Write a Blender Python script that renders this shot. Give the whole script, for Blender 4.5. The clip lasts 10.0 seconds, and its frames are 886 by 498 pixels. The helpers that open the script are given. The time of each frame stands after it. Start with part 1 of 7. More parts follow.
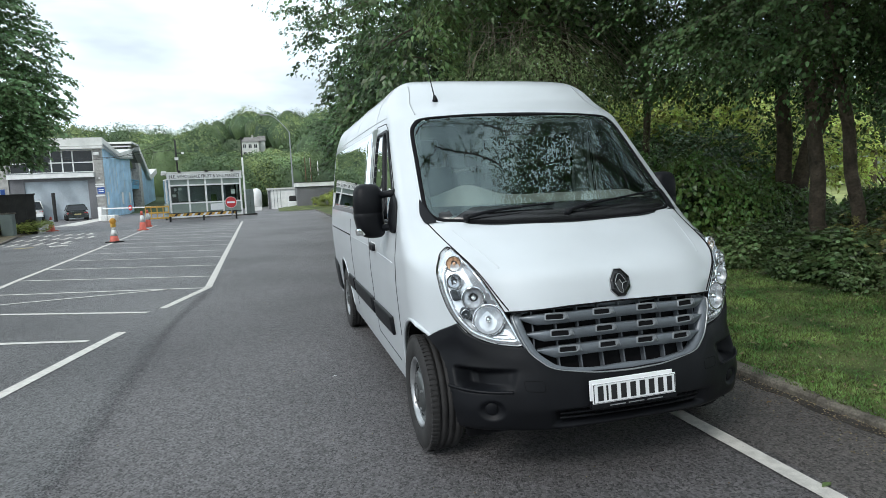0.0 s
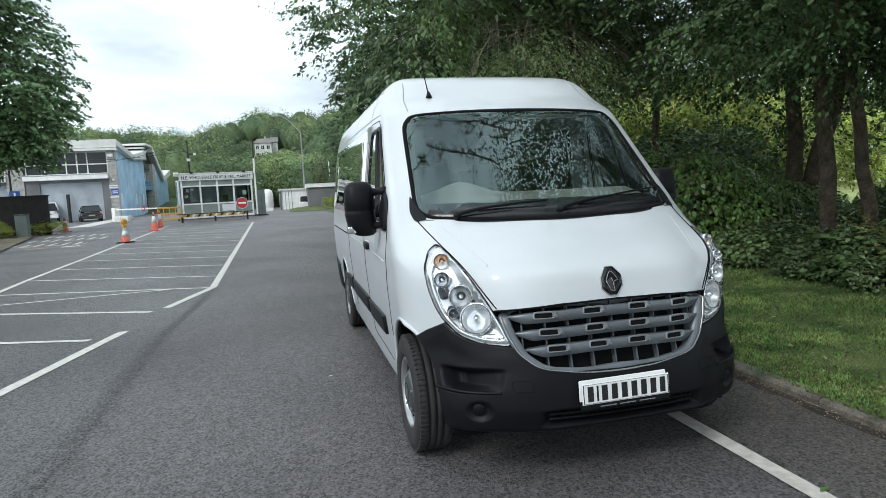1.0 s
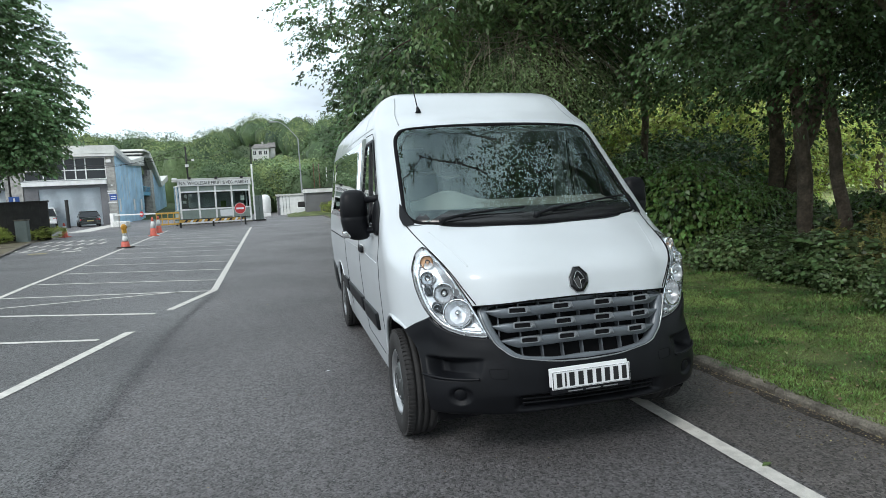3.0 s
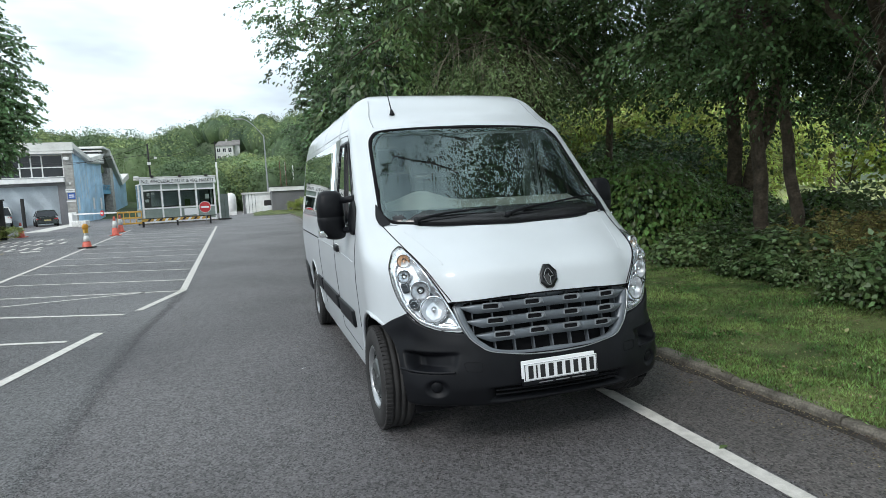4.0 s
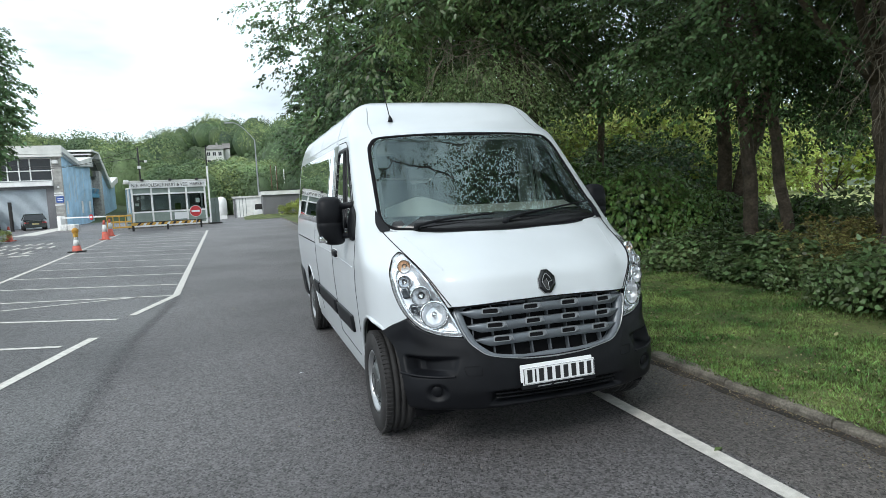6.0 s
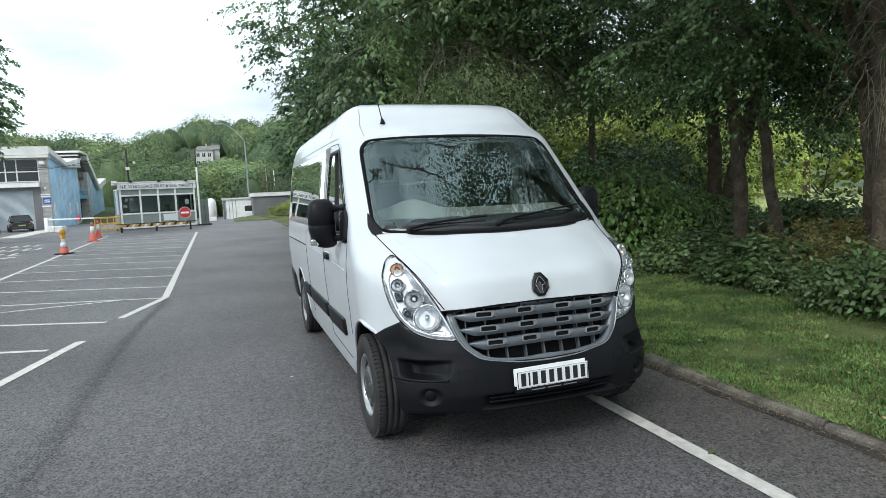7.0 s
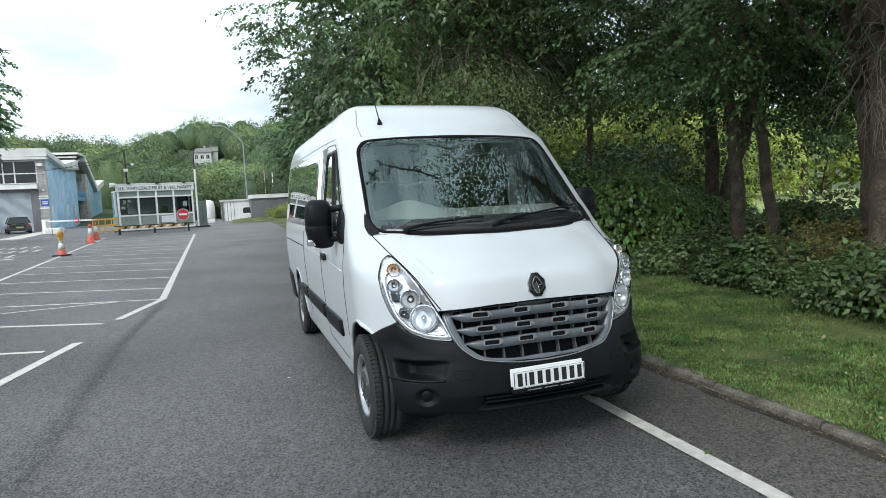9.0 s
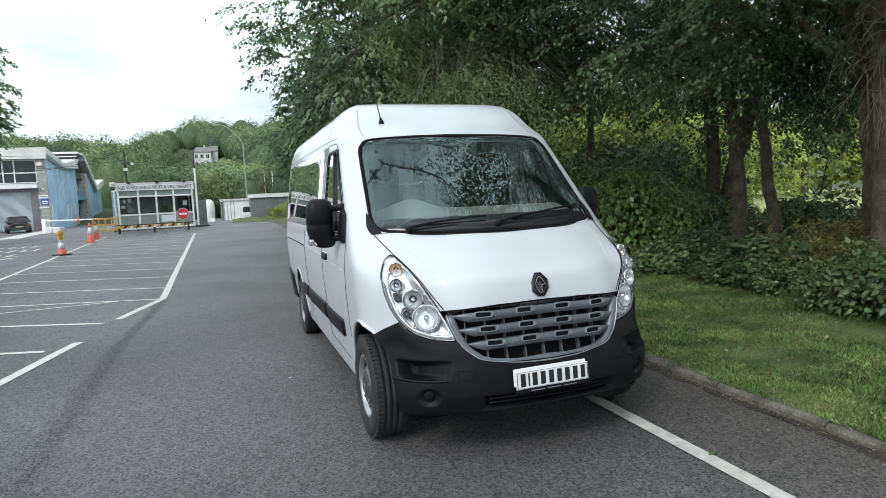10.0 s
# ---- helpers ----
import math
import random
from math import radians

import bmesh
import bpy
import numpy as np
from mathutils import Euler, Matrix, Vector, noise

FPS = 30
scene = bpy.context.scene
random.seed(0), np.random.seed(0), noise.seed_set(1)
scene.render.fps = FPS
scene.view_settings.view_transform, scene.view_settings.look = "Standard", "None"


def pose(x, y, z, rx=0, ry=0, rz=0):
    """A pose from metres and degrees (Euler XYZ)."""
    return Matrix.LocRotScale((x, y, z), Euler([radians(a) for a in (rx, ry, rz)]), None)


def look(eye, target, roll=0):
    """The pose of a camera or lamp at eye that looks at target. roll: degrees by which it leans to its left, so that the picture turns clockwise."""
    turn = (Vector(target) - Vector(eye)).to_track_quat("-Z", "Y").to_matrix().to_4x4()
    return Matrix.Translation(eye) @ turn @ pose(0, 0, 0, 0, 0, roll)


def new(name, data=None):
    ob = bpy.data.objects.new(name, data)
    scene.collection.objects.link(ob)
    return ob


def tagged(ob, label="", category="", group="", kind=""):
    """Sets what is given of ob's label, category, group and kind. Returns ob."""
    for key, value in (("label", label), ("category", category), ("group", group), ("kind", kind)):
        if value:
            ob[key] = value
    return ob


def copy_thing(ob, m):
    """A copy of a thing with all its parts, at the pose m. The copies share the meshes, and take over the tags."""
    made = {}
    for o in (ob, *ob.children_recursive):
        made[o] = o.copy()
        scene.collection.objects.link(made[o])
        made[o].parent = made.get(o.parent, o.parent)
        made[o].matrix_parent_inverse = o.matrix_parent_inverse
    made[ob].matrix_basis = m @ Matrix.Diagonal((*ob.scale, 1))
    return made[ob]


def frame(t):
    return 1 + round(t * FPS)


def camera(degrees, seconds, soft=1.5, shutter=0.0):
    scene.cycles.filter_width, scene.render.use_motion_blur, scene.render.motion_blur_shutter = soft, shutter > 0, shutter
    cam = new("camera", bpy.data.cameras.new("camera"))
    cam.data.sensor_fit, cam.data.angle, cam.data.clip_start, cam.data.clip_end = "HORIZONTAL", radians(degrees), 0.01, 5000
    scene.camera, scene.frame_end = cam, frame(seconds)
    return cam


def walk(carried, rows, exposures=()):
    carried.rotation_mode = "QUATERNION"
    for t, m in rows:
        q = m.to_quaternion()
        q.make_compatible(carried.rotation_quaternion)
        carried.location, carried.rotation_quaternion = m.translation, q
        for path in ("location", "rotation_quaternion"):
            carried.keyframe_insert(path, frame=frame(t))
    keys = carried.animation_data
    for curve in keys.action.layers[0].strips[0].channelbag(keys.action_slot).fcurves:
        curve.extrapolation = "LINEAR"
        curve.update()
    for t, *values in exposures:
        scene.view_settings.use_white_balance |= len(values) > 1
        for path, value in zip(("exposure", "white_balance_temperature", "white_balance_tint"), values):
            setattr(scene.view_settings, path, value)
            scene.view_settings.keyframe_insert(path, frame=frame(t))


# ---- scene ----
cam = camera(71.8, 10.0, soft=0.55)
PATH = [
    (0, (-1.745, -2.752, 1.59), (-1.222, -0.832, 1.385), -2.6),
    (0.5, (-1.693, -2.755, 1.581), (-1.183, -0.832, 1.377), -2.8),
    (1, (-1.604, -2.728, 1.563), (-1.119, -0.798, 1.361), -2.8),
    (1.5, (-1.57, -2.743, 1.579), (-1.073, -0.815, 1.388), -2.7),
    (2, (-1.546, -2.829, 1.58), (-1.047, -0.9, 1.406), -2.9),
    (3.3, (-1.666, -3.171, 1.581), (-1.172, -1.242, 1.391), -2.8),
    (3.5, (-1.689, -3.196, 1.594), (-1.162, -1.276, 1.403), -2.7),
    (4, (-1.71, -3.236, 1.603), (-1.116, -1.337, 1.405), -2.9),
    (4.5, (-1.733, -3.277, 1.599), (-1.102, -1.389, 1.402), -2.8),
    (5, (-1.752, -3.279, 1.607), (-1.115, -1.394, 1.404), -2.7),
    (5.5, (-1.77, -3.279, 1.617), (-1.157, -1.385, 1.427), -2.8),
    (7, (-1.785, -3.239, 1.627), (-1.132, -1.357, 1.445), -2.7),
    (7.5, (-1.789, -3.252, 1.634), (-1.143, -1.367, 1.459), -2.8),
    (8, (-1.783, -3.266, 1.631), (-1.135, -1.382, 1.458), -2.7),
    (8.5, (-1.774, -3.266, 1.623), (-1.121, -1.384, 1.448), -2.8),
    (9, (-1.774, -3.243, 1.616), (-1.116, -1.362, 1.44), -2.7),
    (9.5, (-1.778, -3.235, 1.621), (-1.117, -1.355, 1.445), -2.8),
    (10, (-1.782, -3.216, 1.616), (-1.124, -1.336, 1.438), -2.7),
]
walk(cam, [(t, look(eye, target, roll)) for t, eye, target, roll in PATH], exposures=[(0, -0.01), (3.5, 0.0), (5.5, 0.12), (10, 0.12)])

# ---- sky and sun ----
world = bpy.data.worlds.new("overcast_sky")
scene.world = world
world.use_nodes = True
wn, wl = world.node_tree.nodes, world.node_tree.links
wn.clear()
w_out = wn.new("ShaderNodeOutputWorld")
w_bg = wn.new("ShaderNodeBackground")
w_sky = wn.new("ShaderNodeTexSky")
w_sky.sky_type, w_sky.sun_disc = "NISHITA", False
w_sky.sun_elevation, w_sky.sun_rotation = radians(42), radians(230.2)
w_tc = wn.new("ShaderNodeTexCoord")
w_map = wn.new("ShaderNodeMapping")
w_map.inputs["Scale"].default_value = (1.0, 1.0, 3.2)
w_map.inputs["Location"].default_value = (0.35, 0.1, 0.4)
w_noise = wn.new("ShaderNodeTexNoise")
w_noise.inputs["Scale"].default_value, w_noise.inputs["Detail"].default_value = 1.7, 5
w_ramp = wn.new("ShaderNodeValToRGB")
w_ramp.color_ramp.elements[0].position, w_ramp.color_ramp.elements[0].color = 0.40, (0.70, 0.81, 0.91, 1)
w_ramp.color_ramp.elements[1].position, w_ramp.color_ramp.elements[1].color = 0.60, (1.60, 1.82, 1.94, 1)
w_scale = wn.new("ShaderNodeMix")
w_scale.data_type, w_scale.blend_type = "RGBA", "MULTIPLY"
w_scale.inputs["Factor"].default_value = 1.0
w_scale.inputs["B"].default_value = (0.10, 0.10, 0.10, 1)
w_mix = wn.new("ShaderNodeMix")
w_mix.data_type = "RGBA"
w_mix.inputs["Factor"].default_value = 0.88
wl.new(w_tc.outputs["Generated"], w_map.inputs["Vector"])
wl.new(w_map.outputs["Vector"], w_noise.inputs["Vector"])
wl.new(w_noise.outputs["Fac"], w_ramp.inputs["Fac"])
wl.new(w_sky.outputs["Color"], w_scale.inputs["A"])
wl.new(w_scale.outputs["Result"], w_mix.inputs["A"])
wl.new(w_ramp.outputs["Color"], w_mix.inputs["B"])
wl.new(w_mix.outputs["Result"], w_bg.inputs["Color"])
w_bg.inputs["Strength"].default_value = 1.0
wl.new(w_bg.outputs["Background"], w_out.inputs["Surface"])

sun_data = bpy.data.lights.new("sun", "SUN")
sun_data.energy, sun_data.angle, sun_data.color = 1.55, radians(20), (1.0, 0.98, 0.95)
sun = new("sun", sun_data)
sun.matrix_world = look((-30, -25, 35), (0, 0, 0))
scene.view_settings.exposure = 0.0


# ---- materials ----
def mat(name, col, rough=0.6, metal=0.0, var=0.15, scale=6.0, fine=60.0, bump=0.1, depth=0.004, col2=None, coat=0.0,
        spec=0.5, per_object=0.0, per_island=0.0, trans=0.0):
    """A surface with colour that varies at two scales, and relief."""
    m = bpy.data.materials.new(name)
    m.use_nodes = True
    n, l = m.node_tree.nodes, m.node_tree.links
    b = n["Principled BSDF"]
    tc = n.new("ShaderNodeTexCoord")
    big, small = n.new("ShaderNodeTexNoise"), n.new("ShaderNodeTexNoise")
    big.inputs["Scale"].default_value, big.inputs["Detail"].default_value = scale, 4
    small.inputs["Scale"].default_value, small.inputs["Detail"].default_value = fine, 3
    for t in (big, small):
        l.new(tc.outputs["Object"], t.inputs["Vector"])
    ramp = n.new("ShaderNodeValToRGB")
    lo = [max(0.0, c * (1 - var)) for c in col]
    hi = [min(1.0, c * (1 + var)) for c in (col2 or col)]
    ramp.color_ramp.elements[0].position, ramp.color_ramp.elements[0].color = 0.35, (*lo, 1)
    ramp.color_ramp.elements[1].position, ramp.color_ramp.elements[1].color = 0.65, (*hi, 1)
    l.new(big.outputs["Fac"], ramp.inputs["Fac"])
    grain = n.new("ShaderNodeMix")
    grain.data_type, grain.blend_type = "RGBA", "OVERLAY"
    grain.inputs["Factor"].default_value = min(1.0, var * 2)
    l.new(ramp.outputs["Color"], grain.inputs["A"])
    l.new(small.outputs["Fac"], grain.inputs["B"])
    last = grain.outputs["Result"]
    if per_object or per_island:
        src = n.new("ShaderNodeObjectInfo").outputs["Random"] if per_object else n.new("ShaderNodeNewGeometry").outputs["Random Per Island"]
        hsv = n.new("ShaderNodeHueSaturation")
        amount = per_object or per_island
        mr = n.new("ShaderNodeMapRange")
        mr.inputs["To Min"].default_value, mr.inputs["To Max"].default_value = 1 - amount, 1 + amount
        l.new(src, mr.inputs["Value"])
        l.new(mr.outputs["Result"], hsv.inputs["Value"])
        mr2 = n.new("ShaderNodeMapRange")
        mr2.inputs["To Min"].default_value, mr2.inputs["To Max"].default_value = 0.5 - amount * 0.06, 0.5 + amount * 0.05
        l.new(src, mr2.inputs["Value"])
        l.new(mr2.outputs["Result"], hsv.inputs["Hue"])
        l.new(last, hsv.inputs["Color"])
        last = hsv.outputs["Color"]
    l.new(last, b.inputs["Base Color"])
    b.inputs["Roughness"].default_value, b.inputs["Metallic"].default_value = rough, metal
    b.inputs["Specular IOR Level"].default_value = spec
    b.inputs["Coat Weight"].default_value = coat
    b.inputs["Coat Roughness"].default_value = 0.04
    if bump:
        bp = n.new("ShaderNodeBump")
        bp.inputs["Strength"].default_value, bp.inputs["Distance"].default_value = bump, depth
        l.new(small.outputs["Fac"], bp.inputs["Height"])
        l.new(bp.outputs["Normal"], b.inputs["Normal"])
    if trans:
        tr = n.new("ShaderNodeBsdfTranslucent")
        mx = n.new("ShaderNodeMixShader")
        mx.inputs[0].default_value = trans
        l.new(last, tr.inputs["Color"])
        l.new(b.outputs["BSDF"], mx.inputs[1])
        l.new(tr.outputs["BSDF"], mx.inputs[2])
        l.new(mx.outputs["Shader"], n["Material Output"].inputs["Surface"])
    return m


def glass(name, tint, rough=0.0, ior=1.5, gloss=(1, 1, 1)):
    """Thin clear sheet: what shows through it, and a gloss that grows towards grazing."""
    m = bpy.data.materials.new(name)
    m.use_nodes = True
    n, l = m.node_tree.nodes, m.node_tree.links
    n.remove(n["Principled BSDF"])
    t, g, f, mx = n.new("ShaderNodeBsdfTransparent"), n.new("ShaderNodeBsdfGlossy"), n.new("ShaderNodeFresnel"), n.new("ShaderNodeMixShader")
    t.inputs["Color"].default_value = (*tint, 1)
    g.inputs["Color"].default_value = (*gloss, 1)
    g.inputs["Roughness"].default_value = rough
    f.inputs["IOR"].default_value = ior
    l.new(f.outputs["Fac"], mx.inputs[0])
    l.new(t.outputs["BSDF"], mx.inputs[1])
    l.new(g.outputs["BSDF"], mx.inputs[2])
    l.new(mx.outputs["Shader"], n["Material Output"].inputs["Surface"])
    return m


def asphalt(name, dark, light, chip):
    m = mat(name, dark, 0.52, var=0.18, scale=0.35, fine=190, bump=1.0, depth=0.020, spec=0.5, col2=light)
    n, l = m.node_tree.nodes, m.node_tree.links
    b = n["Principled BSDF"]
    before = b.inputs["Base Color"].links[0].from_socket
    tc = n.new("ShaderNodeTexCoord")
    v = n.new("ShaderNodeTexVoronoi")
    v.inputs["Scale"].default_value = 82
    l.new(tc.outputs["Object"], v.inputs["Vector"])
    r = n.new("ShaderNodeValToRGB")
    r.color_ramp.elements[0].position, r.color_ramp.elements[0].color = 0.66, (0, 0, 0, 1)
    r.color_ramp.elements[1].position, r.color_ramp.elements[1].color = 0.9, (1, 1, 1, 1)
    sep = n.new("ShaderNodeSeparateColor")
    l.new(v.outputs["Color"], sep.inputs["Color"])
    l.new(sep.outputs[0], r.inputs["Fac"])
    fac = n.new("ShaderNodeMath")
    fac.operation = "MULTIPLY"
    fac.inputs[1].default_value = 0.55
    l.new(r.outputs["Color"], fac.inputs[0])
    mix = n.new("ShaderNodeMix")
    mix.data_type = "RGBA"
    mix.inputs["B"].default_value = (*chip, 1)
    l.new(fac.outputs[0], mix.inputs["Factor"])
    rise = n.new("ShaderNodeBump")
    rise.invert = True
    rise.inputs["Strength"].default_value, rise.inputs["Distance"].default_value = 0.75, 0.006
    l.new(v.outputs["Distance"], rise.inputs["Height"])
    l.new(b.inputs["Normal"].links[0].from_socket, rise.inputs["Normal"])
    l.new(rise.outputs["Normal"], b.inputs["Normal"])
    # every stone in the surface has its own shade
    shade = n.new("ShaderNodeMapRange")
    shade.inputs["To Min"].default_value, shade.inputs["To Max"].default_value = 0.28, 1.85
    l.new(sep.outputs[1], shade.inputs["Value"])
    stone = n.new("ShaderNodeMix")
    stone.data_type, stone.blend_type = "RGBA", "MULTIPLY"
    stone.inputs["Factor"].default_value = 1.0
    l.new(before, stone.inputs["A"])
    l.new(shade.outputs["Result"], stone.inputs["B"])
    l.new(stone.outputs["Result"], mix.inputs["A"])
    # patches a hand wide, where the binder has worn off or bled
    blot = n.new("ShaderNodeTexNoise")
    blot.inputs["Scale"].default_value, blot.inputs["Detail"].default_value, blot.inputs["Roughness"].default_value = 13.0, 6.0, 0.8
    l.new(tc.outputs["Object"], blot.inputs["Vector"])
    span = n.new("ShaderNodeMapRange")
    span.inputs["From Min"].default_value, span.inputs["From Max"].default_value = 0.3, 0.7
    span.inputs["To Min"].default_value, span.inputs["To Max"].default_value = 0.72, 1.30
    l.new(blot.outputs["Fac"], span.inputs["Value"])
    worn = n.new("ShaderNodeMix")
    worn.data_type, worn.blend_type = "RGBA", "MULTIPLY"
    worn.inputs["Factor"].default_value = 1.0
    l.new(mix.outputs["Result"], worn.inputs["A"])
    l.new(span.outputs["Result"], worn.inputs["B"])
    l.new(worn.outputs["Result"], b.inputs["Base Color"])
    return m


M_ROAD = asphalt("chipped_asphalt", (0.113, 0.106, 0.109), (0.136, 0.128, 0.131), (0.21, 0.20, 0.195))
M_OLD = asphalt("worn_asphalt", (0.116, 0.113, 0.116), (0.142, 0.139, 0.141), (0.21, 0.205, 0.20))
M_EDGE = asphalt("dusty_asphalt", (0.108, 0.096, 0.092), (0.134, 0.120, 0.114), (0.21, 0.20, 0.19))
M_LINE = mat("worn_white_road_paint", (0.57, 0.55, 0.51), 0.7, var=0.13, scale=14, fine=120, bump=0.3, depth=0.003)
M_YELLOW_LINE = mat("worn_yellow_road_paint", (0.40, 0.33, 0.16), 0.7, var=0.25, scale=6, fine=45, bump=0.3)
M_GRIT = mat("pale_grit", (0.30, 0.29, 0.27), 0.8, var=0.2, scale=9, fine=200, bump=0, per_island=0.4)
M_PIT = mat("dark_asphalt_pit", (0.050, 0.049, 0.051), 0.65, var=0.3, scale=9, fine=200, bump=0.2)
M_KERB = mat("weathered_kerb_concrete", (0.135, 0.122, 0.10), 0.92, var=0.55, scale=4, fine=70, bump=0.5, depth=0.006, per_object=0.12)
M_SOIL = mat("leaf_litter_soil", (0.034, 0.029, 0.025), 0.95, var=0.4, scale=3, fine=60, bump=0.7, depth=0.02)
M_BED = mat("dry_brown_earth", (0.115, 0.085, 0.062), 0.95, var=0.4, scale=1.2, fine=14, bump=0.6, depth=0.03, col2=(0.12, 0.11, 0.065))
M_TURF = mat("mown_turf", (0.078, 0.115, 0.031), 0.95, var=0.35, scale=0.8, fine=40, bump=0.6, depth=0.02, col2=(0.11, 0.13, 0.045))
M_GRASS = mat("grass_blades", (0.100, 0.215, 0.048), 0.5, var=0.35, scale=1.6, fine=8, bump=0, per_island=0.8, trans=0.35, col2=(0.185, 0.25, 0.08))
M_FIELD = mat("distant_meadow", (0.16, 0.20, 0.05), 0.95, var=0.25, scale=0.15, fine=4, bump=0.2)
M_SCRUB = mat("dark_hillside_scrub", (0.055, 0.08, 0.032), 0.95, var=0.35, scale=0.1, fine=2, bump=0.3)
# paler than the turf: the clearing's sunlight is put into this colour
M_MEADOW = mat("sun_lightened_grass", (0.36, 0.40, 0.155), 0.95, var=0.2, scale=0.3, fine=6, bump=0.3)
M_BARK = mat("tree_bark", (0.095, 0.073, 0.052), 0.95, var=0.35, scale=5, fine=24, bump=0.9, depth=0.03)
M_TWIG = mat("pale_dead_twig", (0.25, 0.22, 0.165), 0.9, var=0.2, scale=5, fine=40, bump=0.1)
M_LEAF = mat("dark_leaves", (0.050, 0.094, 0.035), 0.5, spec=0.3, var=0.35, scale=0.5, fine=3, bump=0, per_island=0.6, trans=0.30, col2=(0.095, 0.152, 0.055))
M_LEAF_CHERRY = mat("cherry_leaves", (0.085, 0.142, 0.052), 0.4, var=0.3, scale=0.6, fine=3, bump=0, per_island=0.55, trans=0.35, col2=(0.125, 0.19, 0.068))
M_LEAF_BROAD = mat("broad_tree_leaves", (0.115, 0.205, 0.085), 0.42, var=0.3, scale=0.5, fine=3, bump=0, per_island=0.5, trans=0.28, col2=(0.15, 0.245, 0.105))
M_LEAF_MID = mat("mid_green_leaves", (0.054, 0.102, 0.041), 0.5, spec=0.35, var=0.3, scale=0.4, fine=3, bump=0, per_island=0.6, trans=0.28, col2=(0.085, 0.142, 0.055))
M_LEAF_LIGHT = mat("light_leaves", (0.115, 0.18, 0.06), 0.5, var=0.3, scale=0.4, fine=3, bump=0, per_island=0.4, trans=0.35, col2=(0.15, 0.215, 0.075))
M_LEAF_WEEP = mat("weeping_tree_leaves", (0.19, 0.275, 0.11), 0.5, var=0.3, scale=0.4, fine=3, bump=0, per_island=0.5, trans=0.25, col2=(0.225, 0.31, 0.125))
# leaf colour raised far above the other greens to carry sunlight
M_LEAF_SUN = mat("sun_brightened_yellow_green_leaves", (0.32, 0.40, 0.095), 0.5, var=0.4, scale=0.9, fine=3, bump=0, per_island=0.6, trans=0.5, col2=(0.42, 0.47, 0.13))
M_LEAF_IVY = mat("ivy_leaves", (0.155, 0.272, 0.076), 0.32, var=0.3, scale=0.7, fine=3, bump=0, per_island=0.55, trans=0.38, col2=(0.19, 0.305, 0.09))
M_LEAF_LOW = mat("undergrowth_leaves", (0.105, 0.17, 0.062), 0.42, var=0.3, scale=0.7, fine=3, bump=0, per_island=0.5, trans=0.3, col2=(0.14, 0.205, 0.085))
M_LEAF_BRACKEN = mat("withered_fern", (0.33, 0.29, 0.095), 0.8, var=0.3, scale=1.5, fine=6, bump=0, per_island=0.5, trans=0.25, col2=(0.19, 0.19, 0.075))
M_LEAF_FALLEN = mat("curled_fallen_leaves", (0.20, 0.22, 0.10), 0.7, var=0.3, scale=1.5, fine=9, bump=0, per_island=0.6, trans=0.2, col2=(0.27, 0.24, 0.13))
M_LITTER = mat("red_brown_litter", (0.15, 0.095, 0.058), 0.85, var=0.4, scale=2, fine=9, bump=0, per_island=0.7, col2=(0.24, 0.19, 0.11))
M_LEAF_DRY = mat("dry_bracken", (0.28, 0.20, 0.10), 0.8, var=0.3, scale=1, fine=6, bump=0, per_island=0.35, trans=0.2)
# far leaf greens are lightened and cooled a little to carry distance haze
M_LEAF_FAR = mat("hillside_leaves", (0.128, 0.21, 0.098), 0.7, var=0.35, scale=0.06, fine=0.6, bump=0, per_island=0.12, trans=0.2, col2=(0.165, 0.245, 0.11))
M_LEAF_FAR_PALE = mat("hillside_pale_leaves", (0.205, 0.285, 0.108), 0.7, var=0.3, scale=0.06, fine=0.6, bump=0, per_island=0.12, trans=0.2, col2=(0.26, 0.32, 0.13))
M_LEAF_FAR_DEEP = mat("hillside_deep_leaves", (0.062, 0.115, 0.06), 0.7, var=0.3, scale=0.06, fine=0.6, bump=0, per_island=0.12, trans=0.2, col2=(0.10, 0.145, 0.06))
M_WHITE = mat("white_van_paint", (0.60, 0.635, 0.66), 0.42, var=0.03, scale=1.5, fine=900, bump=0.0, coat=0.8)
M_PLASTIC = mat("textured_black_plastic", (0.0065, 0.0070, 0.0088), 0.46, var=0.25, scale=5, fine=700, bump=0.15, depth=0.001, spec=0.18)
M_GLOSSBLACK = mat("gloss_black_trim", (0.008, 0.008, 0.009), 0.22, var=0.2, scale=8, fine=300, bump=0)
M_GAP = mat("panel_gap_shadow_rubber", (0.008, 0.008, 0.009), 0.85, spec=0.1, var=0.2, scale=10, fine=200, bump=0)
M_SLOT = mat("slot_edge_lit_grey", (0.22, 0.235, 0.25), 0.35, metal=0.3, var=0.1, scale=6, fine=300, bump=0)
M_AMBER_BULB = mat("deep_amber_bulb", (0.80, 0.50, 0.32), 0.15, metal=0.5, var=0.1, scale=20, fine=200, bump=0)
M_GRILLE = mat("grey_grille_plastic", (0.135, 0.152, 0.17), 0.33, metal=0.2, var=0.1, scale=6, fine=300, bump=0.05)
M_FIN = mat("dark_grille_fin", (0.095, 0.105, 0.118), 0.5, var=0.1, scale=6, fine=300, bump=0)
M_FROST = mat("frosted_reflector", (0.80, 0.82, 0.84), 0.14, metal=0.9, var=0.1, scale=30, fine=90, bump=0.2)
M_LAMP_DARK = mat("dark_lamp_metal", (0.09, 0.10, 0.11), 0.2, metal=0.6, var=0.2, scale=20, fine=120, bump=0)
M_LINING = mat("grey_cabin_lining", (0.13, 0.145, 0.14), 0.85, var=0.15, scale=5, fine=100, bump=0.1)
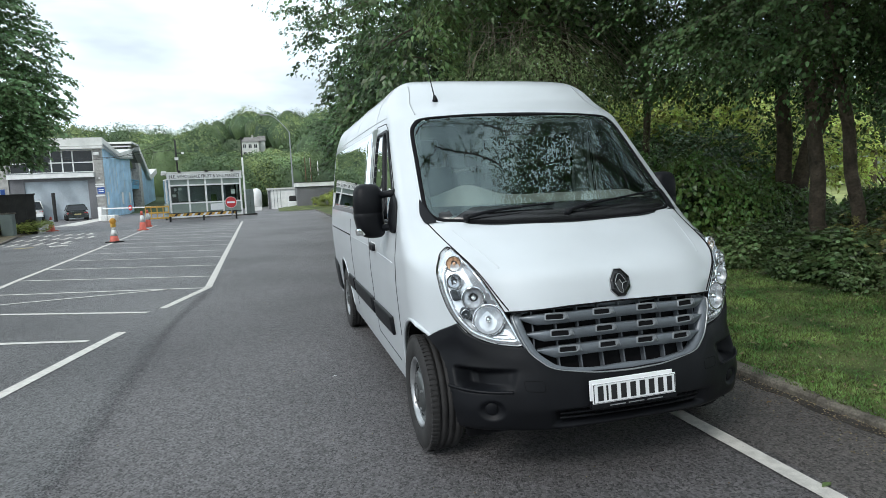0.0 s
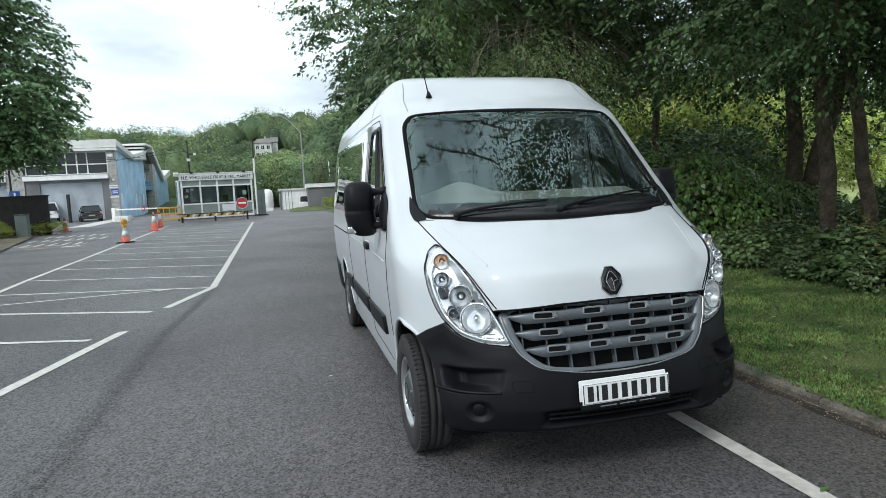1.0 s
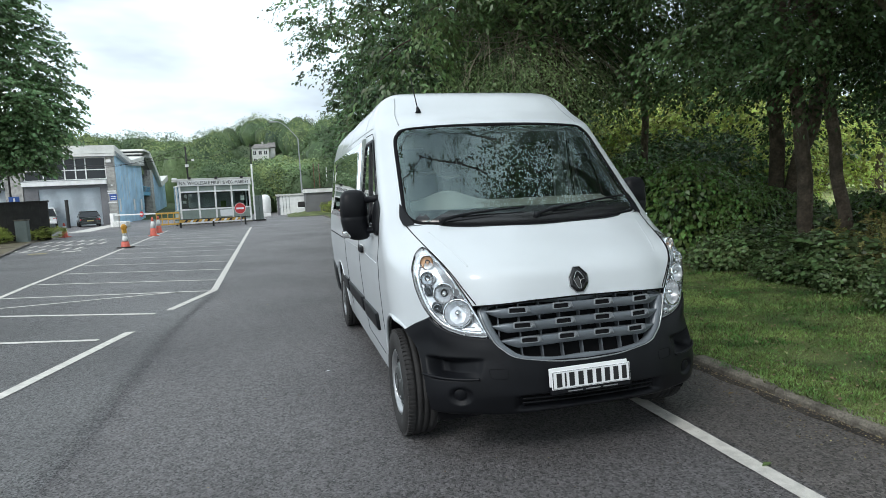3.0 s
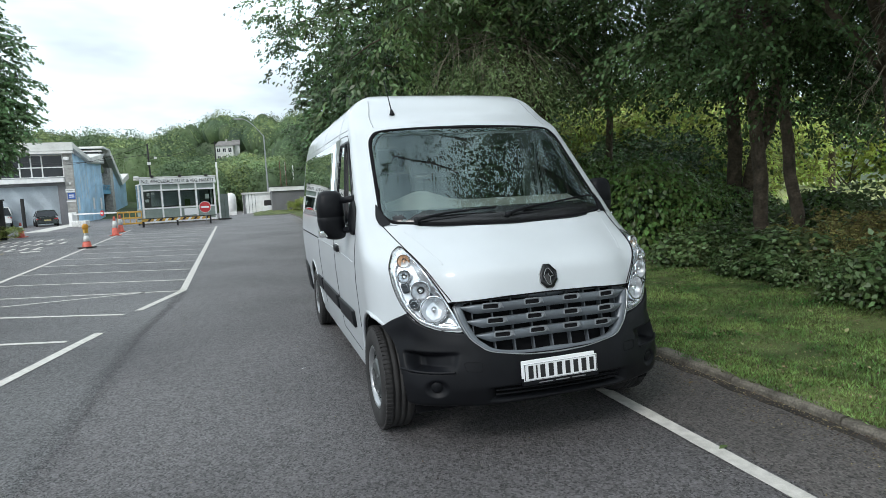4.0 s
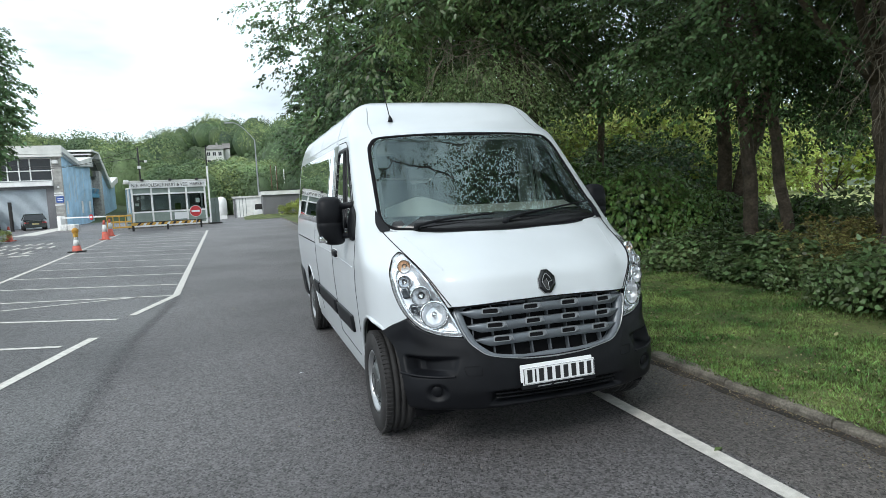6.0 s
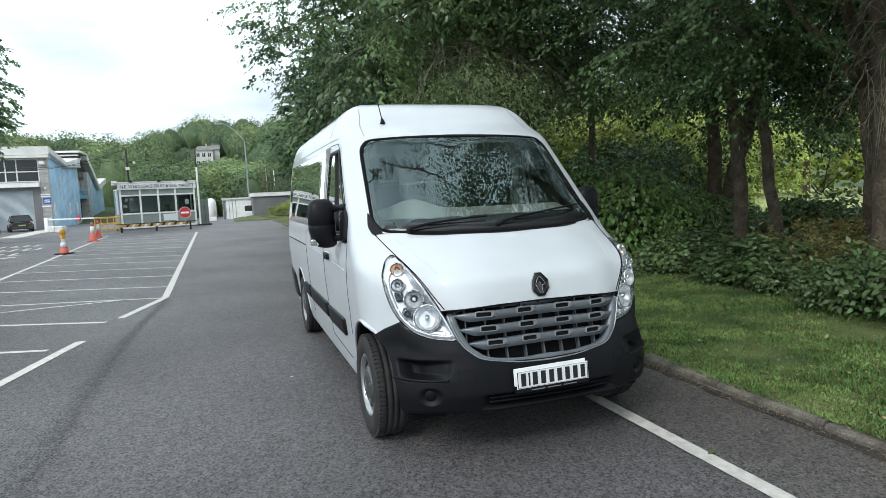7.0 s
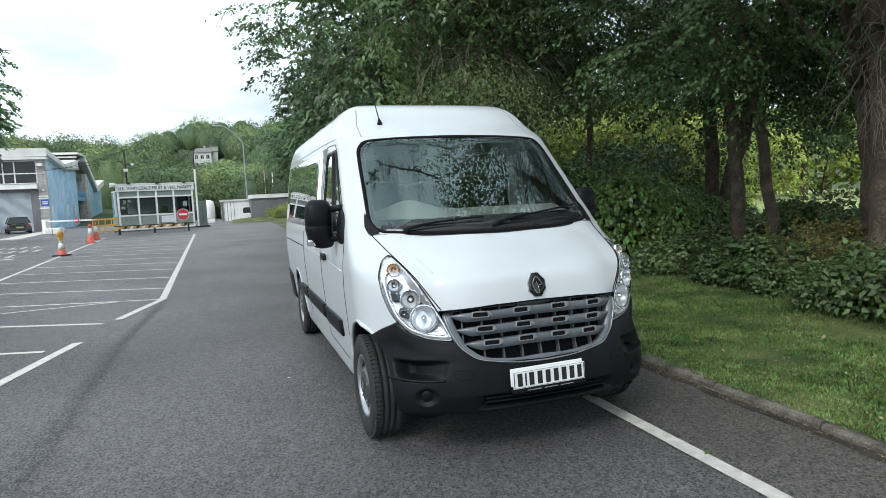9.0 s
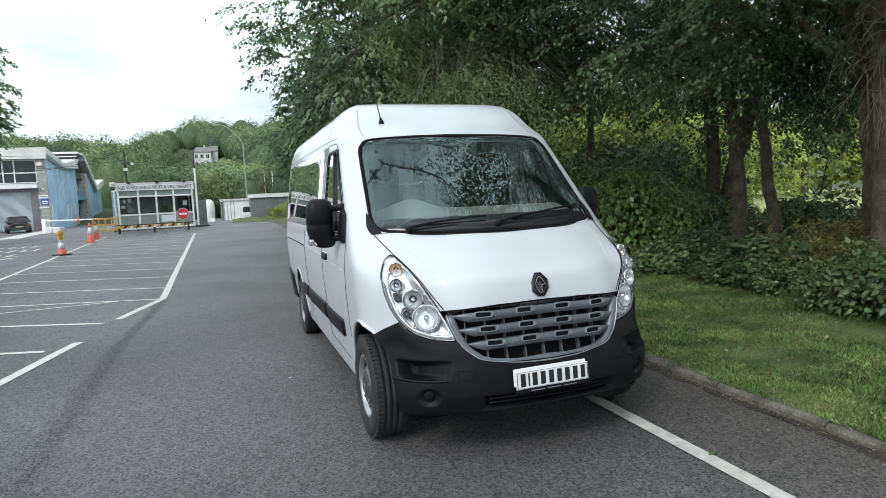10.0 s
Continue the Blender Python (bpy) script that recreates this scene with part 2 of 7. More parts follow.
M_SATIN = mat("satin_silver_trim", (0.40, 0.41, 0.42), 0.33, metal=0.7, var=0.1, scale=6, fine=200, bump=0.03)
M_BOWL = mat("lamp_mirror", (0.70, 0.74, 0.725), 0.14, metal=1.0, var=0.2, scale=40, fine=70, bump=0.6, depth=0.004)
M_CHROME = mat("bright_reflector", (0.84, 0.85, 0.86), 0.10, metal=1.0, var=0.03, scale=8, fine=100, bump=0)
M_BOWL = mat("bright_lamp_housing", (0.80, 0.82, 0.84), 0.22, metal=0.7, var=0.12, scale=14, fine=26, bump=0.35, depth=0.01)
M_AMBER = mat("amber_bulb", (0.95, 0.88, 0.82), 0.18, metal=1.0, var=0.1, scale=20, fine=200, bump=0)
M_TYRE = mat("tyre_rubber", (0.022, 0.021, 0.021), 0.78, var=0.3, scale=9, fine=160, bump=0.3, depth=0.002)
M_RIM = mat("silver_wheel_paint", (0.11, 0.118, 0.118), 0.36, metal=0.6, var=0.15, scale=9, fine=100, bump=0.1)
M_RIM_DARK = mat("grimy_steel", (0.05, 0.05, 0.05), 0.6, metal=0.5, var=0.3, scale=9, fine=100, bump=0.2)
M_CABIN = mat("grey_cabin_plastic", (0.25, 0.285, 0.265), 0.7, var=0.12, scale=8, fine=300, bump=0.1)
M_CABIN_DARK = mat("dark_cabin_lining", (0.05, 0.055, 0.055), 0.85, var=0.2, scale=5, fine=100, bump=0.1)
M_SEAT = mat("dark_seat_cloth", (0.035, 0.037, 0.042), 0.95, var=0.25, scale=12, fine=400, bump=0.4, depth=0.002)
M_SCREEN = glass("windscreen_glass", (0.88, 0.95, 0.92), ior=2.35, gloss=(0.74, 0.93, 0.91))
M_PRIVACY = glass("dark_privacy_glass", (0.10, 0.11, 0.11), ior=1.8)
M_SIDE = glass("tinted_door_glass", (0.82, 0.90, 0.87), ior=1.6)
M_LENS = glass("clear_lamp_lens", (0.95, 0.96, 0.97), ior=1.18)
M_PLATE = mat("white_reflective_plate", (0.82, 0.83, 0.84), 0.4, var=0.03, scale=9, fine=300, bump=0)
M_INK = mat("black_ink", (0.012, 0.012, 0.013), 0.5, var=0.1, scale=9, fine=100, bump=0)
M_WHITEPAINT = mat("white_painted_panel", (0.84, 0.84, 0.83), 0.5, var=0.08, scale=2, fine=40, bump=0.1)
M_STEEL = mat("galvanised_steel", (0.34, 0.35, 0.36), 0.45, metal=0.6, var=0.15, scale=8, fine=80, bump=0.1)


# ---- building helpers ----
def mesh_of(name, verts, faces, smooth=True):
    me = bpy.data.meshes.new(name)
    me.from_pydata([tuple(v) for v in verts], [], [tuple(int(i) for i in f) for f in faces])
    me.update()
    if smooth:
        me.polygons.foreach_set("use_smooth", [True] * len(me.polygons))
    return me


def part(name, data, material, parent, label=""):
    """Links a mesh, or a bmesh, as one object under its thing."""
    if isinstance(data, bmesh.types.BMesh):
        me = bpy.data.meshes.new(name)
        data.to_mesh(me)
        data.free()
        data = me
    ob = new(name, data)
    if material and not data.materials:
        data.materials.append(material)
    ob.parent = parent
    if label:
        ob["label"] = label
    return ob


def thing(name, x, y, z, label, category, group="", kind="", rz=0.0):
    e = new(name)
    e.empty_display_size = 0.1
    e.matrix_basis = pose(x, y, z, 0, 0, rz)
    return tagged(e, label, category, group, kind)


def box_bm(x0, x1, y0, y1, z0, z1, bevel=0.0, seg=2, bm=None):
    bm = bm or bmesh.new()
    got = bmesh.ops.create_cube(bm, size=1.0, matrix=Matrix.Translation(((x0 + x1) / 2, (y0 + y1) / 2, (z0 + z1) / 2)) @ Matrix.Diagonal((x1 - x0, y1 - y0, z1 - z0, 1)))
    if bevel:
        edges = list({e for v in got["verts"] for e in v.link_edges})
        bmesh.ops.bevel(bm, geom=edges, offset=bevel, segments=seg, affect="EDGES", profile=0.7)
    return bm


def cyl_bm(p, q, r0, r1=None, n=16, bm=None):
    bm = bm or bmesh.new()
    p, q = Vector(p), Vector(q)
    d = q - p
    m = Matrix.Translation((p + q) / 2) @ d.to_track_quat("Z", "Y").to_matrix().to_4x4()
    bmesh.ops.create_cone(bm, cap_ends=True, segments=n, radius1=r0, radius2=r0 if r1 is None else r1, depth=d.length, matrix=m)
    return bm


def tube(path, radii, n=8):
    """Verts and faces of a tube along a path."""
    path = np.asarray(path, float)
    radii = np.broadcast_to(np.asarray(radii, float), len(path))
    tan = np.gradient(path, axis=0)
    tan /= np.linalg.norm(tan, axis=1)[:, None] + 1e-9
    ref = np.array((0, 0, 1.0)) if abs(tan[:, 2]).mean() < 0.8 else np.array((0, 1.0, 0))
    a = np.cross(tan, ref)
    a /= np.linalg.norm(a, axis=1)[:, None] + 1e-9
    b = np.cross(tan, a)
    ang = np.linspace(0, 2 * np.pi, n, endpoint=False)
    v = path[:, None] + radii[:, None, None] * (np.cos(ang)[None, :, None] * a[:, None] + np.sin(ang)[None, :, None] * b[:, None])
    f = []
    for i in range(len(path) - 1):
        for j in range(n):
            f.append((i * n + j, i * n + (j + 1) % n, (i + 1) * n + (j + 1) % n, (i + 1) * n + j))
    f.append(tuple(range(n))[::-1])
    f.append(tuple((len(path) - 1) * n + j for j in range(n)))
    return v.reshape(-1, 3), f


def tube_mesh(name, path, radii, n=8):
    return mesh_of(name, *tube(path, radii, n))


def lathe_bm(profile, n=32, axis="Z", closed=False, caps=True):
    """Turned shape: profile is (radius, along)."""
    bm = bmesh.new()
    rings = []
    for r, h in profile:
        ring = []
        for k in range(n):
            a = 2 * math.pi * k / n
            c, s = r * math.cos(a), r * math.sin(a)
            ring.append(bm.verts.new((c, s, h) if axis == "Z" else (h, c, s)))
        rings.append(ring)
    pairs = list(zip(rings, rings[1:])) + ([(rings[-1], rings[0])] if closed else [])
    for p, q in pairs:
        for k in range(n):
            bm.faces.new((p[k], p[(k + 1) % n], q[(k + 1) % n], q[k]))
    if caps and not closed:
        for ring in (rings[0], rings[-1]):
            if (ring[0].co - ring[n // 2].co).length > 1e-4:
                bm.faces.new(ring)
    bmesh.ops.remove_doubles(bm, verts=bm.verts, dist=1e-5)
    bmesh.ops.recalc_face_normals(bm, faces=bm.faces)
    for f in bm.faces:
        f.smooth = True
    return bm


def blur_table(zs, vs, sigma, lo, hi):
    """A smooth curve through rough stations."""
    t = np.linspace(lo, hi, 1200)
    raw = np.interp(t, zs, vs)
    step = t[1] - t[0]
    k = np.arange(-int(4 * sigma / step), int(4 * sigma / step) + 1) * step
    g = np.exp(-0.5 * (k / sigma) ** 2)
    pad = len(k) // 2
    ext = np.concatenate([raw[0] + (raw[0] - raw[pad:0:-1]), raw, raw[-1] + (raw[-1] - raw[-2:-pad - 2:-1])])
    return t, np.convolve(ext, g / g.sum(), "valid")


# ---- ground ----
def sheet(name, x0, x1, y0, y1, z, material, label, category, nx=1, ny=1, wobble=None):
    xs, ys = np.linspace(x0, x1, nx + 1), np.linspace(y0, y1, ny + 1)
    v = [(x, y, z + (wobble(x, y) if wobble else 0)) for y in ys for x in xs]
    f = [(j * (nx + 1) + i, j * (nx + 1) + i + 1, (j + 1) * (nx + 1) + i + 1, (j + 1) * (nx + 1) + i) for j in range(ny) for i in range(nx)]
    me = mesh_of(name, v, f)
    me.materials.append(material)
    return tagged(new(name, me), label, category, kind="structure")


sheet("ground", -2000, 2000, -2000, 2000, -0.03, M_FIELD, "green meadow ground reaching the horizon", "ground")
sheet("road", -60, 1.715, -60, 130, 0.0, M_ROAD, "dark grey chipped asphalt access road", "road")
KERB_X, VERGE_Z = 1.70, 0.056


def verge_height(x, y):
    u = max(0.0, x - 4.2)
    return 0.02 * math.sin(x * 1.3 + y * 0.7) + 0.05 * min(u, 3) + 0.02 * noise.noise((x * 0.6, y * 0.6, 3))


sheet("verge", 1.80, 60, -40, 130, VERGE_Z - 0.015, M_TURF, "mown grass verge with fallen leaves beside the kerb", "grass", 90, 200, verge_height)
sheet("meadow", 19, 59, 13, 60, VERGE_Z + .01, M_MEADOW, "grass beyond the trees, coloured pale as if sunlit", "grass", 60, 60, verge_height)


# ---- the van ----
Z_T, Y0_T = blur_table(
    (.22, .27, .32, .42, .52, .58, .63, .70, .80, .93, 1.0, 1.08, 1.13, 1.18, 1.244, 1.30, 1.365, 1.39, 2.055, 2.09, 2.15, 2.214, 2.30, 2.36, 2.41, 2.45, 2.475, 2.49),
    (.09, .055, .025, .006, .012, .022, .036, .055, .068, .09, .103, .13, .17, .245, .385, .52, .67, .72, 1.385, 1.425, 1.55, 1.67, 1.78, 1.87, 1.98, 2.2, 2.7, 3.3), 0.016, .22, 2.49)
_, K_T = blur_table((.22, .3, .457, .55, .65, .73, .845, .93, 1.1, 1.244, 1.386, 1.5, 2.055, 2.49),
                    (.52, .52, .52, .56, .62, .67, .68, .66, .62, .51, .26, .27, .32, .30), 0.03, .22, 2.49)
_, W_T = blur_table((.22, .3, .4, .55, .7, .95, 1.15, 1.3, 1.5, 1.7, 1.9, 2.05, 2.15, 2.25, 2.32, 2.37, 2.41, 2.44, 2.46, 2.48, 2.49),
                    (.93, .945, .96, .98, .995, 1.015, 1.02, 1.008, .985, .96, .935, .91, .885, .85, .81, .76, .69, .60, .48, .28, .03), 0.012, .22, 2.49)
AXLE_F, AXLE_R, HUB_Z, VAN_END, ARCH = 0.735, 4.395, 0.345, 5.42, 0.455


_, B_T = blur_table((.22, .4, .6, .75, .85, 1.05, 1.15, 1.25, 1.34, 1.42, 2.49), (.05, .05, .06, .085, .105, .115, .10, .06, .015, 0, 0), 0.03, .22, 2.49)


def corner(x):
    """How square the nose's corners stand out, by width."""
    t = np.clip((np.abs(x) - .60) / .27, 0, 1)
    return t * t * (3 - 2 * t)


def nose_y(x, z):
    """How far back the van's front skin lies at a width and a height."""
    return np.interp(z, Z_T, Y0_T) + np.interp(z, Z_T, K_T) * np.abs(x) ** 3.8 - np.interp(z, Z_T, B_T) * corner(x)


def half_width(z):
    return np.interp(z, Z_T, W_T)


def nose_point(x, z, out=0.0):
    """Points on the front skin, pushed out along its normal."""
    x, z = np.asarray(x, float), np.asarray(z, float)
    e = 0.004
    y = nose_y(x, z)
    fx = (nose_y(x + e, z) - nose_y(x - e, z)) / (2 * e)
    fz = (nose_y(x, z + e) - nose_y(x, z - e)) / (2 * e)
    n = np.stack([fx, -np.ones_like(fx), fz], -1)
    n /= np.linalg.norm(n, axis=-1)[..., None]
    return np.stack([x, y, z], -1) + np.asarray(out)[..., None] * n


def side_point(y, z, sign, out=0.0):
    y, z = np.asarray(y, float), np.asarray(z, float)
    e = 0.004
    wz = (half_width(z + e) - half_width(z - e)) / (2 * e)
    n = np.stack([np.ones_like(wz), np.zeros_like(wz), -wz], -1)
    n /= np.linalg.norm(n, axis=-1)[..., None]
    p = np.stack([half_width(z), y, z], -1) + np.asarray(out)[..., None] * n
    p[..., 0] *= sign
    return p


def smooth_loop(corners, per=8, round_off=0.3):
    """A closed outline with rounded corners, from corner points (u, v)."""
    c = np.asarray(corners, float)
    pts = []
    for i in range(len(c)):
        a, b, d = c[i - 1], c[i], c[(i + 1) % len(c)]
        p, q = b + (a - b) * round_off, b + (d - b) * round_off
        for t in np.linspace(0, 1, per):
            pts.append((1 - t) ** 2 * p + 2 * t * (1 - t) * b + t * t * q)
    return np.array(pts)


def patch(loop, put, rings=10, dome=0.0, out=0.004, rim=0.0):
    """A skin patch filled from its outline inwards; put(u, v, out) lays it on the body. rim: depth of the turned-in edge."""
    c = loop.mean(0)
    v, f, n = [], [], len(loop)
    steps = [(1.0, out - rim)] if rim else []
    steps += [(1 - k / rings, out + dome * (1 - (1 - k / rings) ** 2)) for k in range(rings)]
    for s, o in steps:
        q = c + (loop - c) * s
        v.append(put(q[:, 0], q[:, 1], np.full(n, o)))
    v.append(put(c[:1], c[1:], np.array([out + dome])))
    v = np.concatenate(v)
    for r in range(len(steps) - 1):
        for i in range(n):
            j = (i + 1) % n
            f.append((r * n + i, r * n + j, (r + 1) * n + j, (r + 1) * n + i))
    last, mid = (len(steps) - 1) * n, len(v) - 1
    for i in range(n):
        f.append((last + i, last + (i + 1) % n, mid))
    return v, f


def ring_patch(loop, inner, put, out=0.006, drop=0.004):
    """A band between two outlines of the same count."""
    n = len(loop)
    rows = [put(loop[:, 0], loop[:, 1], np.full(n, out - drop)), put(loop[:, 0], loop[:, 1], np.full(n, out)),
            put(inner[:, 0], inner[:, 1], np.full(n, out)), put(inner[:, 0], inner[:, 1], np.full(n, out - drop))]
    f = [(r * n + i, r * n + (i + 1) % n, (r + 1) * n + (i + 1) % n, (r + 1) * n + i) for r in range(3) for i in range(n)]
    return np.concatenate(rows), f


def inside(loop, u, v):
    """Which points lie inside an outline."""
    a, b = loop, np.roll(loop, -1, 0)
    hit = np.zeros(np.shape(u), bool)
    for (x0, y0), (x1, y1) in zip(a, b):
        cross = ((y0 > v) != (y1 > v)) & (u < (x1 - x0) * (v - y0) / (y1 - y0 + 1e-12) + x0)
        hit ^= cross
    return hit


def shrink(loop, d):
    c = loop.mean(0)
    r = np.linalg.norm(loop - c, axis=1)[:, None]
    return c + (loop - c) * (1 - d / r)


SCREEN = smooth_loop([(-.855, 1.386), (-.5, 1.362), (0, 1.352), (.5, 1.362), (.855, 1.386), (.82, 1.72), (.793, 1.985), (.728, 2.062), (.4, 2.074), (0, 2.078), (-.4, 2.074), (-.728, 2.062), (-.793, 1.985), (-.82, 1.72)], 7, 0.3)
SIDE_WIN = smooth_loop([(2.30, 1.36), (5.34, 1.36), (5.30, 2.05), (2.30, 2.05)], 10, 0.04)
DOOR_WIN = smooth_loop([(1.10, 1.36), (2.10, 1.36), (2.08, 2.0), (1.64, 2.0)], 10, 0.12)
LAMP = smooth_loop([(.545, .74), (.579, .822), (.634, .94), (.702, 1.061), (.767, 1.18), (.808, 1.252), (.869, 1.209), (.909, 1.127), (.901, 1.023), (.876, .931), (.846, .865), (.783, .792), (.68, .752)], 6, 0.35)
GRILLE = smooth_loop([(-.60, .925), (-.3, .945), (0, .95), (.3, .945), (.60, .925), (.565, .80), (.52, .705), (.43, .63), (.2, .595), (0, .588), (-.2, .595), (-.43, .63), (-.52, .705), (-.565, .80)], 6, 0.3)




def grille_top(x):
    """The bonnet's front edge over the grille."""
    return np.interp(np.abs(x), (0, .3, .6, .64), (.9495, .945, .925, .92))


def bumper_top(ax):
    return np.interp(ax, (0, .283, .428, .486, .539, .632, .738, .814, .846, .914, .981, 1.05), (.602, .612, .635, .676, .742, .75, .776, .820, .862, .805, .729, .62))


def body_grid(inset, z0, z1, nz):
    zs = np.concatenate([np.linspace(z0, 2.28, nz, endpoint=False), 2.28 + (z1 - 2.28) * np.sin(np.linspace(0, np.pi / 2, 26))])
    q = np.sin(np.linspace(0, np.pi / 2, 56))
    t = np.linspace(0, 1, 110)[1:]
    rows = []
    for z in zs:
        w = half_width(z)
        x = w * q
        y = nose_y(x, z)
        right = np.stack([np.maximum(x - inset * q, 0), y + inset, np.full_like(x, z)], -1)
        ys = y[-1] + (VAN_END - y[-1]) * t
        side = np.stack([np.full_like(ys, max(w - inset, 0.01)), ys + inset * (1 - 2 * t), np.full_like(ys, z)], -1)
        half = np.concatenate([right, side])
        # the nose turns into the flank in a soft bend
        a_, b_ = len(right) - 12, len(right) + 2
        u = np.linspace(0, 1, b_ - a_ + 1)[:, None]
        half[a_:b_ + 1] = (1 - u) ** 2 * half[a_] + 2 * u * (1 - u) * half[len(right) - 1] + u * u * half[b_]
        left = half[:0:-1] * (-1, 1, 1)
        rows.append(np.concatenate([left, half]))
    return np.array(rows)


def body_mesh(name, inset, z0, z1, nz, arches=True, nose_cut=None):
    g = body_grid(inset, z0, z1, nz)
    nr, nc = g.shape[:2]
    if not inset:
        # one row follows the bonnet's front edge, its neighbours ease back
        row = g[np.argmin(np.abs(g[:, 0, 2] - .9375)), 0, 2]
        ease = np.clip((.72 - np.abs(g[..., 0])) / .08, 0, 1) * (g[..., 1] < 1.2)
        g[..., 2] += (grille_top(g[..., 0]) - row) * np.exp(-((g[..., 2] - row) / .06) ** 2) * ease
        g[..., 1] = np.where(ease > 0, nose_y(g[..., 0], g[..., 2]), g[..., 1])
    v = g.reshape(-1, 3)
    idx = np.arange(nr * nc).reshape(nr, nc)
    quads = np.stack([idx[:-1, :-1], idx[:-1, 1:], idx[1:, 1:], idx[1:, :-1]], -1).reshape(-1, 4)
    rear = np.stack([idx[:-1, -1], idx[:-1, 0], idx[1:, 0], idx[1:, -1]], -1)
    quads = np.concatenate([quads, rear])
    c = v[quads].mean(1)
    keep = np.ones(len(quads), bool)
    on_side = np.abs(c[:, 0]) > half_width(c[:, 2]) - inset - 0.03
    front = c[:, 1] < 1.75
    keep &= ~(inside(shrink(SCREEN, .012), c[:, 0], c[:, 2]) & front & (c[:, 1] < 1.62) & (c[:, 2] > 1.34))
    keep &= ~(inside(shrink(SIDE_WIN, .02), c[:, 1], c[:, 2]) & on_side)
    keep &= ~(inside(shrink(DOOR_WIN, .02), c[:, 1], c[:, 2]) & on_side)
    if not inset:
        keep &= ~(inside(shrink(LAMP, .012), np.abs(c[:, 0]), c[:, 2]) & (c[:, 1] < 1.1))
        keep &= ~((np.abs(c[:, 0]) < np.interp(c[:, 2], (.60, .735, .90, .94), (.47, .565, .628, .645))) & (c[:, 2] < grille_top(c[:, 0])) & (c[:, 1] < 0.6))
        keep &= ~((c[:, 2] < bumper_top(np.abs(c[:, 0])) - .015) & (c[:, 1] < AXLE_F - .1))
    if nose_cut is not None:
        keep &= c[:, 1] > nose_cut
    for ax in (AXLE_F, AXLE_R):
        if arches:
            r = np.hypot(c[:, 1] - ax, c[:, 2] - HUB_Z)
            keep &= ~((r < ARCH) & (np.abs(c[:, 0]) > 0.55))
    quads = quads[keep]
    if arches:
        # open edges round the wheels are drawn onto the arch
        for ax in (AXLE_F, AXLE_R):
            d = np.stack([v[:, 1] - ax, v[:, 2] - HUB_Z], -1)
            r = np.linalg.norm(d, axis=1)
            near = (np.abs(r - ARCH) < 0.03) & (np.abs(v[:, 0]) > 0.55)
            used = np.zeros(len(v), int)
            np.add.at(used, quads.ravel(), 1)
            near &= (used > 0) & (used < 4)
            k = (ARCH / np.maximum(r, 1e-6))[near]
            v[near, 1] = ax + d[near, 0] * k
            v[near, 2] = np.maximum(z0, HUB_Z + d[near, 1] * k)
    used = np.unique(quads)
    remap = np.zeros(len(v), int)
    remap[used] = np.arange(len(used))
    return mesh_of(name, v[used], remap[quads])


van = thing("van", 0, 0, 0, "white panel minibus with black plastic bumper parked by the kerb", "van")
body = part("body", body_mesh("body", 0.0, 0.27, 2.488, 120), M_WHITE, van, "glossy white painted steel body")
part("cabin_lining", body_mesh("cabin_lining", 0.06, 0.72, 2.40, 70, False, 0.75), M_LINING, van, "grey inner lining")
bm = box_bm(-.55, .55, 0.35, 5.36, 0.30, 0.42)
box_bm(-.50, .50, 0.28, 1.3, 0.30, 0.80, bm=bm)
part("underbody", bm, M_GAP, van, "black underbody")
for sgn in (-1, 1):
    for ax in (AXLE_F, AXLE_R):
        a = np.linspace(-0.25, np.pi + 0.25, 30)
        v, f = [], []
        for outer in (False, True):
            for t in a:
                y, z = ax + (ARCH - .01) * math.cos(t), HUB_Z + (ARCH - .01) * math.sin(t)
                w = float(half_width(max(z, .25)))
                span = np.linspace(0, w, 60)
                xx = min(w, float(np.interp(y, nose_y(span, max(z, .25)), span))) - .03 if outer else .56
                v.append((sgn * max(xx, .57), y, z))
        f = [(i, i + 1, 30 + i + 1, 30 + i) for i in range(29)]
        part("wheel_arch_liner", mesh_of("wheel_arch_liner", v, f), M_GAP, van, "black plastic arch liner")


def on_nose(u, v, o):
    return nose_point(u, v, o)


def on_side(sign):
    return lambda u, v, o: side_point(u, v, sign, o)


# windscreen, with its black border
screen_in = shrink(SCREEN, 0.045)
low = screen_in[:, 1] < 1.45
screen_in[low, 1] = np.maximum(screen_in[low, 1], 1.462)
part("windscreen", mesh_of("windscreen", *patch(SCREEN, on_nose, 10, 0.0, 0.002)), M_SCREEN, van, "tinted windscreen that mirrors branches and sky").visible_shadow = False
part("windscreen_border", mesh_of("windscreen_border", *ring_patch(shrink(SCREEN, -.012), screen_in, on_nose, 0.0, 0.004)), M_GLOSSBLACK, van, "black windscreen border")

part("windscreen_seal", mesh_of("windscreen_seal", *ring_patch(shrink(SCREEN, -.010), shrink(SCREEN, .014), on_nose, 0.006, 0.008)), M_GAP, van, "matt black windscreen rubber")

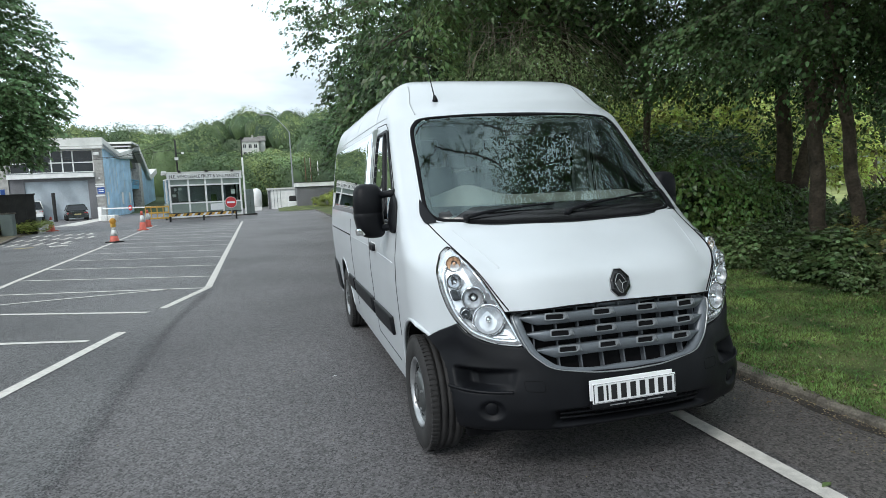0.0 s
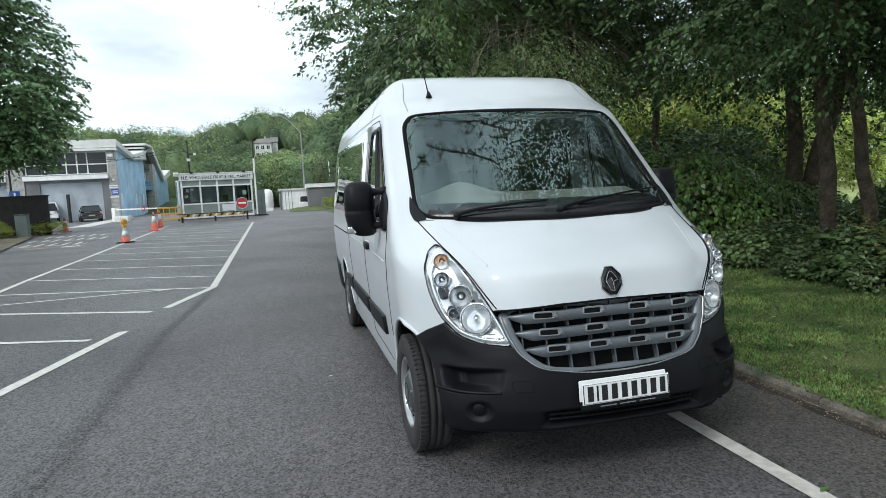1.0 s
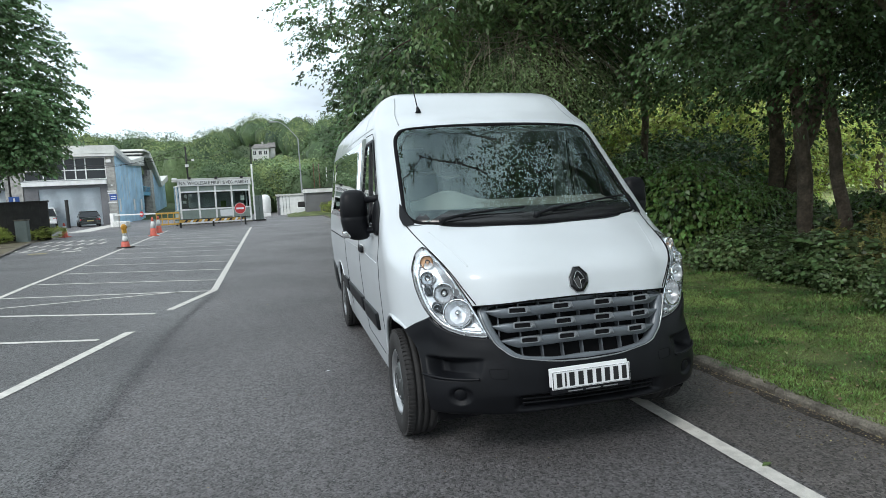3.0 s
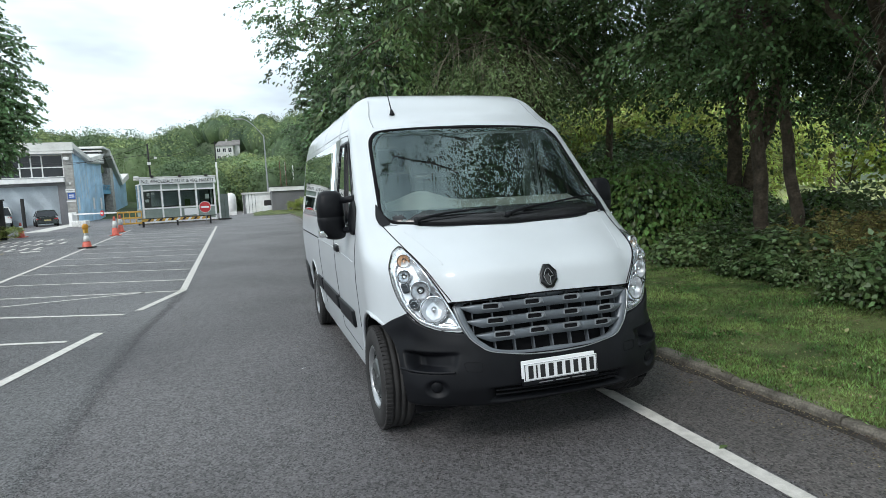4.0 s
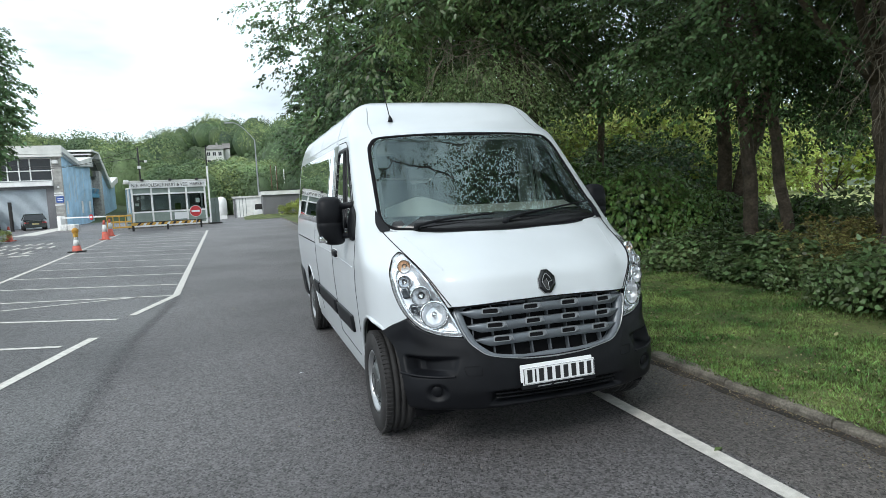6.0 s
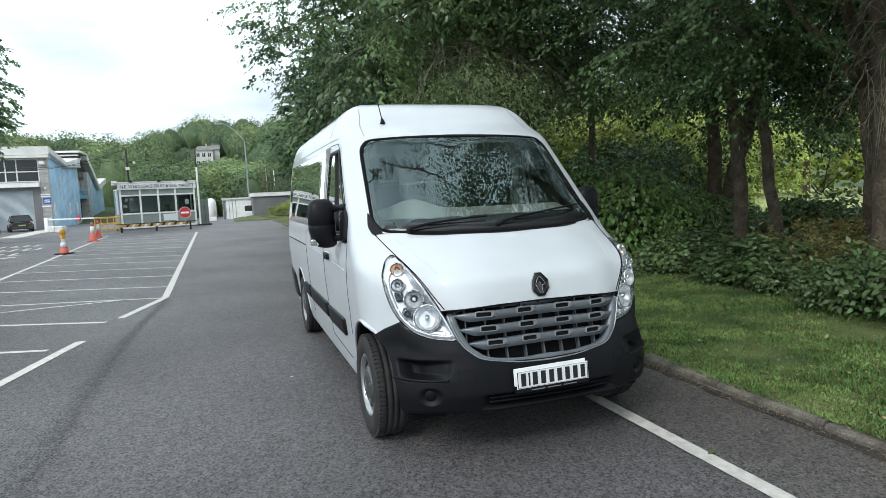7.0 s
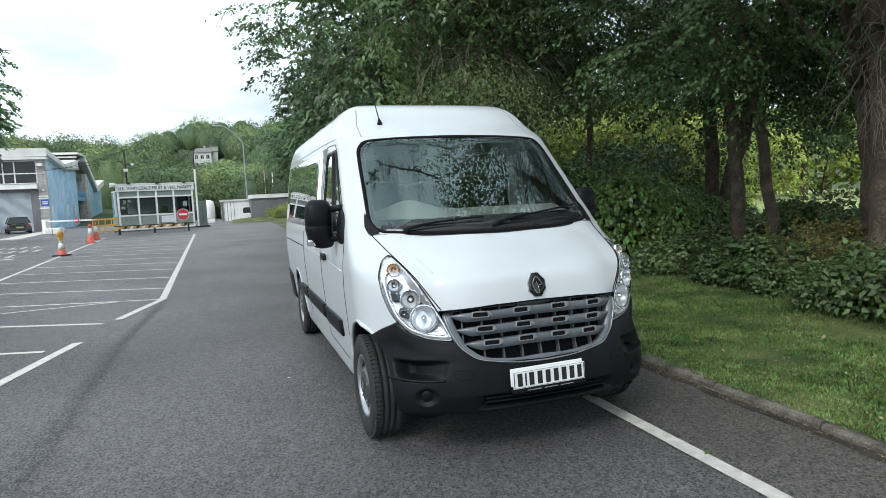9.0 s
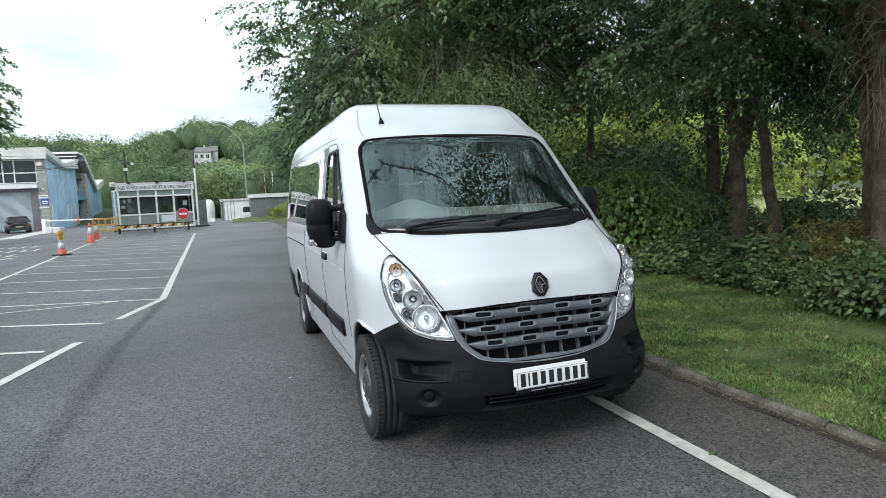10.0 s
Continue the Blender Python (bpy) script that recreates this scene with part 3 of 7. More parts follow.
# side glass
for sgn in (-1, 1):
    w = part("side_window", mesh_of("side_window", *patch(SIDE_WIN, on_side(sgn), 5, 0, 0.006, 0.008)), M_PRIVACY, van, "dark privacy glass window")
    w.visible_shadow = False
    part("window_seal", mesh_of("window_seal", *ring_patch(shrink(SIDE_WIN, -.008), shrink(SIDE_WIN, .03), on_side(sgn), 0.004)), M_GLOSSBLACK, van)
    d = part("door_window", mesh_of("door_window", *patch(DOOR_WIN, on_side(sgn), 5, 0, -0.004)), M_SIDE, van, "tinted front door window")
    d.visible_shadow = False
    part("door_window_seal", mesh_of("door_window_seal", *ring_patch(shrink(DOOR_WIN, -.012), shrink(DOOR_WIN, .022), on_side(sgn), 0.006, 0.014)), M_PLASTIC, van, "black rubber window frame")
    zz = np.linspace(1.37, 1.985, 8)
    part("quarter_light_bar", mesh_of("quarter_light_bar", *tube(side_point(np.interp(zz, (1.37, 1.985), (1.52, 1.76)), zz, sgn, 0.001), 0.014, 6)), M_PLASTIC, van)


def line_on_nose(name, pts, r, material, label="", n=6, out=0.001, steps=40):
    p = np.asarray(pts, float)
    t = np.linspace(0, len(p) - 1, steps)
    u = np.stack([np.interp(t, range(len(p)), p[:, k]) for k in (0, 1)], -1)
    k = np.array([1, 2, 3, 2, 1]) / 9
    if len(p) > 2:
        for c in (0, 1):
            e = np.pad(u[:, c], 2, "edge")
            u[1:-1, c] = np.convolve(e, k, "valid")[1:-1]
    return part(name, tube_mesh(name, nose_point(u[:, 0], u[:, 1], np.full(len(u), out)), r, n), material, van, label)


def line_on_side(name, pts, r, material, sign, label="", out=0.0, steps=30):
    p = np.asarray(pts, float)
    t = np.linspace(0, len(p) - 1, steps)
    y, z = (np.interp(t, range(len(p)), p[:, k]) for k in (0, 1))
    return part(name, tube_mesh(name, side_point(y, z, sign, np.full(len(y), out)), r, 6), material, van, label)


# shut lines of the bonnet and doors, roof seams
for s in (-1, 1):
    line_on_nose("bonnet_gap", [(s * .605, .93), (s * .665, 1.02), (s * .74, 1.145), (s * .80, 1.25), (s * .835, 1.32), (s * .862, 1.375)], .0035, M_GAP)
    line_on_nose("bonnet_crease", [(s * .616, 1.14), (s * .66, 1.21), (s * .705, 1.275), (s * .744, 1.328)], .014, M_WHITE, "", 12, -.0122)
    line_on_nose("roof_seam", [(s * .735, 2.10), (s * .725, 2.2), (s * .70, 2.29), (s * .685, 2.36)], .0045, M_SATIN)
    line_on_side("door_gap", [(1.16, .62), (1.12, 1.0), (1.06, 1.30), (1.27, 1.62), (1.62, 2.0), (1.74, 2.06), (2.16, 2.07), (2.20, 1.36), (2.20, 1.1), (2.21, .42), (1.35, .40)], .003, M_GAP, s, steps=90)
    line_on_side("rear_door_gap", [(3.45, .42), (3.45, 1.30)], .003, M_GAP, s)
    line_on_side("slide_rail", [(3.45, 1.14), (5.3, 1.14)], .006, M_GAP, s)
    line_on_side("belt_crease", [(1.2, 1.10), (2.2, 1.13), (5.3, 1.13)], .004, M_WHITE, s)
    for yy in (2.24, 3.42, 4.5):
        line_on_side("roof_seam", [(yy, 2.08), (yy, 2.3), (yy, 2.42)], .003, M_SATIN, s)
    line_on_side("drip_rail", [(1.78, 2.105), (2.3, 2.115), (5.35, 2.115)], .004, M_WHITE, s)
line_on_nose("bonnet_gap", [(-.612, .919), (-.3, .9405), (0, .945), (.3, .9405), (.612, .919)], .005, M_GAP)
for s in (-1, 1):
    # the lip round each wheel opening
    for ax, a in ((AXLE_F, np.linspace(-0.02, np.pi * 0.66, 40)), (AXLE_R, np.linspace(-0.02, np.pi + .02, 50))):
        yy, zz = ax + (ARCH + .004) * np.cos(a), HUB_Z + (ARCH + .004) * np.sin(a)
        wz = half_width(zz)
        xx = np.array([min(w, np.interp(y, nose_y(np.linspace(0, w, 60), z), np.linspace(0, w, 60))) for w, y, z in zip(wz, yy, zz)])
        part("arch_lip", tube_mesh("arch_lip", np.stack([s * (xx - .006), yy, zz], -1), .013, 8), M_WHITE, van)


# bumper: one black moulding wrapped round the nose, cut by the arches
def bumper_mesh():
    s = np.sin(np.linspace(-np.pi / 2, np.pi / 2, 240))
    t = np.linspace(0, 1, 70)
    v, nz = [], len(t)
    for q in s:
        wmax = .985
        x = q * wmax
        top = bumper_top(abs(x))
        z = 0.285 + (top - 0.285) * t
        o = np.full(nz, 0.008)
        o -= 0.035 * np.exp(-((z - .285) / .022) ** 2)
        # upper lip runs in under the lamps; a dished flank either side of the plate
        o += 0.007 * np.exp(-((z - (top - .06)) / .05) ** 2) * np.clip((abs(x) - .3) / .3, 0, 1)
        dish = np.exp(-((abs(x) - .752) / (.134 + .3 * (z - .565))) ** 14) * np.exp(-((z - .572) / .054) ** 14)
        o -= 0.10 * dish * (.22 + .78 * np.clip((abs(x) - .64) / .17, 0, 1)) * np.clip((.875 - abs(x)) / .03, 0, 1) * np.clip((z - .505) / .05, .35, 1)
        fog = np.hypot((abs(x) - .729) * .85, (z - .424))
        o -= 0.024 * np.exp(-(fog / .046) ** 8)
        slot = np.exp(-((x - .02) / .43) ** 14) * np.exp(-((z - .378) / .040) ** 10)
        o -= 0.075 * slot
        o[-1] -= 0.02
        v.append(nose_point(np.full(nz, x), z, o))
    v = np.concatenate(v)
    idx = np.arange(len(s) * nz).reshape(len(s), nz)
    f = np.stack([idx[:-1, :-1], idx[1:, :-1], idx[1:, 1:], idx[:-1, 1:]], -1).reshape(-1, 4)
    c = v[f].mean(1)
    r = np.hypot(c[:, 1] - AXLE_F, c[:, 2] - HUB_Z)
    keep = ~((r < ARCH) & (np.abs(c[:, 0]) > .5))
    f = f[keep]
    d = np.stack([v[:, 1] - AXLE_F, v[:, 2] - HUB_Z], -1)
    r = np.linalg.norm(d, axis=1)
    cnt = np.zeros(len(v), int)
    np.add.at(cnt, f.ravel(), 1)
    near = (np.abs(r - ARCH) < .03) & (cnt > 0) & (cnt < 4) & (np.abs(v[:, 0]) > .5)
    k = (ARCH / r)[near]
    v[near, 1], v[near, 2] = AXLE_F + d[near, 0] * k, HUB_Z + d[near, 1] * k
    return mesh_of("bumper", v, f)


bumper = part("bumper", bumper_mesh(), M_PLASTIC, van, "textured black plastic front bumper")
for s in (-1, 1):
    p = nose_point(np.array([s * .735]), np.array([.428]), np.array([-.006]))[0]
    bm = lathe_bm([(.0, .0), (.030, .0), (.034, -.004), (.034, -.016)], 24)
    ob = part("fog_blank", bm, M_PLASTIC, bumper, "round blanked fog lamp cover")
    ob.matrix_basis = Matrix.Translation(p) @ Vector((s * .35, -1, -.1)).to_track_quat("Z", "Y").to_matrix().to_4x4()
    line_on_nose("scoop_lip", [(s * .625, .520), (s * .70, .518), (s * .80, .520), (s * .90, .526)], .008, M_PLASTIC, "", 8, .011).parent = bumper
    line_on_nose("tow_cover_gap", [(s * .475, .575), (s * .575, .575), (s * .565, .525), (s * .475, .52), (s * .475, .575)], .0016, M_GAP, "", 5, .009).parent = bumper
for zb in (.366, .392):
    line_on_nose("slot_blade", [(-.40, zb + .004), (0, zb), (.43, zb + .004)], .006, M_PLASTIC, "", 6, -.012).parent = bumper
# flat black insert paints the shade inside the intake recess
slot_loop = smooth_loop([(-.40, .344), (.44, .344), (.44, .412), (-.40, .412)], 4, .05)
part("slot_void", mesh_of("slot_void", *patch(slot_loop, on_nose, 3, 0, -.055)), M_GAP, bumper, "black insert painting the shade inside the air intake")

# grille
grille = part("grille", mesh_of("grille", *patch(shrink(GRILLE, -.01), lambda u, v, o: nose_point(u, v, o), 6, 0, -0.075)), M_GAP, van, "black opening behind the grille")


def on_grille(u, v, o):
    """The surround sinks under the bonnet's edge at the top."""
    return nose_point(u, v, o - .08 * np.clip((v - .885) / .04, 0, 1))


v, f = ring_patch(shrink(GRILLE, -.014), shrink(GRILLE, .034), on_grille, 0.008, 0.06)
surround = part("grille_surround", mesh_of("grille_surround", v, f), M_GRILLE, grille, "dark satin grille surround")
v, f = ring_patch(shrink(GRILLE, -.006), shrink(GRILLE, .002), on_grille, 0.0125, 0.004)
part("surround_bead", mesh_of("surround_bead", v, f), M_SATIN, surround, "thin silver bead")


def bar_height(x, zc):
    return zc + .016 * (1 - (x / .6) ** 2)


def grille_bar(zc, half, h=.029):
    """A louvre with a flat face and a shelf on top, drawn to a point at both ends."""
    xs = np.linspace(-half, half, 110)
    prof = [(-.75, -.050), (-1, -.012), (-.92, -.002), (.1, .007), (.72, .006), (.86, .0), (.9, -.05)]
    v = []
    for x in xs:
        k = np.clip((half - abs(x)) / .09, .12, 1) ** .7
        zz = np.array([bar_height(x, zc) + h * dz * k + h * (1 - k) * .5 for dz, _ in prof])
        v.append(nose_point(np.full(len(prof), x), zz, np.array([o for _, o in prof]) - .012 * (1 - k)))
    v = np.concatenate(v)
    n = len(prof)
    f = [(i * n + j, (i + 1) * n + j, (i + 1) * n + j + 1, i * n + j + 1) for i in range(len(xs) - 1) for j in range(n - 1)]
    return mesh_of("grille_bar", v, f, True)


for zc, half in ((.874, .57), (.789, .54), (.704, .49)):
    bar = part("grille_bar", grille_bar(zc, half), M_GRILLE, grille, "grey louvred grille bar")
    for xc in (-.375, -.125, .125, .375):
        xc *= half / .55
        zz = bar_height(xc, zc) + .009
        loop = smooth_loop([(xc - .046, zz - .013), (xc + .046, zz - .013), (xc + .043, zz + .011), (xc - .043, zz + .011)], 4, .12)
        outer = smooth_loop([(xc - .055, zz - .019), (xc + .060, zz - .019), (xc + .053, zz + .020), (xc - .049, zz + .020)], 4, .2)
        part("slot_frame", mesh_of("slot_frame", *ring_patch(outer, loop, on_nose, .013, .016)), M_SLOT, bar, "raised slot frame")
        # lighter grey on the right of each slot paints its lit end
        shoulder = smooth_loop([(xc + .046, zz - .014), (xc + .078, zz - .020), (xc + .066, zz + .014), (xc + .050, zz + .021)], 4, .25)
        part("slot_shoulder", mesh_of("slot_shoulder", *patch(shoulder, on_nose, 2, .004, .011, .012)), M_SLOT, bar, "right shoulder in a lighter grey, drawn as lit")
        part("slot", mesh_of("slot", *patch(loop, on_nose, 2, 0, .0085)), M_GAP, bar, "dark slot")
for xc in np.linspace(-.5, .5, 9):
    f = []
    z0 = float(np.interp(abs(xc), (0, .2, .43, .52), (.60, .605, .645, .72)))
    zz = np.linspace(z0, .935, 8)
    a, b = nose_point(np.full(8, xc - .004), zz, np.full(8, -.034)), nose_point(np.full(8, xc + .004), zz, np.full(8, -.034))
    c, d = nose_point(np.full(8, xc - .004), zz, np.full(8, -.07)), nose_point(np.full(8, xc + .004), zz, np.full(8, -.07))
    v = np.concatenate([a, b, c, d])
    for i in range(7):
        f += [(i, i + 1, 8 + i + 1, 8 + i), (16 + i, i, i + 1, 16 + i + 1)[::-1], (8 + i, 8 + i + 1, 24 + i + 1, 24 + i)]
    part("grille_fin", mesh_of("grille_fin", v, f, False), M_FIN, grille)


# badge on the bonnet: a plain faceted lozenge
def badge():
    hexa = [(-.058, 1.000), (-.022, .966), (.020, .966), (.056, 1.012), (.058, 1.060), (.022, 1.100), (-.020, 1.100), (-.056, 1.052)]
    loop = smooth_loop(hexa, 3, .08)
    e = part("badge", mesh_of("badge", *patch(loop, on_nose, 3, .003, .012, .016)), M_GLOSSBLACK, van, "dark lozenge badge with bright edge")
    part("badge_rim", mesh_of("badge_rim", *ring_patch(shrink(loop, -.0035), shrink(loop, .001), on_nose, .010, .012)), M_SATIN, e, "bright badge rim")
    for q in ([(-.034, 1.035), (-.012, 1.078), (.010, 1.078), (.034, 1.035)], [(-.034, 1.035), (-.014, .985), (.008, .985)], [(.034, 1.035), (.004, 1.03), (.008, .985)], [(.004, 1.03), (-.004, 1.05)]):
        line_on_nose("badge_edge", q, .0022, M_SATIN, "", 5, .0165, 10).parent = e
    hole = smooth_loop([(-.030, 1.033), (-.013, .99), (.004, .99), (.0, 1.03), (-.008, 1.05)], 3, .1)
    part("badge_facet", mesh_of("badge_facet", *patch(hole, on_nose, 2, .002, .016)), M_RIM_DARK, e, "dark faceted lozenge")


badge()

# plates: the show plate, and the edge of the one behind it
def plate(x, z, y, tilt, lettered):
    p = part("show_plate" if lettered else "backing_plate", box_bm(-.245, .245, -.004, .004, -.053, .053, .003, 1), M_PLATE, van, "white plate with dark marks" if lettered else "white plate peeping out behind")
    p.matrix_basis = pose(x, y, z, -4, tilt, 0)
    if lettered:
        edge = smooth_loop([(-.240, -.048), (.240, -.048), (.240, .048), (-.240, .048)], 3, .03)
        v, f = ring_patch(edge, shrink(edge, .004), lambda u, w, o: np.stack([u, -o, w], -1), .006, .002)
        part("plate_border", mesh_of("plate_border", v, f, False), M_INK, p, "thin black border")
        left = -.223
        for wide in (.046, .014, .047, .047, .047, .046, .046, .046, .043):
            part("plate_bar", box_bm(left + wide * .16, left + wide * .84, -.0065, -.003, -.038, .038), M_INK, p)
            left += wide + .0085
    return p


plate(-.012, .514, -.010, -.4, False)
front_plate = plate(-.004, .500, -.026, -.4, True)
part("plate_holder", box_bm(-.25, .25, -.002, .03, -.078, -.055, .003, 1), M_PLASTIC, front_plate, "black holder strip with small pale print")
for k in range(3):
    part("holder_print", box_bm(-.15 + k * .11, -.06 + k * .11, -.004, 0, -.070, -.065), M_SATIN, front_plate)


# headlamps: bowl, reflectors, bulbs and a clear cover
def headlamp(s):
    loop = LAMP * (s, 1)
    if s > 0:
        loop = loop[::-1]
    cover = part("headlamp", mesh_of("headlamp", *patch(loop, on_nose, 8, .016, .004, .01)), M_LENS, van, "clear swept headlamp with bright reflectors")
    cover.visible_shadow = False
    part("lamp_bowl", mesh_of("lamp_bowl", *patch(shrink(loop, .004), on_nose, 8, -.075, .0)), M_BOWL, cover, "bright silver lamp bowl")
    part("lamp_gasket", mesh_of("lamp_gasket", *ring_patch(shrink(loop, -.004), shrink(loop, .003), on_nose, .003, .02)), M_GAP, cover, "dark lamp gasket")

    # the bezel lies close under the cover's edge
    c, n = loop.mean(0), len(loop)
    steps = ((1.0, -.03), (.997, -.002), (.95, .0005), (.90, .002), (.85, .003), (.845, -.02))
    v = np.concatenate([on_nose(*(c + (loop - c) * q).T, np.full(n, o)) for q, o in steps])
    f = [(r * n + i, r * n + (i + 1) % n, (r + 1) * n + (i + 1) % n, (r + 1) * n + i) for r in range(len(steps) - 1) for i in range(n)]
    part("lamp_bezel", mesh_of("lamp_bezel", v, f), M_FROST, cover, "bright inner bezel")

    def bowl(x, z, r, deep, name, label, inner, inset=-.020, flutes=10):
        p = nose_point(np.array([s * x]), np.array([z]), np.array([inset]))[0]
        m = Matrix.Translation(p) @ Vector((s * .38, -1, .10)).to_track_quat("Z", "Y").to_matrix().to_4x4()
        prof = [(r * .98, .006), (r * .94, -deep * .10), (r * .86, -deep * .27), (r * .76, -deep * .43), (r * .66, -deep * .57), (r * .54, -deep * .71), (r * .42, -deep * .82), (r * .30, -deep * .91), (r * .2, -deep * .96)]
        fl = lathe_bm(prof, flutes * 4, caps=False)
        for face in fl.faces:
            face.smooth = True
        for vert in fl.verts:
            # upright ribs across the mirror
            if vert.co.z < .004:
                vert.co.z += .035 * r * math.sin(vert.co.x / r * flutes)
        b = part(name, fl, inner, cover, label)
        b.matrix_basis = m
        part("bulb", lathe_bm([(.0, r * .10), (r * .18, r * .04), (r * .24, -deep * .5), (r * .24, -deep)], 14), M_AMBER_BULB if inner is M_AMBER else M_CHROME, b, "amber bulb" if inner is M_AMBER else "")
        part("bulb_socket", lathe_bm([(r * .24, -deep * .82), (r * .40, -deep * .80), (r * .42, -deep * .95)], 20, caps=False), M_RIM_DARK, b, "dark bulb socket")
        part("reflector_rim", lathe_bm([(r * .97, .002), (r * .99, .010), (r * 1.05, .012), (r * 1.12, .008), (r * 1.13, -.006)], 36, caps=False), M_CHROME, b, "chrome ring")
        # dark outline on the chrome ring, a shadow drawn in, not cut
        part("shadow_ring", lathe_bm([(r * .99, .0105), (r * 1.01, .0125), (r * 1.03, .0125)], 36, caps=False), M_RIM_DARK, b, "dark ring drawn as the rim's inner shadow")
        return b

    bowl(.706, .882, .076, .075, "main_reflector", "large round reflector", M_BOWL, -.012, 12)
    bowl(.773, .997, .056, .055, "dip_reflector", "round dipped beam reflector", M_BOWL, -.008, 9)
    bowl(.850, 1.080, .039, .035, "side_reflector", "small round side lamp", M_FROST, -.012, 8)
    bowl(.826, 1.172, .040, .03, "indicator_reflector", "amber indicator lamp", M_AMBER, -.008, 8)
    bowl(.812, .907, .024, .02, "marker_reflector", "small round marker reflector", M_FROST, -.012, 6)
    # dark patches between the round reflectors
    for q in ([(.842, 1.045), (.874, 1.03), (.862, .972), (.826, .985)], [(.775, .868), (.842, .905), (.83, .945), (.80, .94)], [(.735, .965), (.715, .958), (.70, .968), (.715, .985)]):
        loop_ = smooth_loop([(s * a_, b_) for a_, b_ in q], 4, .25)
        part("smoked_fillet", mesh_of("smoked_fillet", *patch(loop_, on_nose, 2, -.004, -.010, .01)), M_LAMP_DARK, cover, "dark patch between the reflectors")
    # stepped shelf below the bulbs and a dark band along the outer edge
    shelf = smooth_loop([(s * .575, .765), (s * .62, .80), (s * .655, .80), (s * .70, .79), (s * .74, .79), (s * .68, .765)], 5, .3)
    part("lamp_shelf", mesh_of("lamp_shelf", *patch(shelf, on_nose, 3, .004, -.014, .02)), M_CHROME, cover, "bright stepped shelf")
    for q, r in (([(.66, .98), (.70, 1.05), (.745, 1.12), (.785, 1.20)], .004), ([(.60, .83), (.64, .93), (.68, 1.01)], .004)):
        t = np.linspace(0, 1, 14)
        u = np.array([np.interp(t * (len(q) - 1), range(len(q)), [w[k] for w in q]) for k in (0, 1)])
        part("lamp_step", tube_mesh("lamp_step", nose_point(s * u[0], u[1], np.full(14, -.016)), r, 6), M_RIM_DARK, cover, "dark moulded step")


headlamp(-1)
headlamp(1)

# cowl panel, corner fillets and wipers
cowl = smooth_loop([(-.862, 1.372), (-.5, 1.346), (0, 1.336), (.5, 1.346), (.862, 1.372), (.852, 1.412), (.5, 1.388), (0, 1.378), (-.5, 1.388), (-.852, 1.412)], 5, .15)
part("cowl", mesh_of("cowl", *patch(cowl, on_nose, 4, 0, .003)), M_PLASTIC, van, "black plastic scuttle panel")
for s in (-1, 1):
    tri = smooth_loop([(s * .80, 1.372), (s * .872, 1.36), (s * .885, 1.42), (s * .862, 1.52), (s * .84, 1.45)], 5, .25)
    part("cowl_corner", mesh_of("cowl_corner", *patch(tri, on_nose, 4, .004, .006)), M_PLASTIC, van, "black corner fillet")


def wiper(x0, z0, x1, z1, xa, za, xb, zb):
    """Pivot, arm's end, and the two ends of the blade."""
    t = np.linspace(0, 1, 16)
    x, z = x0 + (x1 - x0) * t, z0 + (z1 - z0) * t
    arm = part("wiper", tube_mesh("wiper", nose_point(x, z, .03 + .014 * np.sin(t * np.pi)), np.interp(t, (0, .3, 1), (.015, .011, .006)), 6), M_PLASTIC, van, "black windscreen wiper arm")
    xb, zb = xa + (xb - xa) * t, za + (zb - za) * t + .006 * np.sin(t * np.pi)
    part("wiper_blade", tube_mesh("wiper_blade", nose_point(xb, zb, .018 * np.ones(16)), .0075, 6), M_PLASTIC, arm, "black rubber wiper blade")
    part("wiper_pivot", tube_mesh("wiper_pivot", nose_point(np.array([x0, x0]), np.array([z0, z0]), np.array([.0, .04])), .02, 10), M_PLASTIC, arm)


wiper(-.64, 1.372, -.28, 1.418, -.50, 1.410, -.06, 1.438)
wiper(.00, 1.378, .40, 1.442, .14, 1.415, .77, 1.484)

# aerial
ap = nose_point(np.array([-.543]), np.array([2.214]), np.array([.0]))[0]
aer = part("aerial", tube_mesh("aerial", [ap, ap + (0, -.004, .012), ap + (-.004, .0, .045)], (.024, .019, .008), 12), M_PLASTIC, van, "thin black roof aerial")
part("aerial_rod", tube_mesh("aerial_rod", [ap + (-.003, 0, .03), ap + (-.03, .10, .30)], (.0045, .003), 6), M_PLASTIC, aer)


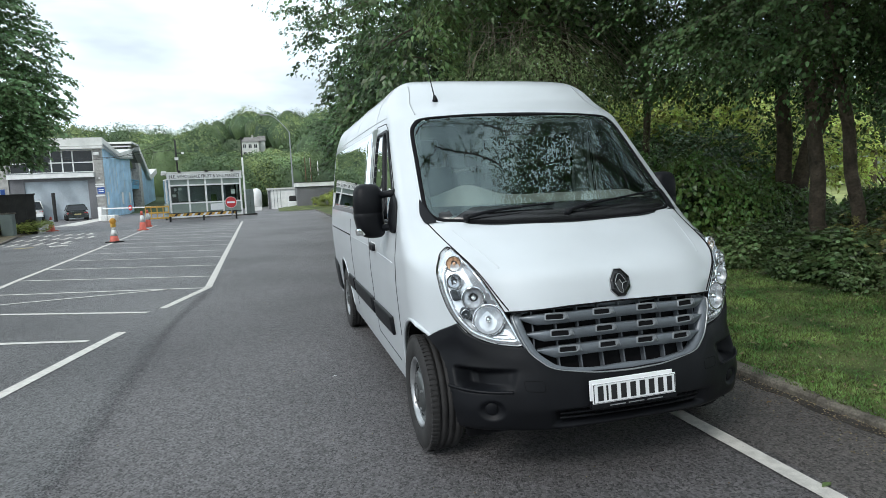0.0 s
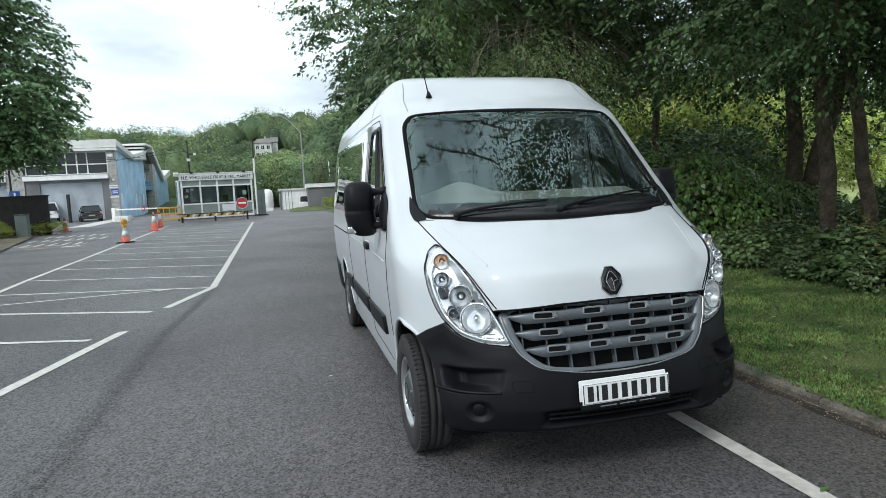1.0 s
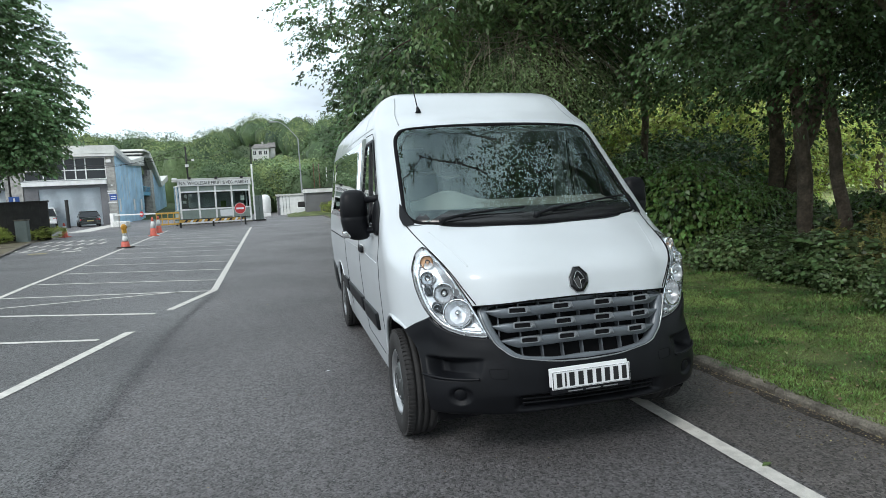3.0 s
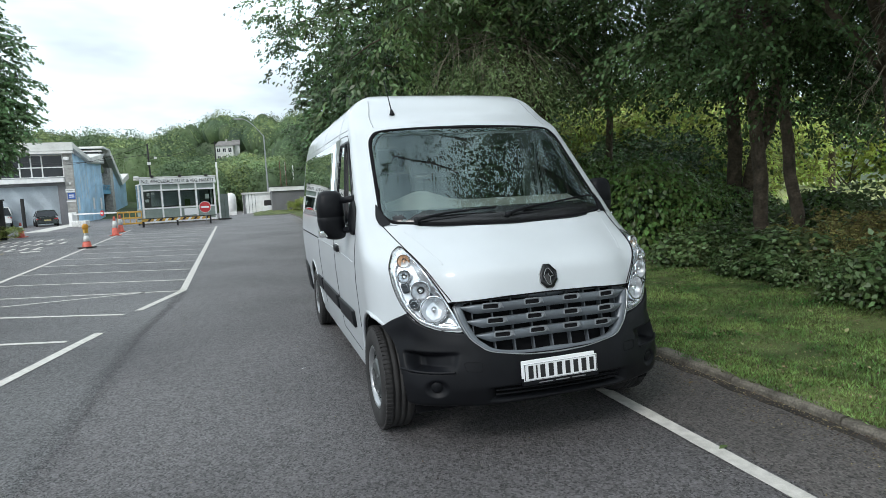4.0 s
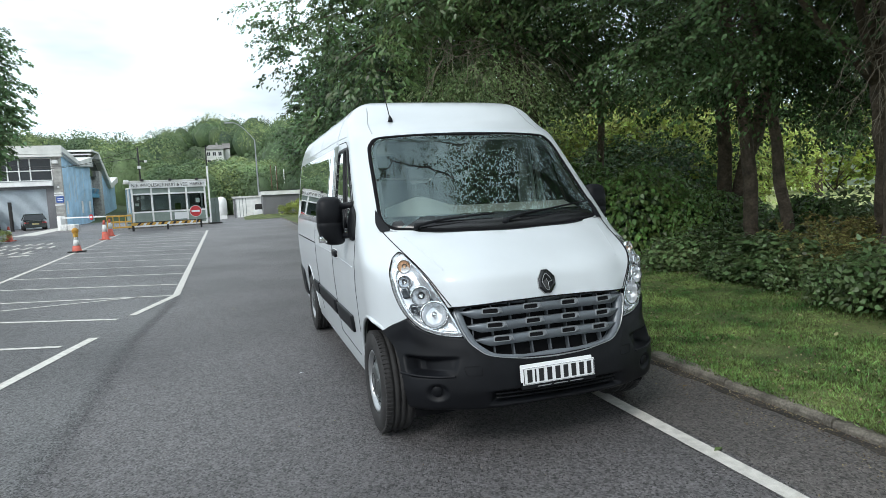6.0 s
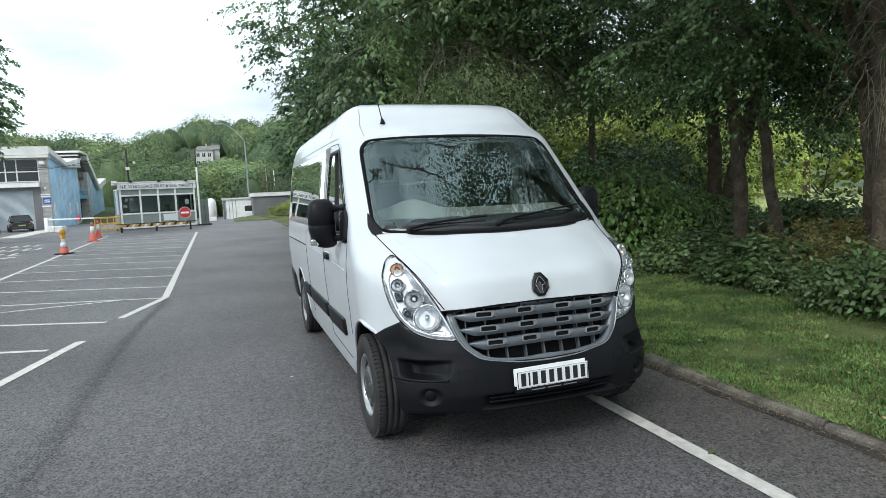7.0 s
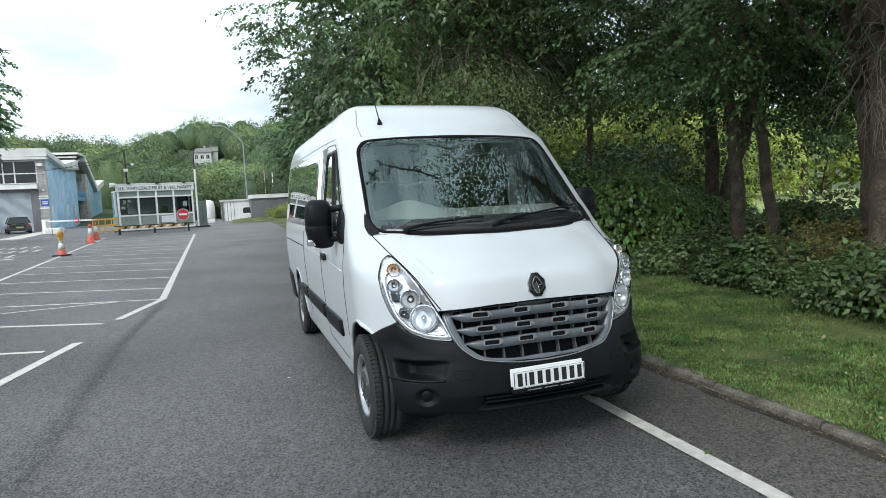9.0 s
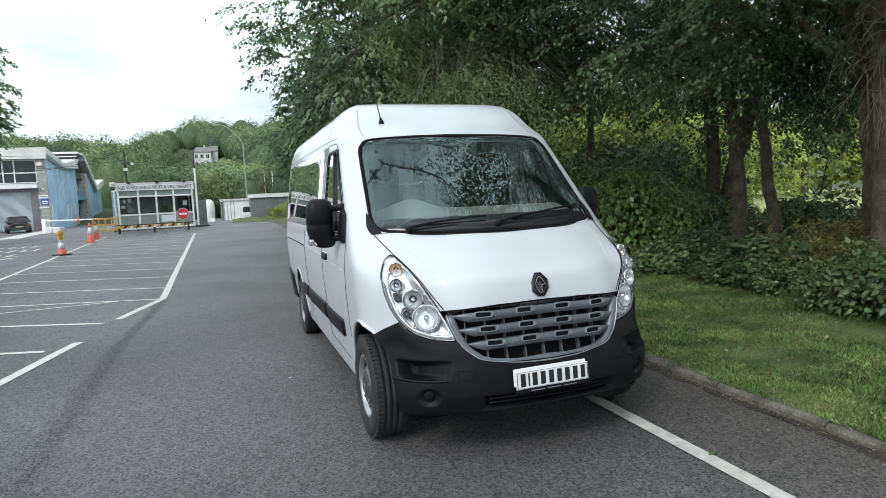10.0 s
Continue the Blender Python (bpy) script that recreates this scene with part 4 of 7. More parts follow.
# door mirrors
def mirror(s):
    base = smooth_loop([(1.06, 1.30), (1.27, 1.30), (1.30, 1.40), (1.27, 1.58), (1.10, 1.50)], 5, .3)
    b = part("door_mirror", mesh_of("door_mirror", *patch(base, on_side(s), 4, .025, .008, .01)), M_PLASTIC, van, "tall black door mirror on two arms")
    bm = bmesh.new()
    rows = [(1.258, .03, .035), (1.266, .062, .06), (1.285, .085, .078), (1.32, .098, .088), (1.40, .104, .093), (1.425, .104, .093), (1.43, .101, .090), (1.435, .104, .093), (1.52, .103, .09), (1.57, .098, .083), (1.60, .086, .068), (1.617, .066, .048), (1.625, .035, .025)]
    rings = []
    for z, hx, hy in rows:
        hx, z = hx * .96, 1.632 - (1.632 - z) * .99
        ring = []
        for k in range(28):
            a = 2 * math.pi * k / 28
            c, q = math.cos(a), math.sin(a)
            ux = math.copysign(abs(c) ** .66, c) * hx
            uy = math.copysign(abs(q) ** .75, q) * hy * (1.0 if q < 0 else .55)
            lean = .03 * np.clip((1.36 - z) / .1, 0, 1)
            ring.append(bm.verts.new((s * (1.135 + ux - lean), 1.36 + uy, z)))
        rings.append(ring)
    for p, q in zip(rings, rings[1:]):
        for k in range(28):
            bm.faces.new((p[k], p[(k + 1) % 28], q[(k + 1) % 28], q[k]))
    bm.faces.new(rings[0])
    bm.faces.new(rings[-1])
    bmesh.ops.recalc_face_normals(bm, faces=bm.faces)
    for f in bm.faces:
        f.smooth = True
    part("mirror_housing", bm, M_PLASTIC, b, "black mirror housing")
    for z0, z1 in ((1.555, 1.545), (1.335, 1.325)):
        part("mirror_arm", tube_mesh("mirror_arm", [(s * 0.97, 1.22, z0), (s * 1.01, 1.27, z0), (s * 1.08, 1.33, z1)], (.03, .024, .026), 10), M_PLASTIC, b)
    part("mirror_glass", box_bm(s * 1.135 - .072, s * 1.135 + .072, 1.406, 1.414, 1.32, 1.57, .003, 1), M_CHROME, b, "mirror glass")
    bm = box_bm(s * 1.20 - .03, s * 1.20 + .03, 1.29, 1.36, 1.285, 1.335, .015, 2)
    part("repeater_lens", bm, M_CHROME, b, "clear indicator lens")


mirror(-1)
mirror(1)


# wheels
def wheel(x, y, s):
    w = new("wheel")
    w.parent = van
    w.matrix_basis = pose(x, y, HUB_Z, 0, 0, 0 if s < 0 else 180)
    # local -x faces out
    tw, r = .11, .345
    prof = [(.205, -.085), (.225, -.105), (.28, -.112), (.315, -.106), (.335, -.092), (r, -.075), (r, -.045), (r - .008, -.043), (r - .008, -.036), (r, -.034), (r, -.004),
            (r - .008, -.003), (r - .008, .004), (r, .005), (r, .034), (r - .008, .036), (r - .008, .043), (r, .045), (r, .075), (.335, .092), (.30, .11), (.225, .10), (.205, .085)]
    part("tyre", lathe_bm(prof, 56, "X", caps=False), M_TYRE, w, "black tyre with worn tread")
    for k in range(72):
        a = 2 * math.pi * k / 72
        bm = box_bm(-.097, -.052, -.0085, .0085, r - .014, r + .003, .002, 1)
        lug = part("tread_block", bm, M_TYRE, w)
        lug.matrix_basis = pose(0, 0, 0, math.degrees(a), 0, 0)
    rim = part("rim", lathe_bm([(.206, -.080), (.215, -.094), (.204, -.100), (.195, -.092), (.188, -.070)], 48, "X", caps=False), M_SATIN, w, "silver steel wheel")
    part("wheel_disc", lathe_bm([(.190, -.074), (.182, -.050), (.165, -.056), (.145, -.070), (.125, -.080), (.10, -.075), (.085, -.066), (.0, -.064)], 48, "X", caps=False), M_RIM, rim, "grey pressed wheel disc")
    part("barrel", lathe_bm([(.206, -.08), (.17, -.03), (.17, .08), (.206, .085)], 40, "X", caps=False), M_RIM_DARK, rim)
    for k in range(10):
        a = 2 * math.pi * k / 10
        bm = bmesh.new()
        bmesh.ops.create_cone(bm, cap_ends=True, segments=14, radius1=.021, radius2=.021, depth=.024, matrix=pose(0, 0, 0, 0, 90, 0))
        h = part("vent_hole", bm, M_GAP, rim)
        h.matrix_basis = Matrix.Translation((-.054, .160 * math.cos(a), .158 * math.sin(a)))
    cap = part("hub_cap", lathe_bm([(.128, -.07), (.126, -.084), (.105, -.096), (.07, -.103), (.03, -.106), (.0, -.107)], 32, "X"), M_RIM, rim, "grey hub cap")
    part("cap_ring", lathe_bm([(.050, -.104), (.056, -.107), (.062, -.100)], 28, "X", caps=False), M_RIM_DARK, rim)
    part("cap_mark", box_bm(-.1085, -.105, -.012, .012, -.02, .02, .003, 1), M_SATIN, cap, "plain pale centre mark")
    for k in range(5):
        a = 2 * math.pi * k / 5 + .3
        bm = bmesh.new()
        bmesh.ops.create_cone(bm, cap_ends=True, segments=6, radius1=.010, radius2=.008, depth=.022, matrix=pose(0, 0, 0, 0, 90, 0))
        nut = part("wheel_nut", bm, M_SATIN, rim)
        nut.matrix_basis = Matrix.Translation((-.092, .104 * math.cos(a), .104 * math.sin(a)))
    return w


for ax in (AXLE_F, AXLE_R):
    wheel(-.878, ax + (.07 if ax < 1 else 0), -1)
    wheel(.878, ax + (.07 if ax < 1 else 0), 1)

# side mouldings, handles, rear bumper
for s in (-1, 1):
    for y0, y1 in ((1.40, 2.185), (2.225, 3.43), (3.47, 3.93)):
        loop = smooth_loop([(y0, .565), (y1, .555), (y1, .69), (y0, .70)], 6, .06)
        part("side_moulding", mesh_of("side_moulding", *patch(loop, on_side(s), 4, .006, .016, .02)), M_PLASTIC, van, "black plastic side moulding")
    hz = smooth_loop([(1.85, 1.115), (2.08, 1.115), (2.08, 1.175), (1.85, 1.175)], 5, .25)
    h = part("door_handle", mesh_of("door_handle", *patch(shrink(hz, .006), on_side(s), 3, .008, .022, .022)), M_PLASTIC, van, "black door handle")
    part("handle_cup", mesh_of("handle_cup", *patch(shrink(hz, -.012), on_side(s), 3, -.002, .003)), M_WHITEPAINT, h, "white recessed cup")
    loop = smooth_loop([(4.98, .34), (5.46, .34), (5.46, .72), (5.05, .66)], 6, .15)
    part("rear_bumper", mesh_of("rear_bumper", *patch(loop, on_side(s), 4, .01, .015, .02)), M_PLASTIC, van, "black rear bumper corner")

# cabin: dash, steering wheel (right-hand drive), seats
dash_prof = [(0.98, 1.18), (1.00, 1.37), (1.12, 1.44), (1.40, 1.505), (1.54, 1.48), (1.62, 1.24), (1.58, .95), (1.40, .85)]
xs = np.linspace(-.86, .86, 30)
v = [(x, yy, zz + (.085 * math.exp(-((x + .42) / .19) ** 2) * min(1, max(0, (yy - 1.05) / .3)) if zz > 1.3 else 0)) for x in xs for yy, zz in dash_prof]
n = len(dash_prof)
f = [(i * n + j, i * n + j + 1, (i + 1) * n + j + 1, (i + 1) * n + j) for i in range(29) for j in range(n - 1)]
dash = part("dashboard", mesh_of("dashboard", v, f), M_CABIN, van, "grey plastic dashboard")
a = np.linspace(0, 2 * np.pi, 40)
ring = np.stack([.205 * np.cos(a), .205 * np.sin(a), np.zeros(40)], -1)
sw = part("steering_wheel", tube_mesh("steering_wheel", ring, .016, 8), M_CABIN_DARK, van, "dark steering wheel")
sw.matrix_basis = pose(-.42, 1.60, 1.36, 58, 0, 0)
bm = box_bm(-.19, .19, -.03, .03, -.012, .012, .008)
box_bm(-.03, .03, -.19, .03, -.012, .012, .008, bm=bm)
part("wheel_spokes", bm, M_CABIN_DARK, sw)


def seat(x, y):
    e = part("seat", box_bm(x - .23, x + .23, y - .26, y + .22, .95, 1.10, .05, 3), M_SEAT, van, "dark cloth seat")
    bm = box_bm(-.23, .23, -.06, .06, 0, .68, .05, 3)
    b = part("seat_back", bm, M_SEAT, e)
    b.matrix_basis = pose(x, y + .24, 1.08, -12, 0, 0)
    h = part("headrest", box_bm(-.13, .13, -.045, .045, 0, .19, .04, 3), M_SEAT, e)
    h.matrix_basis = pose(x, y + .40, 1.80, -10, 0, 0)


for x in (-.46, .22, .62):
    seat(x, 2.05)
for y in (3.0, 3.8, 4.6):
    for x in (-.62, -.16, .60):
        seat(x, y)
for s in (-1, 1):
    part("pillar_trim", box_bm(s * .905 - .025, s * .905 + .025, 2.12, 2.27, 1.30, 2.06, .015), M_CABIN, van, "pale grey pillar trim")
part("cabin_floor", box_bm(-.88, .88, 1.0, 5.3, .74, .80), M_CABIN_DARK, van)
for s in (-1, 1):
    part("sun_visor", box_bm(s * .40 - .26, s * .40 + .26, 1.58, 1.80, 2.055, 2.075, .01), M_CABIN, van)
part("interior_mirror", box_bm(-.12, .12, 1.40, 1.43, 1.93, 2.0, .02, 3), M_CABIN_DARK, van)


# ---- plants ----
def unit(a):
    return a / (np.linalg.norm(a, axis=-1, keepdims=True) + 1e-9)


def leaf_mesh(name, base, tip_dir, length, rng, width=0.33, facing=None, oval=False):
    """Single leaves, each folded a little along its rib."""
    n = len(base)
    length = np.broadcast_to(length, n)[:, None] * rng.uniform(.65, 1.25, (n, 1))
    d = unit(tip_dir)
    w = unit(np.cross(d, rng.normal(size=(n, 3)) if facing is None else facing))
    up = np.cross(w, d)
    up = up * length
    w = w * length * width
    d = d * length
    if oval:
        rows = [base, base + d * .26 + w * .86 + up * .07, base + d * .60 + w * .66 + up * .05, base + d - up * .06, base + d * .60 - w * .66 + up * .05, base + d * .26 - w * .86 + up * .07]
    else:
        rows = [base, base + d * .42 + w + up * .10, base + d, base + d * .42 - w + up * .10]
    k = len(rows)
    v = np.stack(rows, 1).reshape(-1, 3)
    me = bpy.data.meshes.new(name)
    me.vertices.add(k * n)
    me.vertices.foreach_set("co", v.astype(np.float32).ravel())
    me.loops.add(k * n)
    me.loops.foreach_set("vertex_index", np.arange(k * n, dtype=np.int32))
    me.polygons.add(n)
    me.polygons.foreach_set("loop_start", np.arange(0, k * n, k, dtype=np.int32))
    me.polygons.foreach_set("loop_total", np.full(n, k, dtype=np.int32))
    me.update(calc_edges=True)
    return me


def spray(centres, out, per, reach, droop, rng, spread=.16, flat=1.0, hang=.55):
    """Leaf bases and directions on forked twigs that start at the centres and fan outwards in flat, drooping layers."""
    k = len(centres)
    o = unit((out * (1, 1, .4) + rng.normal(size=(k, 3)) * (.6, .6, .22)))
    side = unit(np.cross(o, (0, 0, 1.0)) + rng.normal(size=(k, 3)) * .15)
    reach = reach * rng.uniform(.6, 1.3, (k, 1))
    fork = rng.integers(-2, 3, (k, per))
    start = np.abs(fork) * .22 * rng.uniform(.7, 1.2, (k, per))
    t = rng.uniform(0, 1, (k, per)) * (1 - start)
    along, across = start + t * np.where(fork == 0, 1, .7), t * np.sign(fork) * .62
    p = centres[:, None] + o[:, None] * (along * reach)[..., None] + side[:, None] * (across * reach)[..., None]
    p[..., 2] -= droop * ((along + .5 * np.abs(across)) * reach) ** 1.6
    p += rng.normal(size=p.shape) * (spread * .25, spread * .25, spread * .22 * flat)
    turn = np.where(rng.uniform(size=(k, per)) < .5, -1, 1)[..., None]
    d = o[:, None] * .7 + side[:, None] * (turn * .75 + np.sign(fork)[..., None] * .5) + rng.normal(size=p.shape) * .28 * (hang / .55)
    d[..., 2] -= .45 + droop * .4
    return p.reshape(-1, 3), d.reshape(-1, 3)


def crown_points(blobs, count, rng, gap=.12, gap_scale=.45, hollow=.45):
    """Twig origins inside several rough ellipsoids, with gaps."""
    pts, outs = [], []
    vol = np.array([b[3] * b[4] * b[5] for b in blobs]) ** .8
    share = np.maximum(3, (vol / vol.sum() * count)).astype(int)
    for (cx, cy, cz, rx, ry, rz), k in zip(blobs, share):
        d = unit(rng.normal(size=(k * 2, 3)))
        r = rng.uniform(hollow ** 3, 1, (k * 2, 1)) ** (1 / 3)
        p = np.array((cx, cy, cz)) + d * r * (rx, ry, rz)
        keep = np.array([noise.noise(Vector(q) * gap_scale) > -gap for q in p])
        p, d = p[keep][:k], d[keep][:k]
        pts.append(p)
        outs.append(d)
    return np.concatenate(pts), np.concatenate(outs)


def limb(a, b, r0, r1, rng, n=7, bend=.25):
    a, b = np.asarray(a, float), np.asarray(b, float)
    t = np.linspace(0, 1, n)[:, None]
    p = a + (b - a) * t + np.sin(t * np.pi) * rng.normal(size=3) * bend * np.linalg.norm(b - a) * .25
    p += rng.normal(size=p.shape) * .012 * np.linalg.norm(b - a) * np.sin(t * np.pi)
    return tube(p, np.linspace(r0, r1, n), 8)


def join(pieces):
    v, f, k = [], [], 0
    for a, b in pieces:
        v.append(a)
        f += [tuple(i + k for i in q) for q in b]
        k += len(a)
    return np.concatenate(v), f


def tree(name, stems, blobs, twigs, per, leaf, material, seed, label, reach=1.0, droop=.35, limbs=14, gap=.04, group="roadside trees", hollow=.45, oval=False, wide=.31):
    """stems: lists of (x, y, z, radius) from the foot up."""
    rng = np.random.default_rng(seed)
    x, y = stems[0][0][:2]
    e = thing(name, x, y, 0, label, "tree", group)
    at = np.array((x, y, 0.0))
    wood = []
    for st in stems:
        st = np.asarray(st, float)
        t = np.linspace(0, len(st) - 1, 16)
        q = np.stack([np.interp(t, range(len(st)), st[:, k]) for k in range(4)], -1)
        q[1:, :3] += rng.normal(size=(15, 3)) * .02
        wood.append(tube(q[:, :3] - at, q[:, 3], 14))
    pts, outs = crown_points(blobs, twigs, rng, gap, .85, hollow)
    for i in rng.choice(len(pts), min(limbs, len(pts)), replace=False):
        st = np.asarray(stems[rng.integers(len(stems))], float)
        h = st[0, 2] + (st[-1, 2] - st[0, 2]) * rng.uniform(.45, .95)
        a = np.array([np.interp(h, st[:, 2], st[:, k]) for k in range(3)])
        r = np.interp(h, st[:, 2], st[:, 3])
        wood.append(limb(a - at, pts[i] - at, r * .45, .012, rng))
    part("trunk", mesh_of("trunk", *join(wood)), M_BARK, e, "dark furrowed trunk and limbs")
    b, d = spray(pts - at, outs, per, reach, droop, rng, .125, .5)
    face = np.repeat(outs, per, 0) * .45 + (-.42, -.38, .72) + rng.normal(size=b.shape) * .34
    part("crown", leaf_mesh("crown", b, d, leaf, rng, wide, face, oval), material, e, "dense drooping leaves")
    return e


# trees over the verge and the van
tree("tree", [[(6.57, 4.94, 0, .155), (6.53, 4.94, .6, .118), (6.33, 5.0, 3.2, .098), (5.9, 5.4, 6, .08), (5.4, 6, 10, .045)]],
     [(4.9, 6.8, 6.0, 3.0, 3.2, 1.6), (6.4, 5.6, 5.0, 2.8, 2.8, 1.9), (6.9, 8.2, 4.8, 2.4, 2.6, 1.3), (5.6, 10.6, 4.9, 2.0, 2.4, 1.3), (5.4, 5.2, 4.0, 1.7, 1.5, .95), (5.0, 4.7, 4.1, 1.5, 1.4, .8)], 1200, 60, .074, M_LEAF, 11, "tall leafy tree leaning over the grass verge", 1.0, .35, 22, oval=True)
tree("tree", [[(6.85, 4.49, 0, .122), (6.78, 4.51, .8, .096), (6.50, 4.61, 3.0, .08), (6.0, 4.9, 6, .06), (5.7, 5, 9, .03)]],
     [(6.2, 2.9, 5.6, 2.8, 2.8, 1.5), (4.4, 3.4, 6.4, 2.2, 2.4, 1.5), (8.6, 5.6, 4.2, 2.4, 2.4, 1.3), (8.8, 3.0, 4.3, 2.4, 2.4, 1.2), (5.6, 3.7, 4.0, 1.7, 1.5, .95), (5.3, 3.2, 4.1, 1.5, 1.4, .8), (8.5, 5.0, 2.8, .95, .9, .7), (9.6, 4.6, 3.0, 1.0, .9, .7)], 1250, 60, .074, M_LEAF, 12, "slender leaning tree on the grass verge", 1.0, .35, 16, gap=-.10, oval=True)
tree("tree", [[(8.06, 7.24, 0, .175), (8.11, 7.29, 1.0, .15), (8.06, 7.29, 4, .125), (7.8, 7.6, 9, .06)], [(8.1, 7.25, 0, .17), (8.25, 7.15, 1.0, .15), (8.75, 6.8, 3.5, .125), (9.1, 6.7, 8, .05)]],
     [(7.5, 9.0, 6.6, 3.6, 3.8, 3.0), (9.5, 6.8, 6.0, 3.4, 3.0, 2.8), (11.0, 9.0, 6.4, 2.6, 2.6, 1.5), (13.5, 4.5, 6.8, 3.4, 3.4, 1.5), (12.5, 8.0, 4.9, 3.0, 3.0, 1.6), (9.8, 9.6, 3.1, 1.5, 1.4, 1.0), (12.0, 9.0, 3.2, 1.6, 1.2, .8)], 1420, 48, .112, M_LEAF, 13, "twin-stemmed dark tree behind the hedge", 1.1, .3, 18, gap=-.16)
tree("tree", [[(7.9, 11.6, 0, .11), (7.9, 11.6, 4, .085), (7.8, 11.8, 8, .04)]],
     [(6.2, 12.5, 6.4, 3.4, 3.4, 2.4), (2.6, 13.5, 6.4, 3.2, 3.4, 2.8), (0.8, 13.0, 6.2, 1.8, 2.2, 1.6), (5.2, 15.5, 5.6, 3.6, 2.6, 3.0)], 1250, 46, .118, M_LEAF_MID, 14, "thin-stemmed leafy tree behind the hedge", 1.0, .35, 12)
tree("tree", [[(4.5, 9.6, 0, .15), (4.3, 9.4, 2.6, .12), (3.6, 8.8, 5.2, .08), (2.2, 8.2, 7.0, .03)]],
     [(2.7, 8.2, 6.4, 2.2, 2.4, 2.0), (0.9, 8.0, 5.5, 1.2, 1.3, 1.1), (0.9, 8.4, 4.2, .7, .8, .6), (3.9, 7.8, 5.3, 1.6, 1.5, 1.0)], 620, 44, .125, M_LEAF_CHERRY, 17, "cherry tree with long drooping leaves over the van roof", .85, .6, 20, gap=.14, oval=True, wide=.23)
stout = tree("tree", [[(5.90, 2.0, 0, .28), (5.88, 2.0, .8, .23), (5.83, 2.0, 3, .20), (5.3, 2.0, 6, .17), (5.2, 1.8, 10, .06)], [(6.50, 2.65, 0, .16), (6.47, 2.65, .8, .125), (6.42, 2.65, 1.8, .12), (6.22, 2.6, 2.7, .12), (5.9, 2.4, 5, .09)]],
     [(5.6, 0.2, 7.0, 3.4, 4.0, 2.4), (3.9, 1.2, 7.2, 2.2, 2.6, 1.9), (7.5, 1.5, 5.0, 2.4, 2.8, 1.8), (2.4, 1.2, 6.0, .9, 1.3, .8), (7.8, 1.0, 4.3, 2.2, 2.2, 1.3), (3.4, 1.4, 5.6, 1.3, 1.8, 1.0), (1.3, 1.25, 5.5, .7, 1.0, .6)], 1150, 58, .076, M_LEAF, 15, "stout dark tree over the pavement edge", 1.0, .45, 20, oval=True)


def bough(parent, a, b, seed):
    """A thin leafy bough that reaches out over the road."""
    rng = np.random.default_rng(seed)
    at = np.asarray(parent.location)
    a, b = np.asarray(a, float), np.asarray(b, float)
    t = np.linspace(0, 1, 16)[:, None]
    line = a + (b - a) * t + np.cumsum(rng.normal(size=(16, 3)) * .03, 0)
    wood, base, tips = [tube(line - at, np.linspace(.016, .004, 16), 6)], [], []
    for i in range(26):
        k = rng.integers(2, 16)
        d = unit((b - a) * .25 + rng.normal(size=3) * (.5, .5, .25)) * rng.uniform(.12, .42)
        u = np.linspace(0, 1, 6)[:, None]
        tw = line[k] + d * u
        wood.append(tube(tw - at, np.linspace(.006, .003, 6), 4))
        for q in range(13):
            base.append(tw[rng.integers(1, 6)] - at + rng.normal(size=3) * .02)
            tips.append(d / np.linalg.norm(d) + rng.normal(size=3) * .7)
    br = part("bough", mesh_of("bough", *join(wood)), M_BARK, parent, "thin bough over the road")
    part("leaf_spray", leaf_mesh("leaf_spray", np.array(base), np.array(tips), .055, rng, .3), M_LEAF, br)


bough(stout, (1.2, 1.5, 5.5), (-2.2, 1.65, 5.25), 63)
bough(stout, (1.0, 1.1, 5.5), (-2.1, 1.45, 5.35), 64)
tree("tree", [[(4.9, 9.0, 0, .10), (4.7, 8.9, 2.5, .08), (4.0, 8.4, 4.3, .05), (3.2, 7.9, 4.9, .03)]],
     [(2.7, 7.6, 3.85, 1.0, 1.0, .32), (3.3, 7.9, 3.75, .9, .9, .32)], 300, 46, .06, M_LEAF_WEEP, 16, "light green weeping tree with trailing shoots", 1.1, .95, 14, wide=.17)
for k, (x, y, s) in enumerate(((6.3, 19, 1.0), (7.5, 25, 1.05), (6.8, 31, 1.0), (8, 39, 1.1), (8, 49, 1.1), (9.5, 60, 1.2))):
    tree("tree", [[(x, y, 0, .2), (x, y, 4, .15), (x - .3, y, 8, .05)]],
         [(x - 1.2, y, 5.6 * s, 4.6 * s, 4.4 * s, 4.0 * s), (x - 3.2, y - .5, 5.0 * s, 2.5 * s, 3.0 * s, 2.4 * s)], 600, 30, .21, M_LEAF_MID, 30 + k, "leafy roadside tree with low branches", .75, .3, 8)
for k, (x, y) in enumerate(((14.5, -2), (13, 36), (24, 30), (33, 26))):
    tree("tree", [[(x, y, 0, .22), (x, y, 4, .17), (x + .3, y, 9, .05)]],
         [(x, y, 6.6, 4.4, 4.4, 3.6)], 500, 22, .25, M_LEAF, 50 + k, "tall dark tree further into the wood", 1.1, .3, 8)

# out-of-view trees, added behind the viewpoint to block light and fill reflections
for k, (x, y, h) in enumerate(((5.5, -9.5, 14), (17, -20, 14), (2.5, -18, 17), (9.5, -19, 17), (16, -14, 15))):
    tree("tree", [[(x, y, 0, .28), (x, y, h * .4, .22), (x + .3, y, h * .9, .05)]],
         [(x, y, h * .62, 5.2, 5.2, h * .32), (x - 1.5, y + 2, h * .72, 3.6, 3.6, 3.2)], 1000 if k == 0 else 450, 32 if k == 0 else 14, .15 if k == 0 else .28, M_LEAF, 90 + k, "unseen tree added behind, to block light and fill reflections", 1.2, .3, 8)

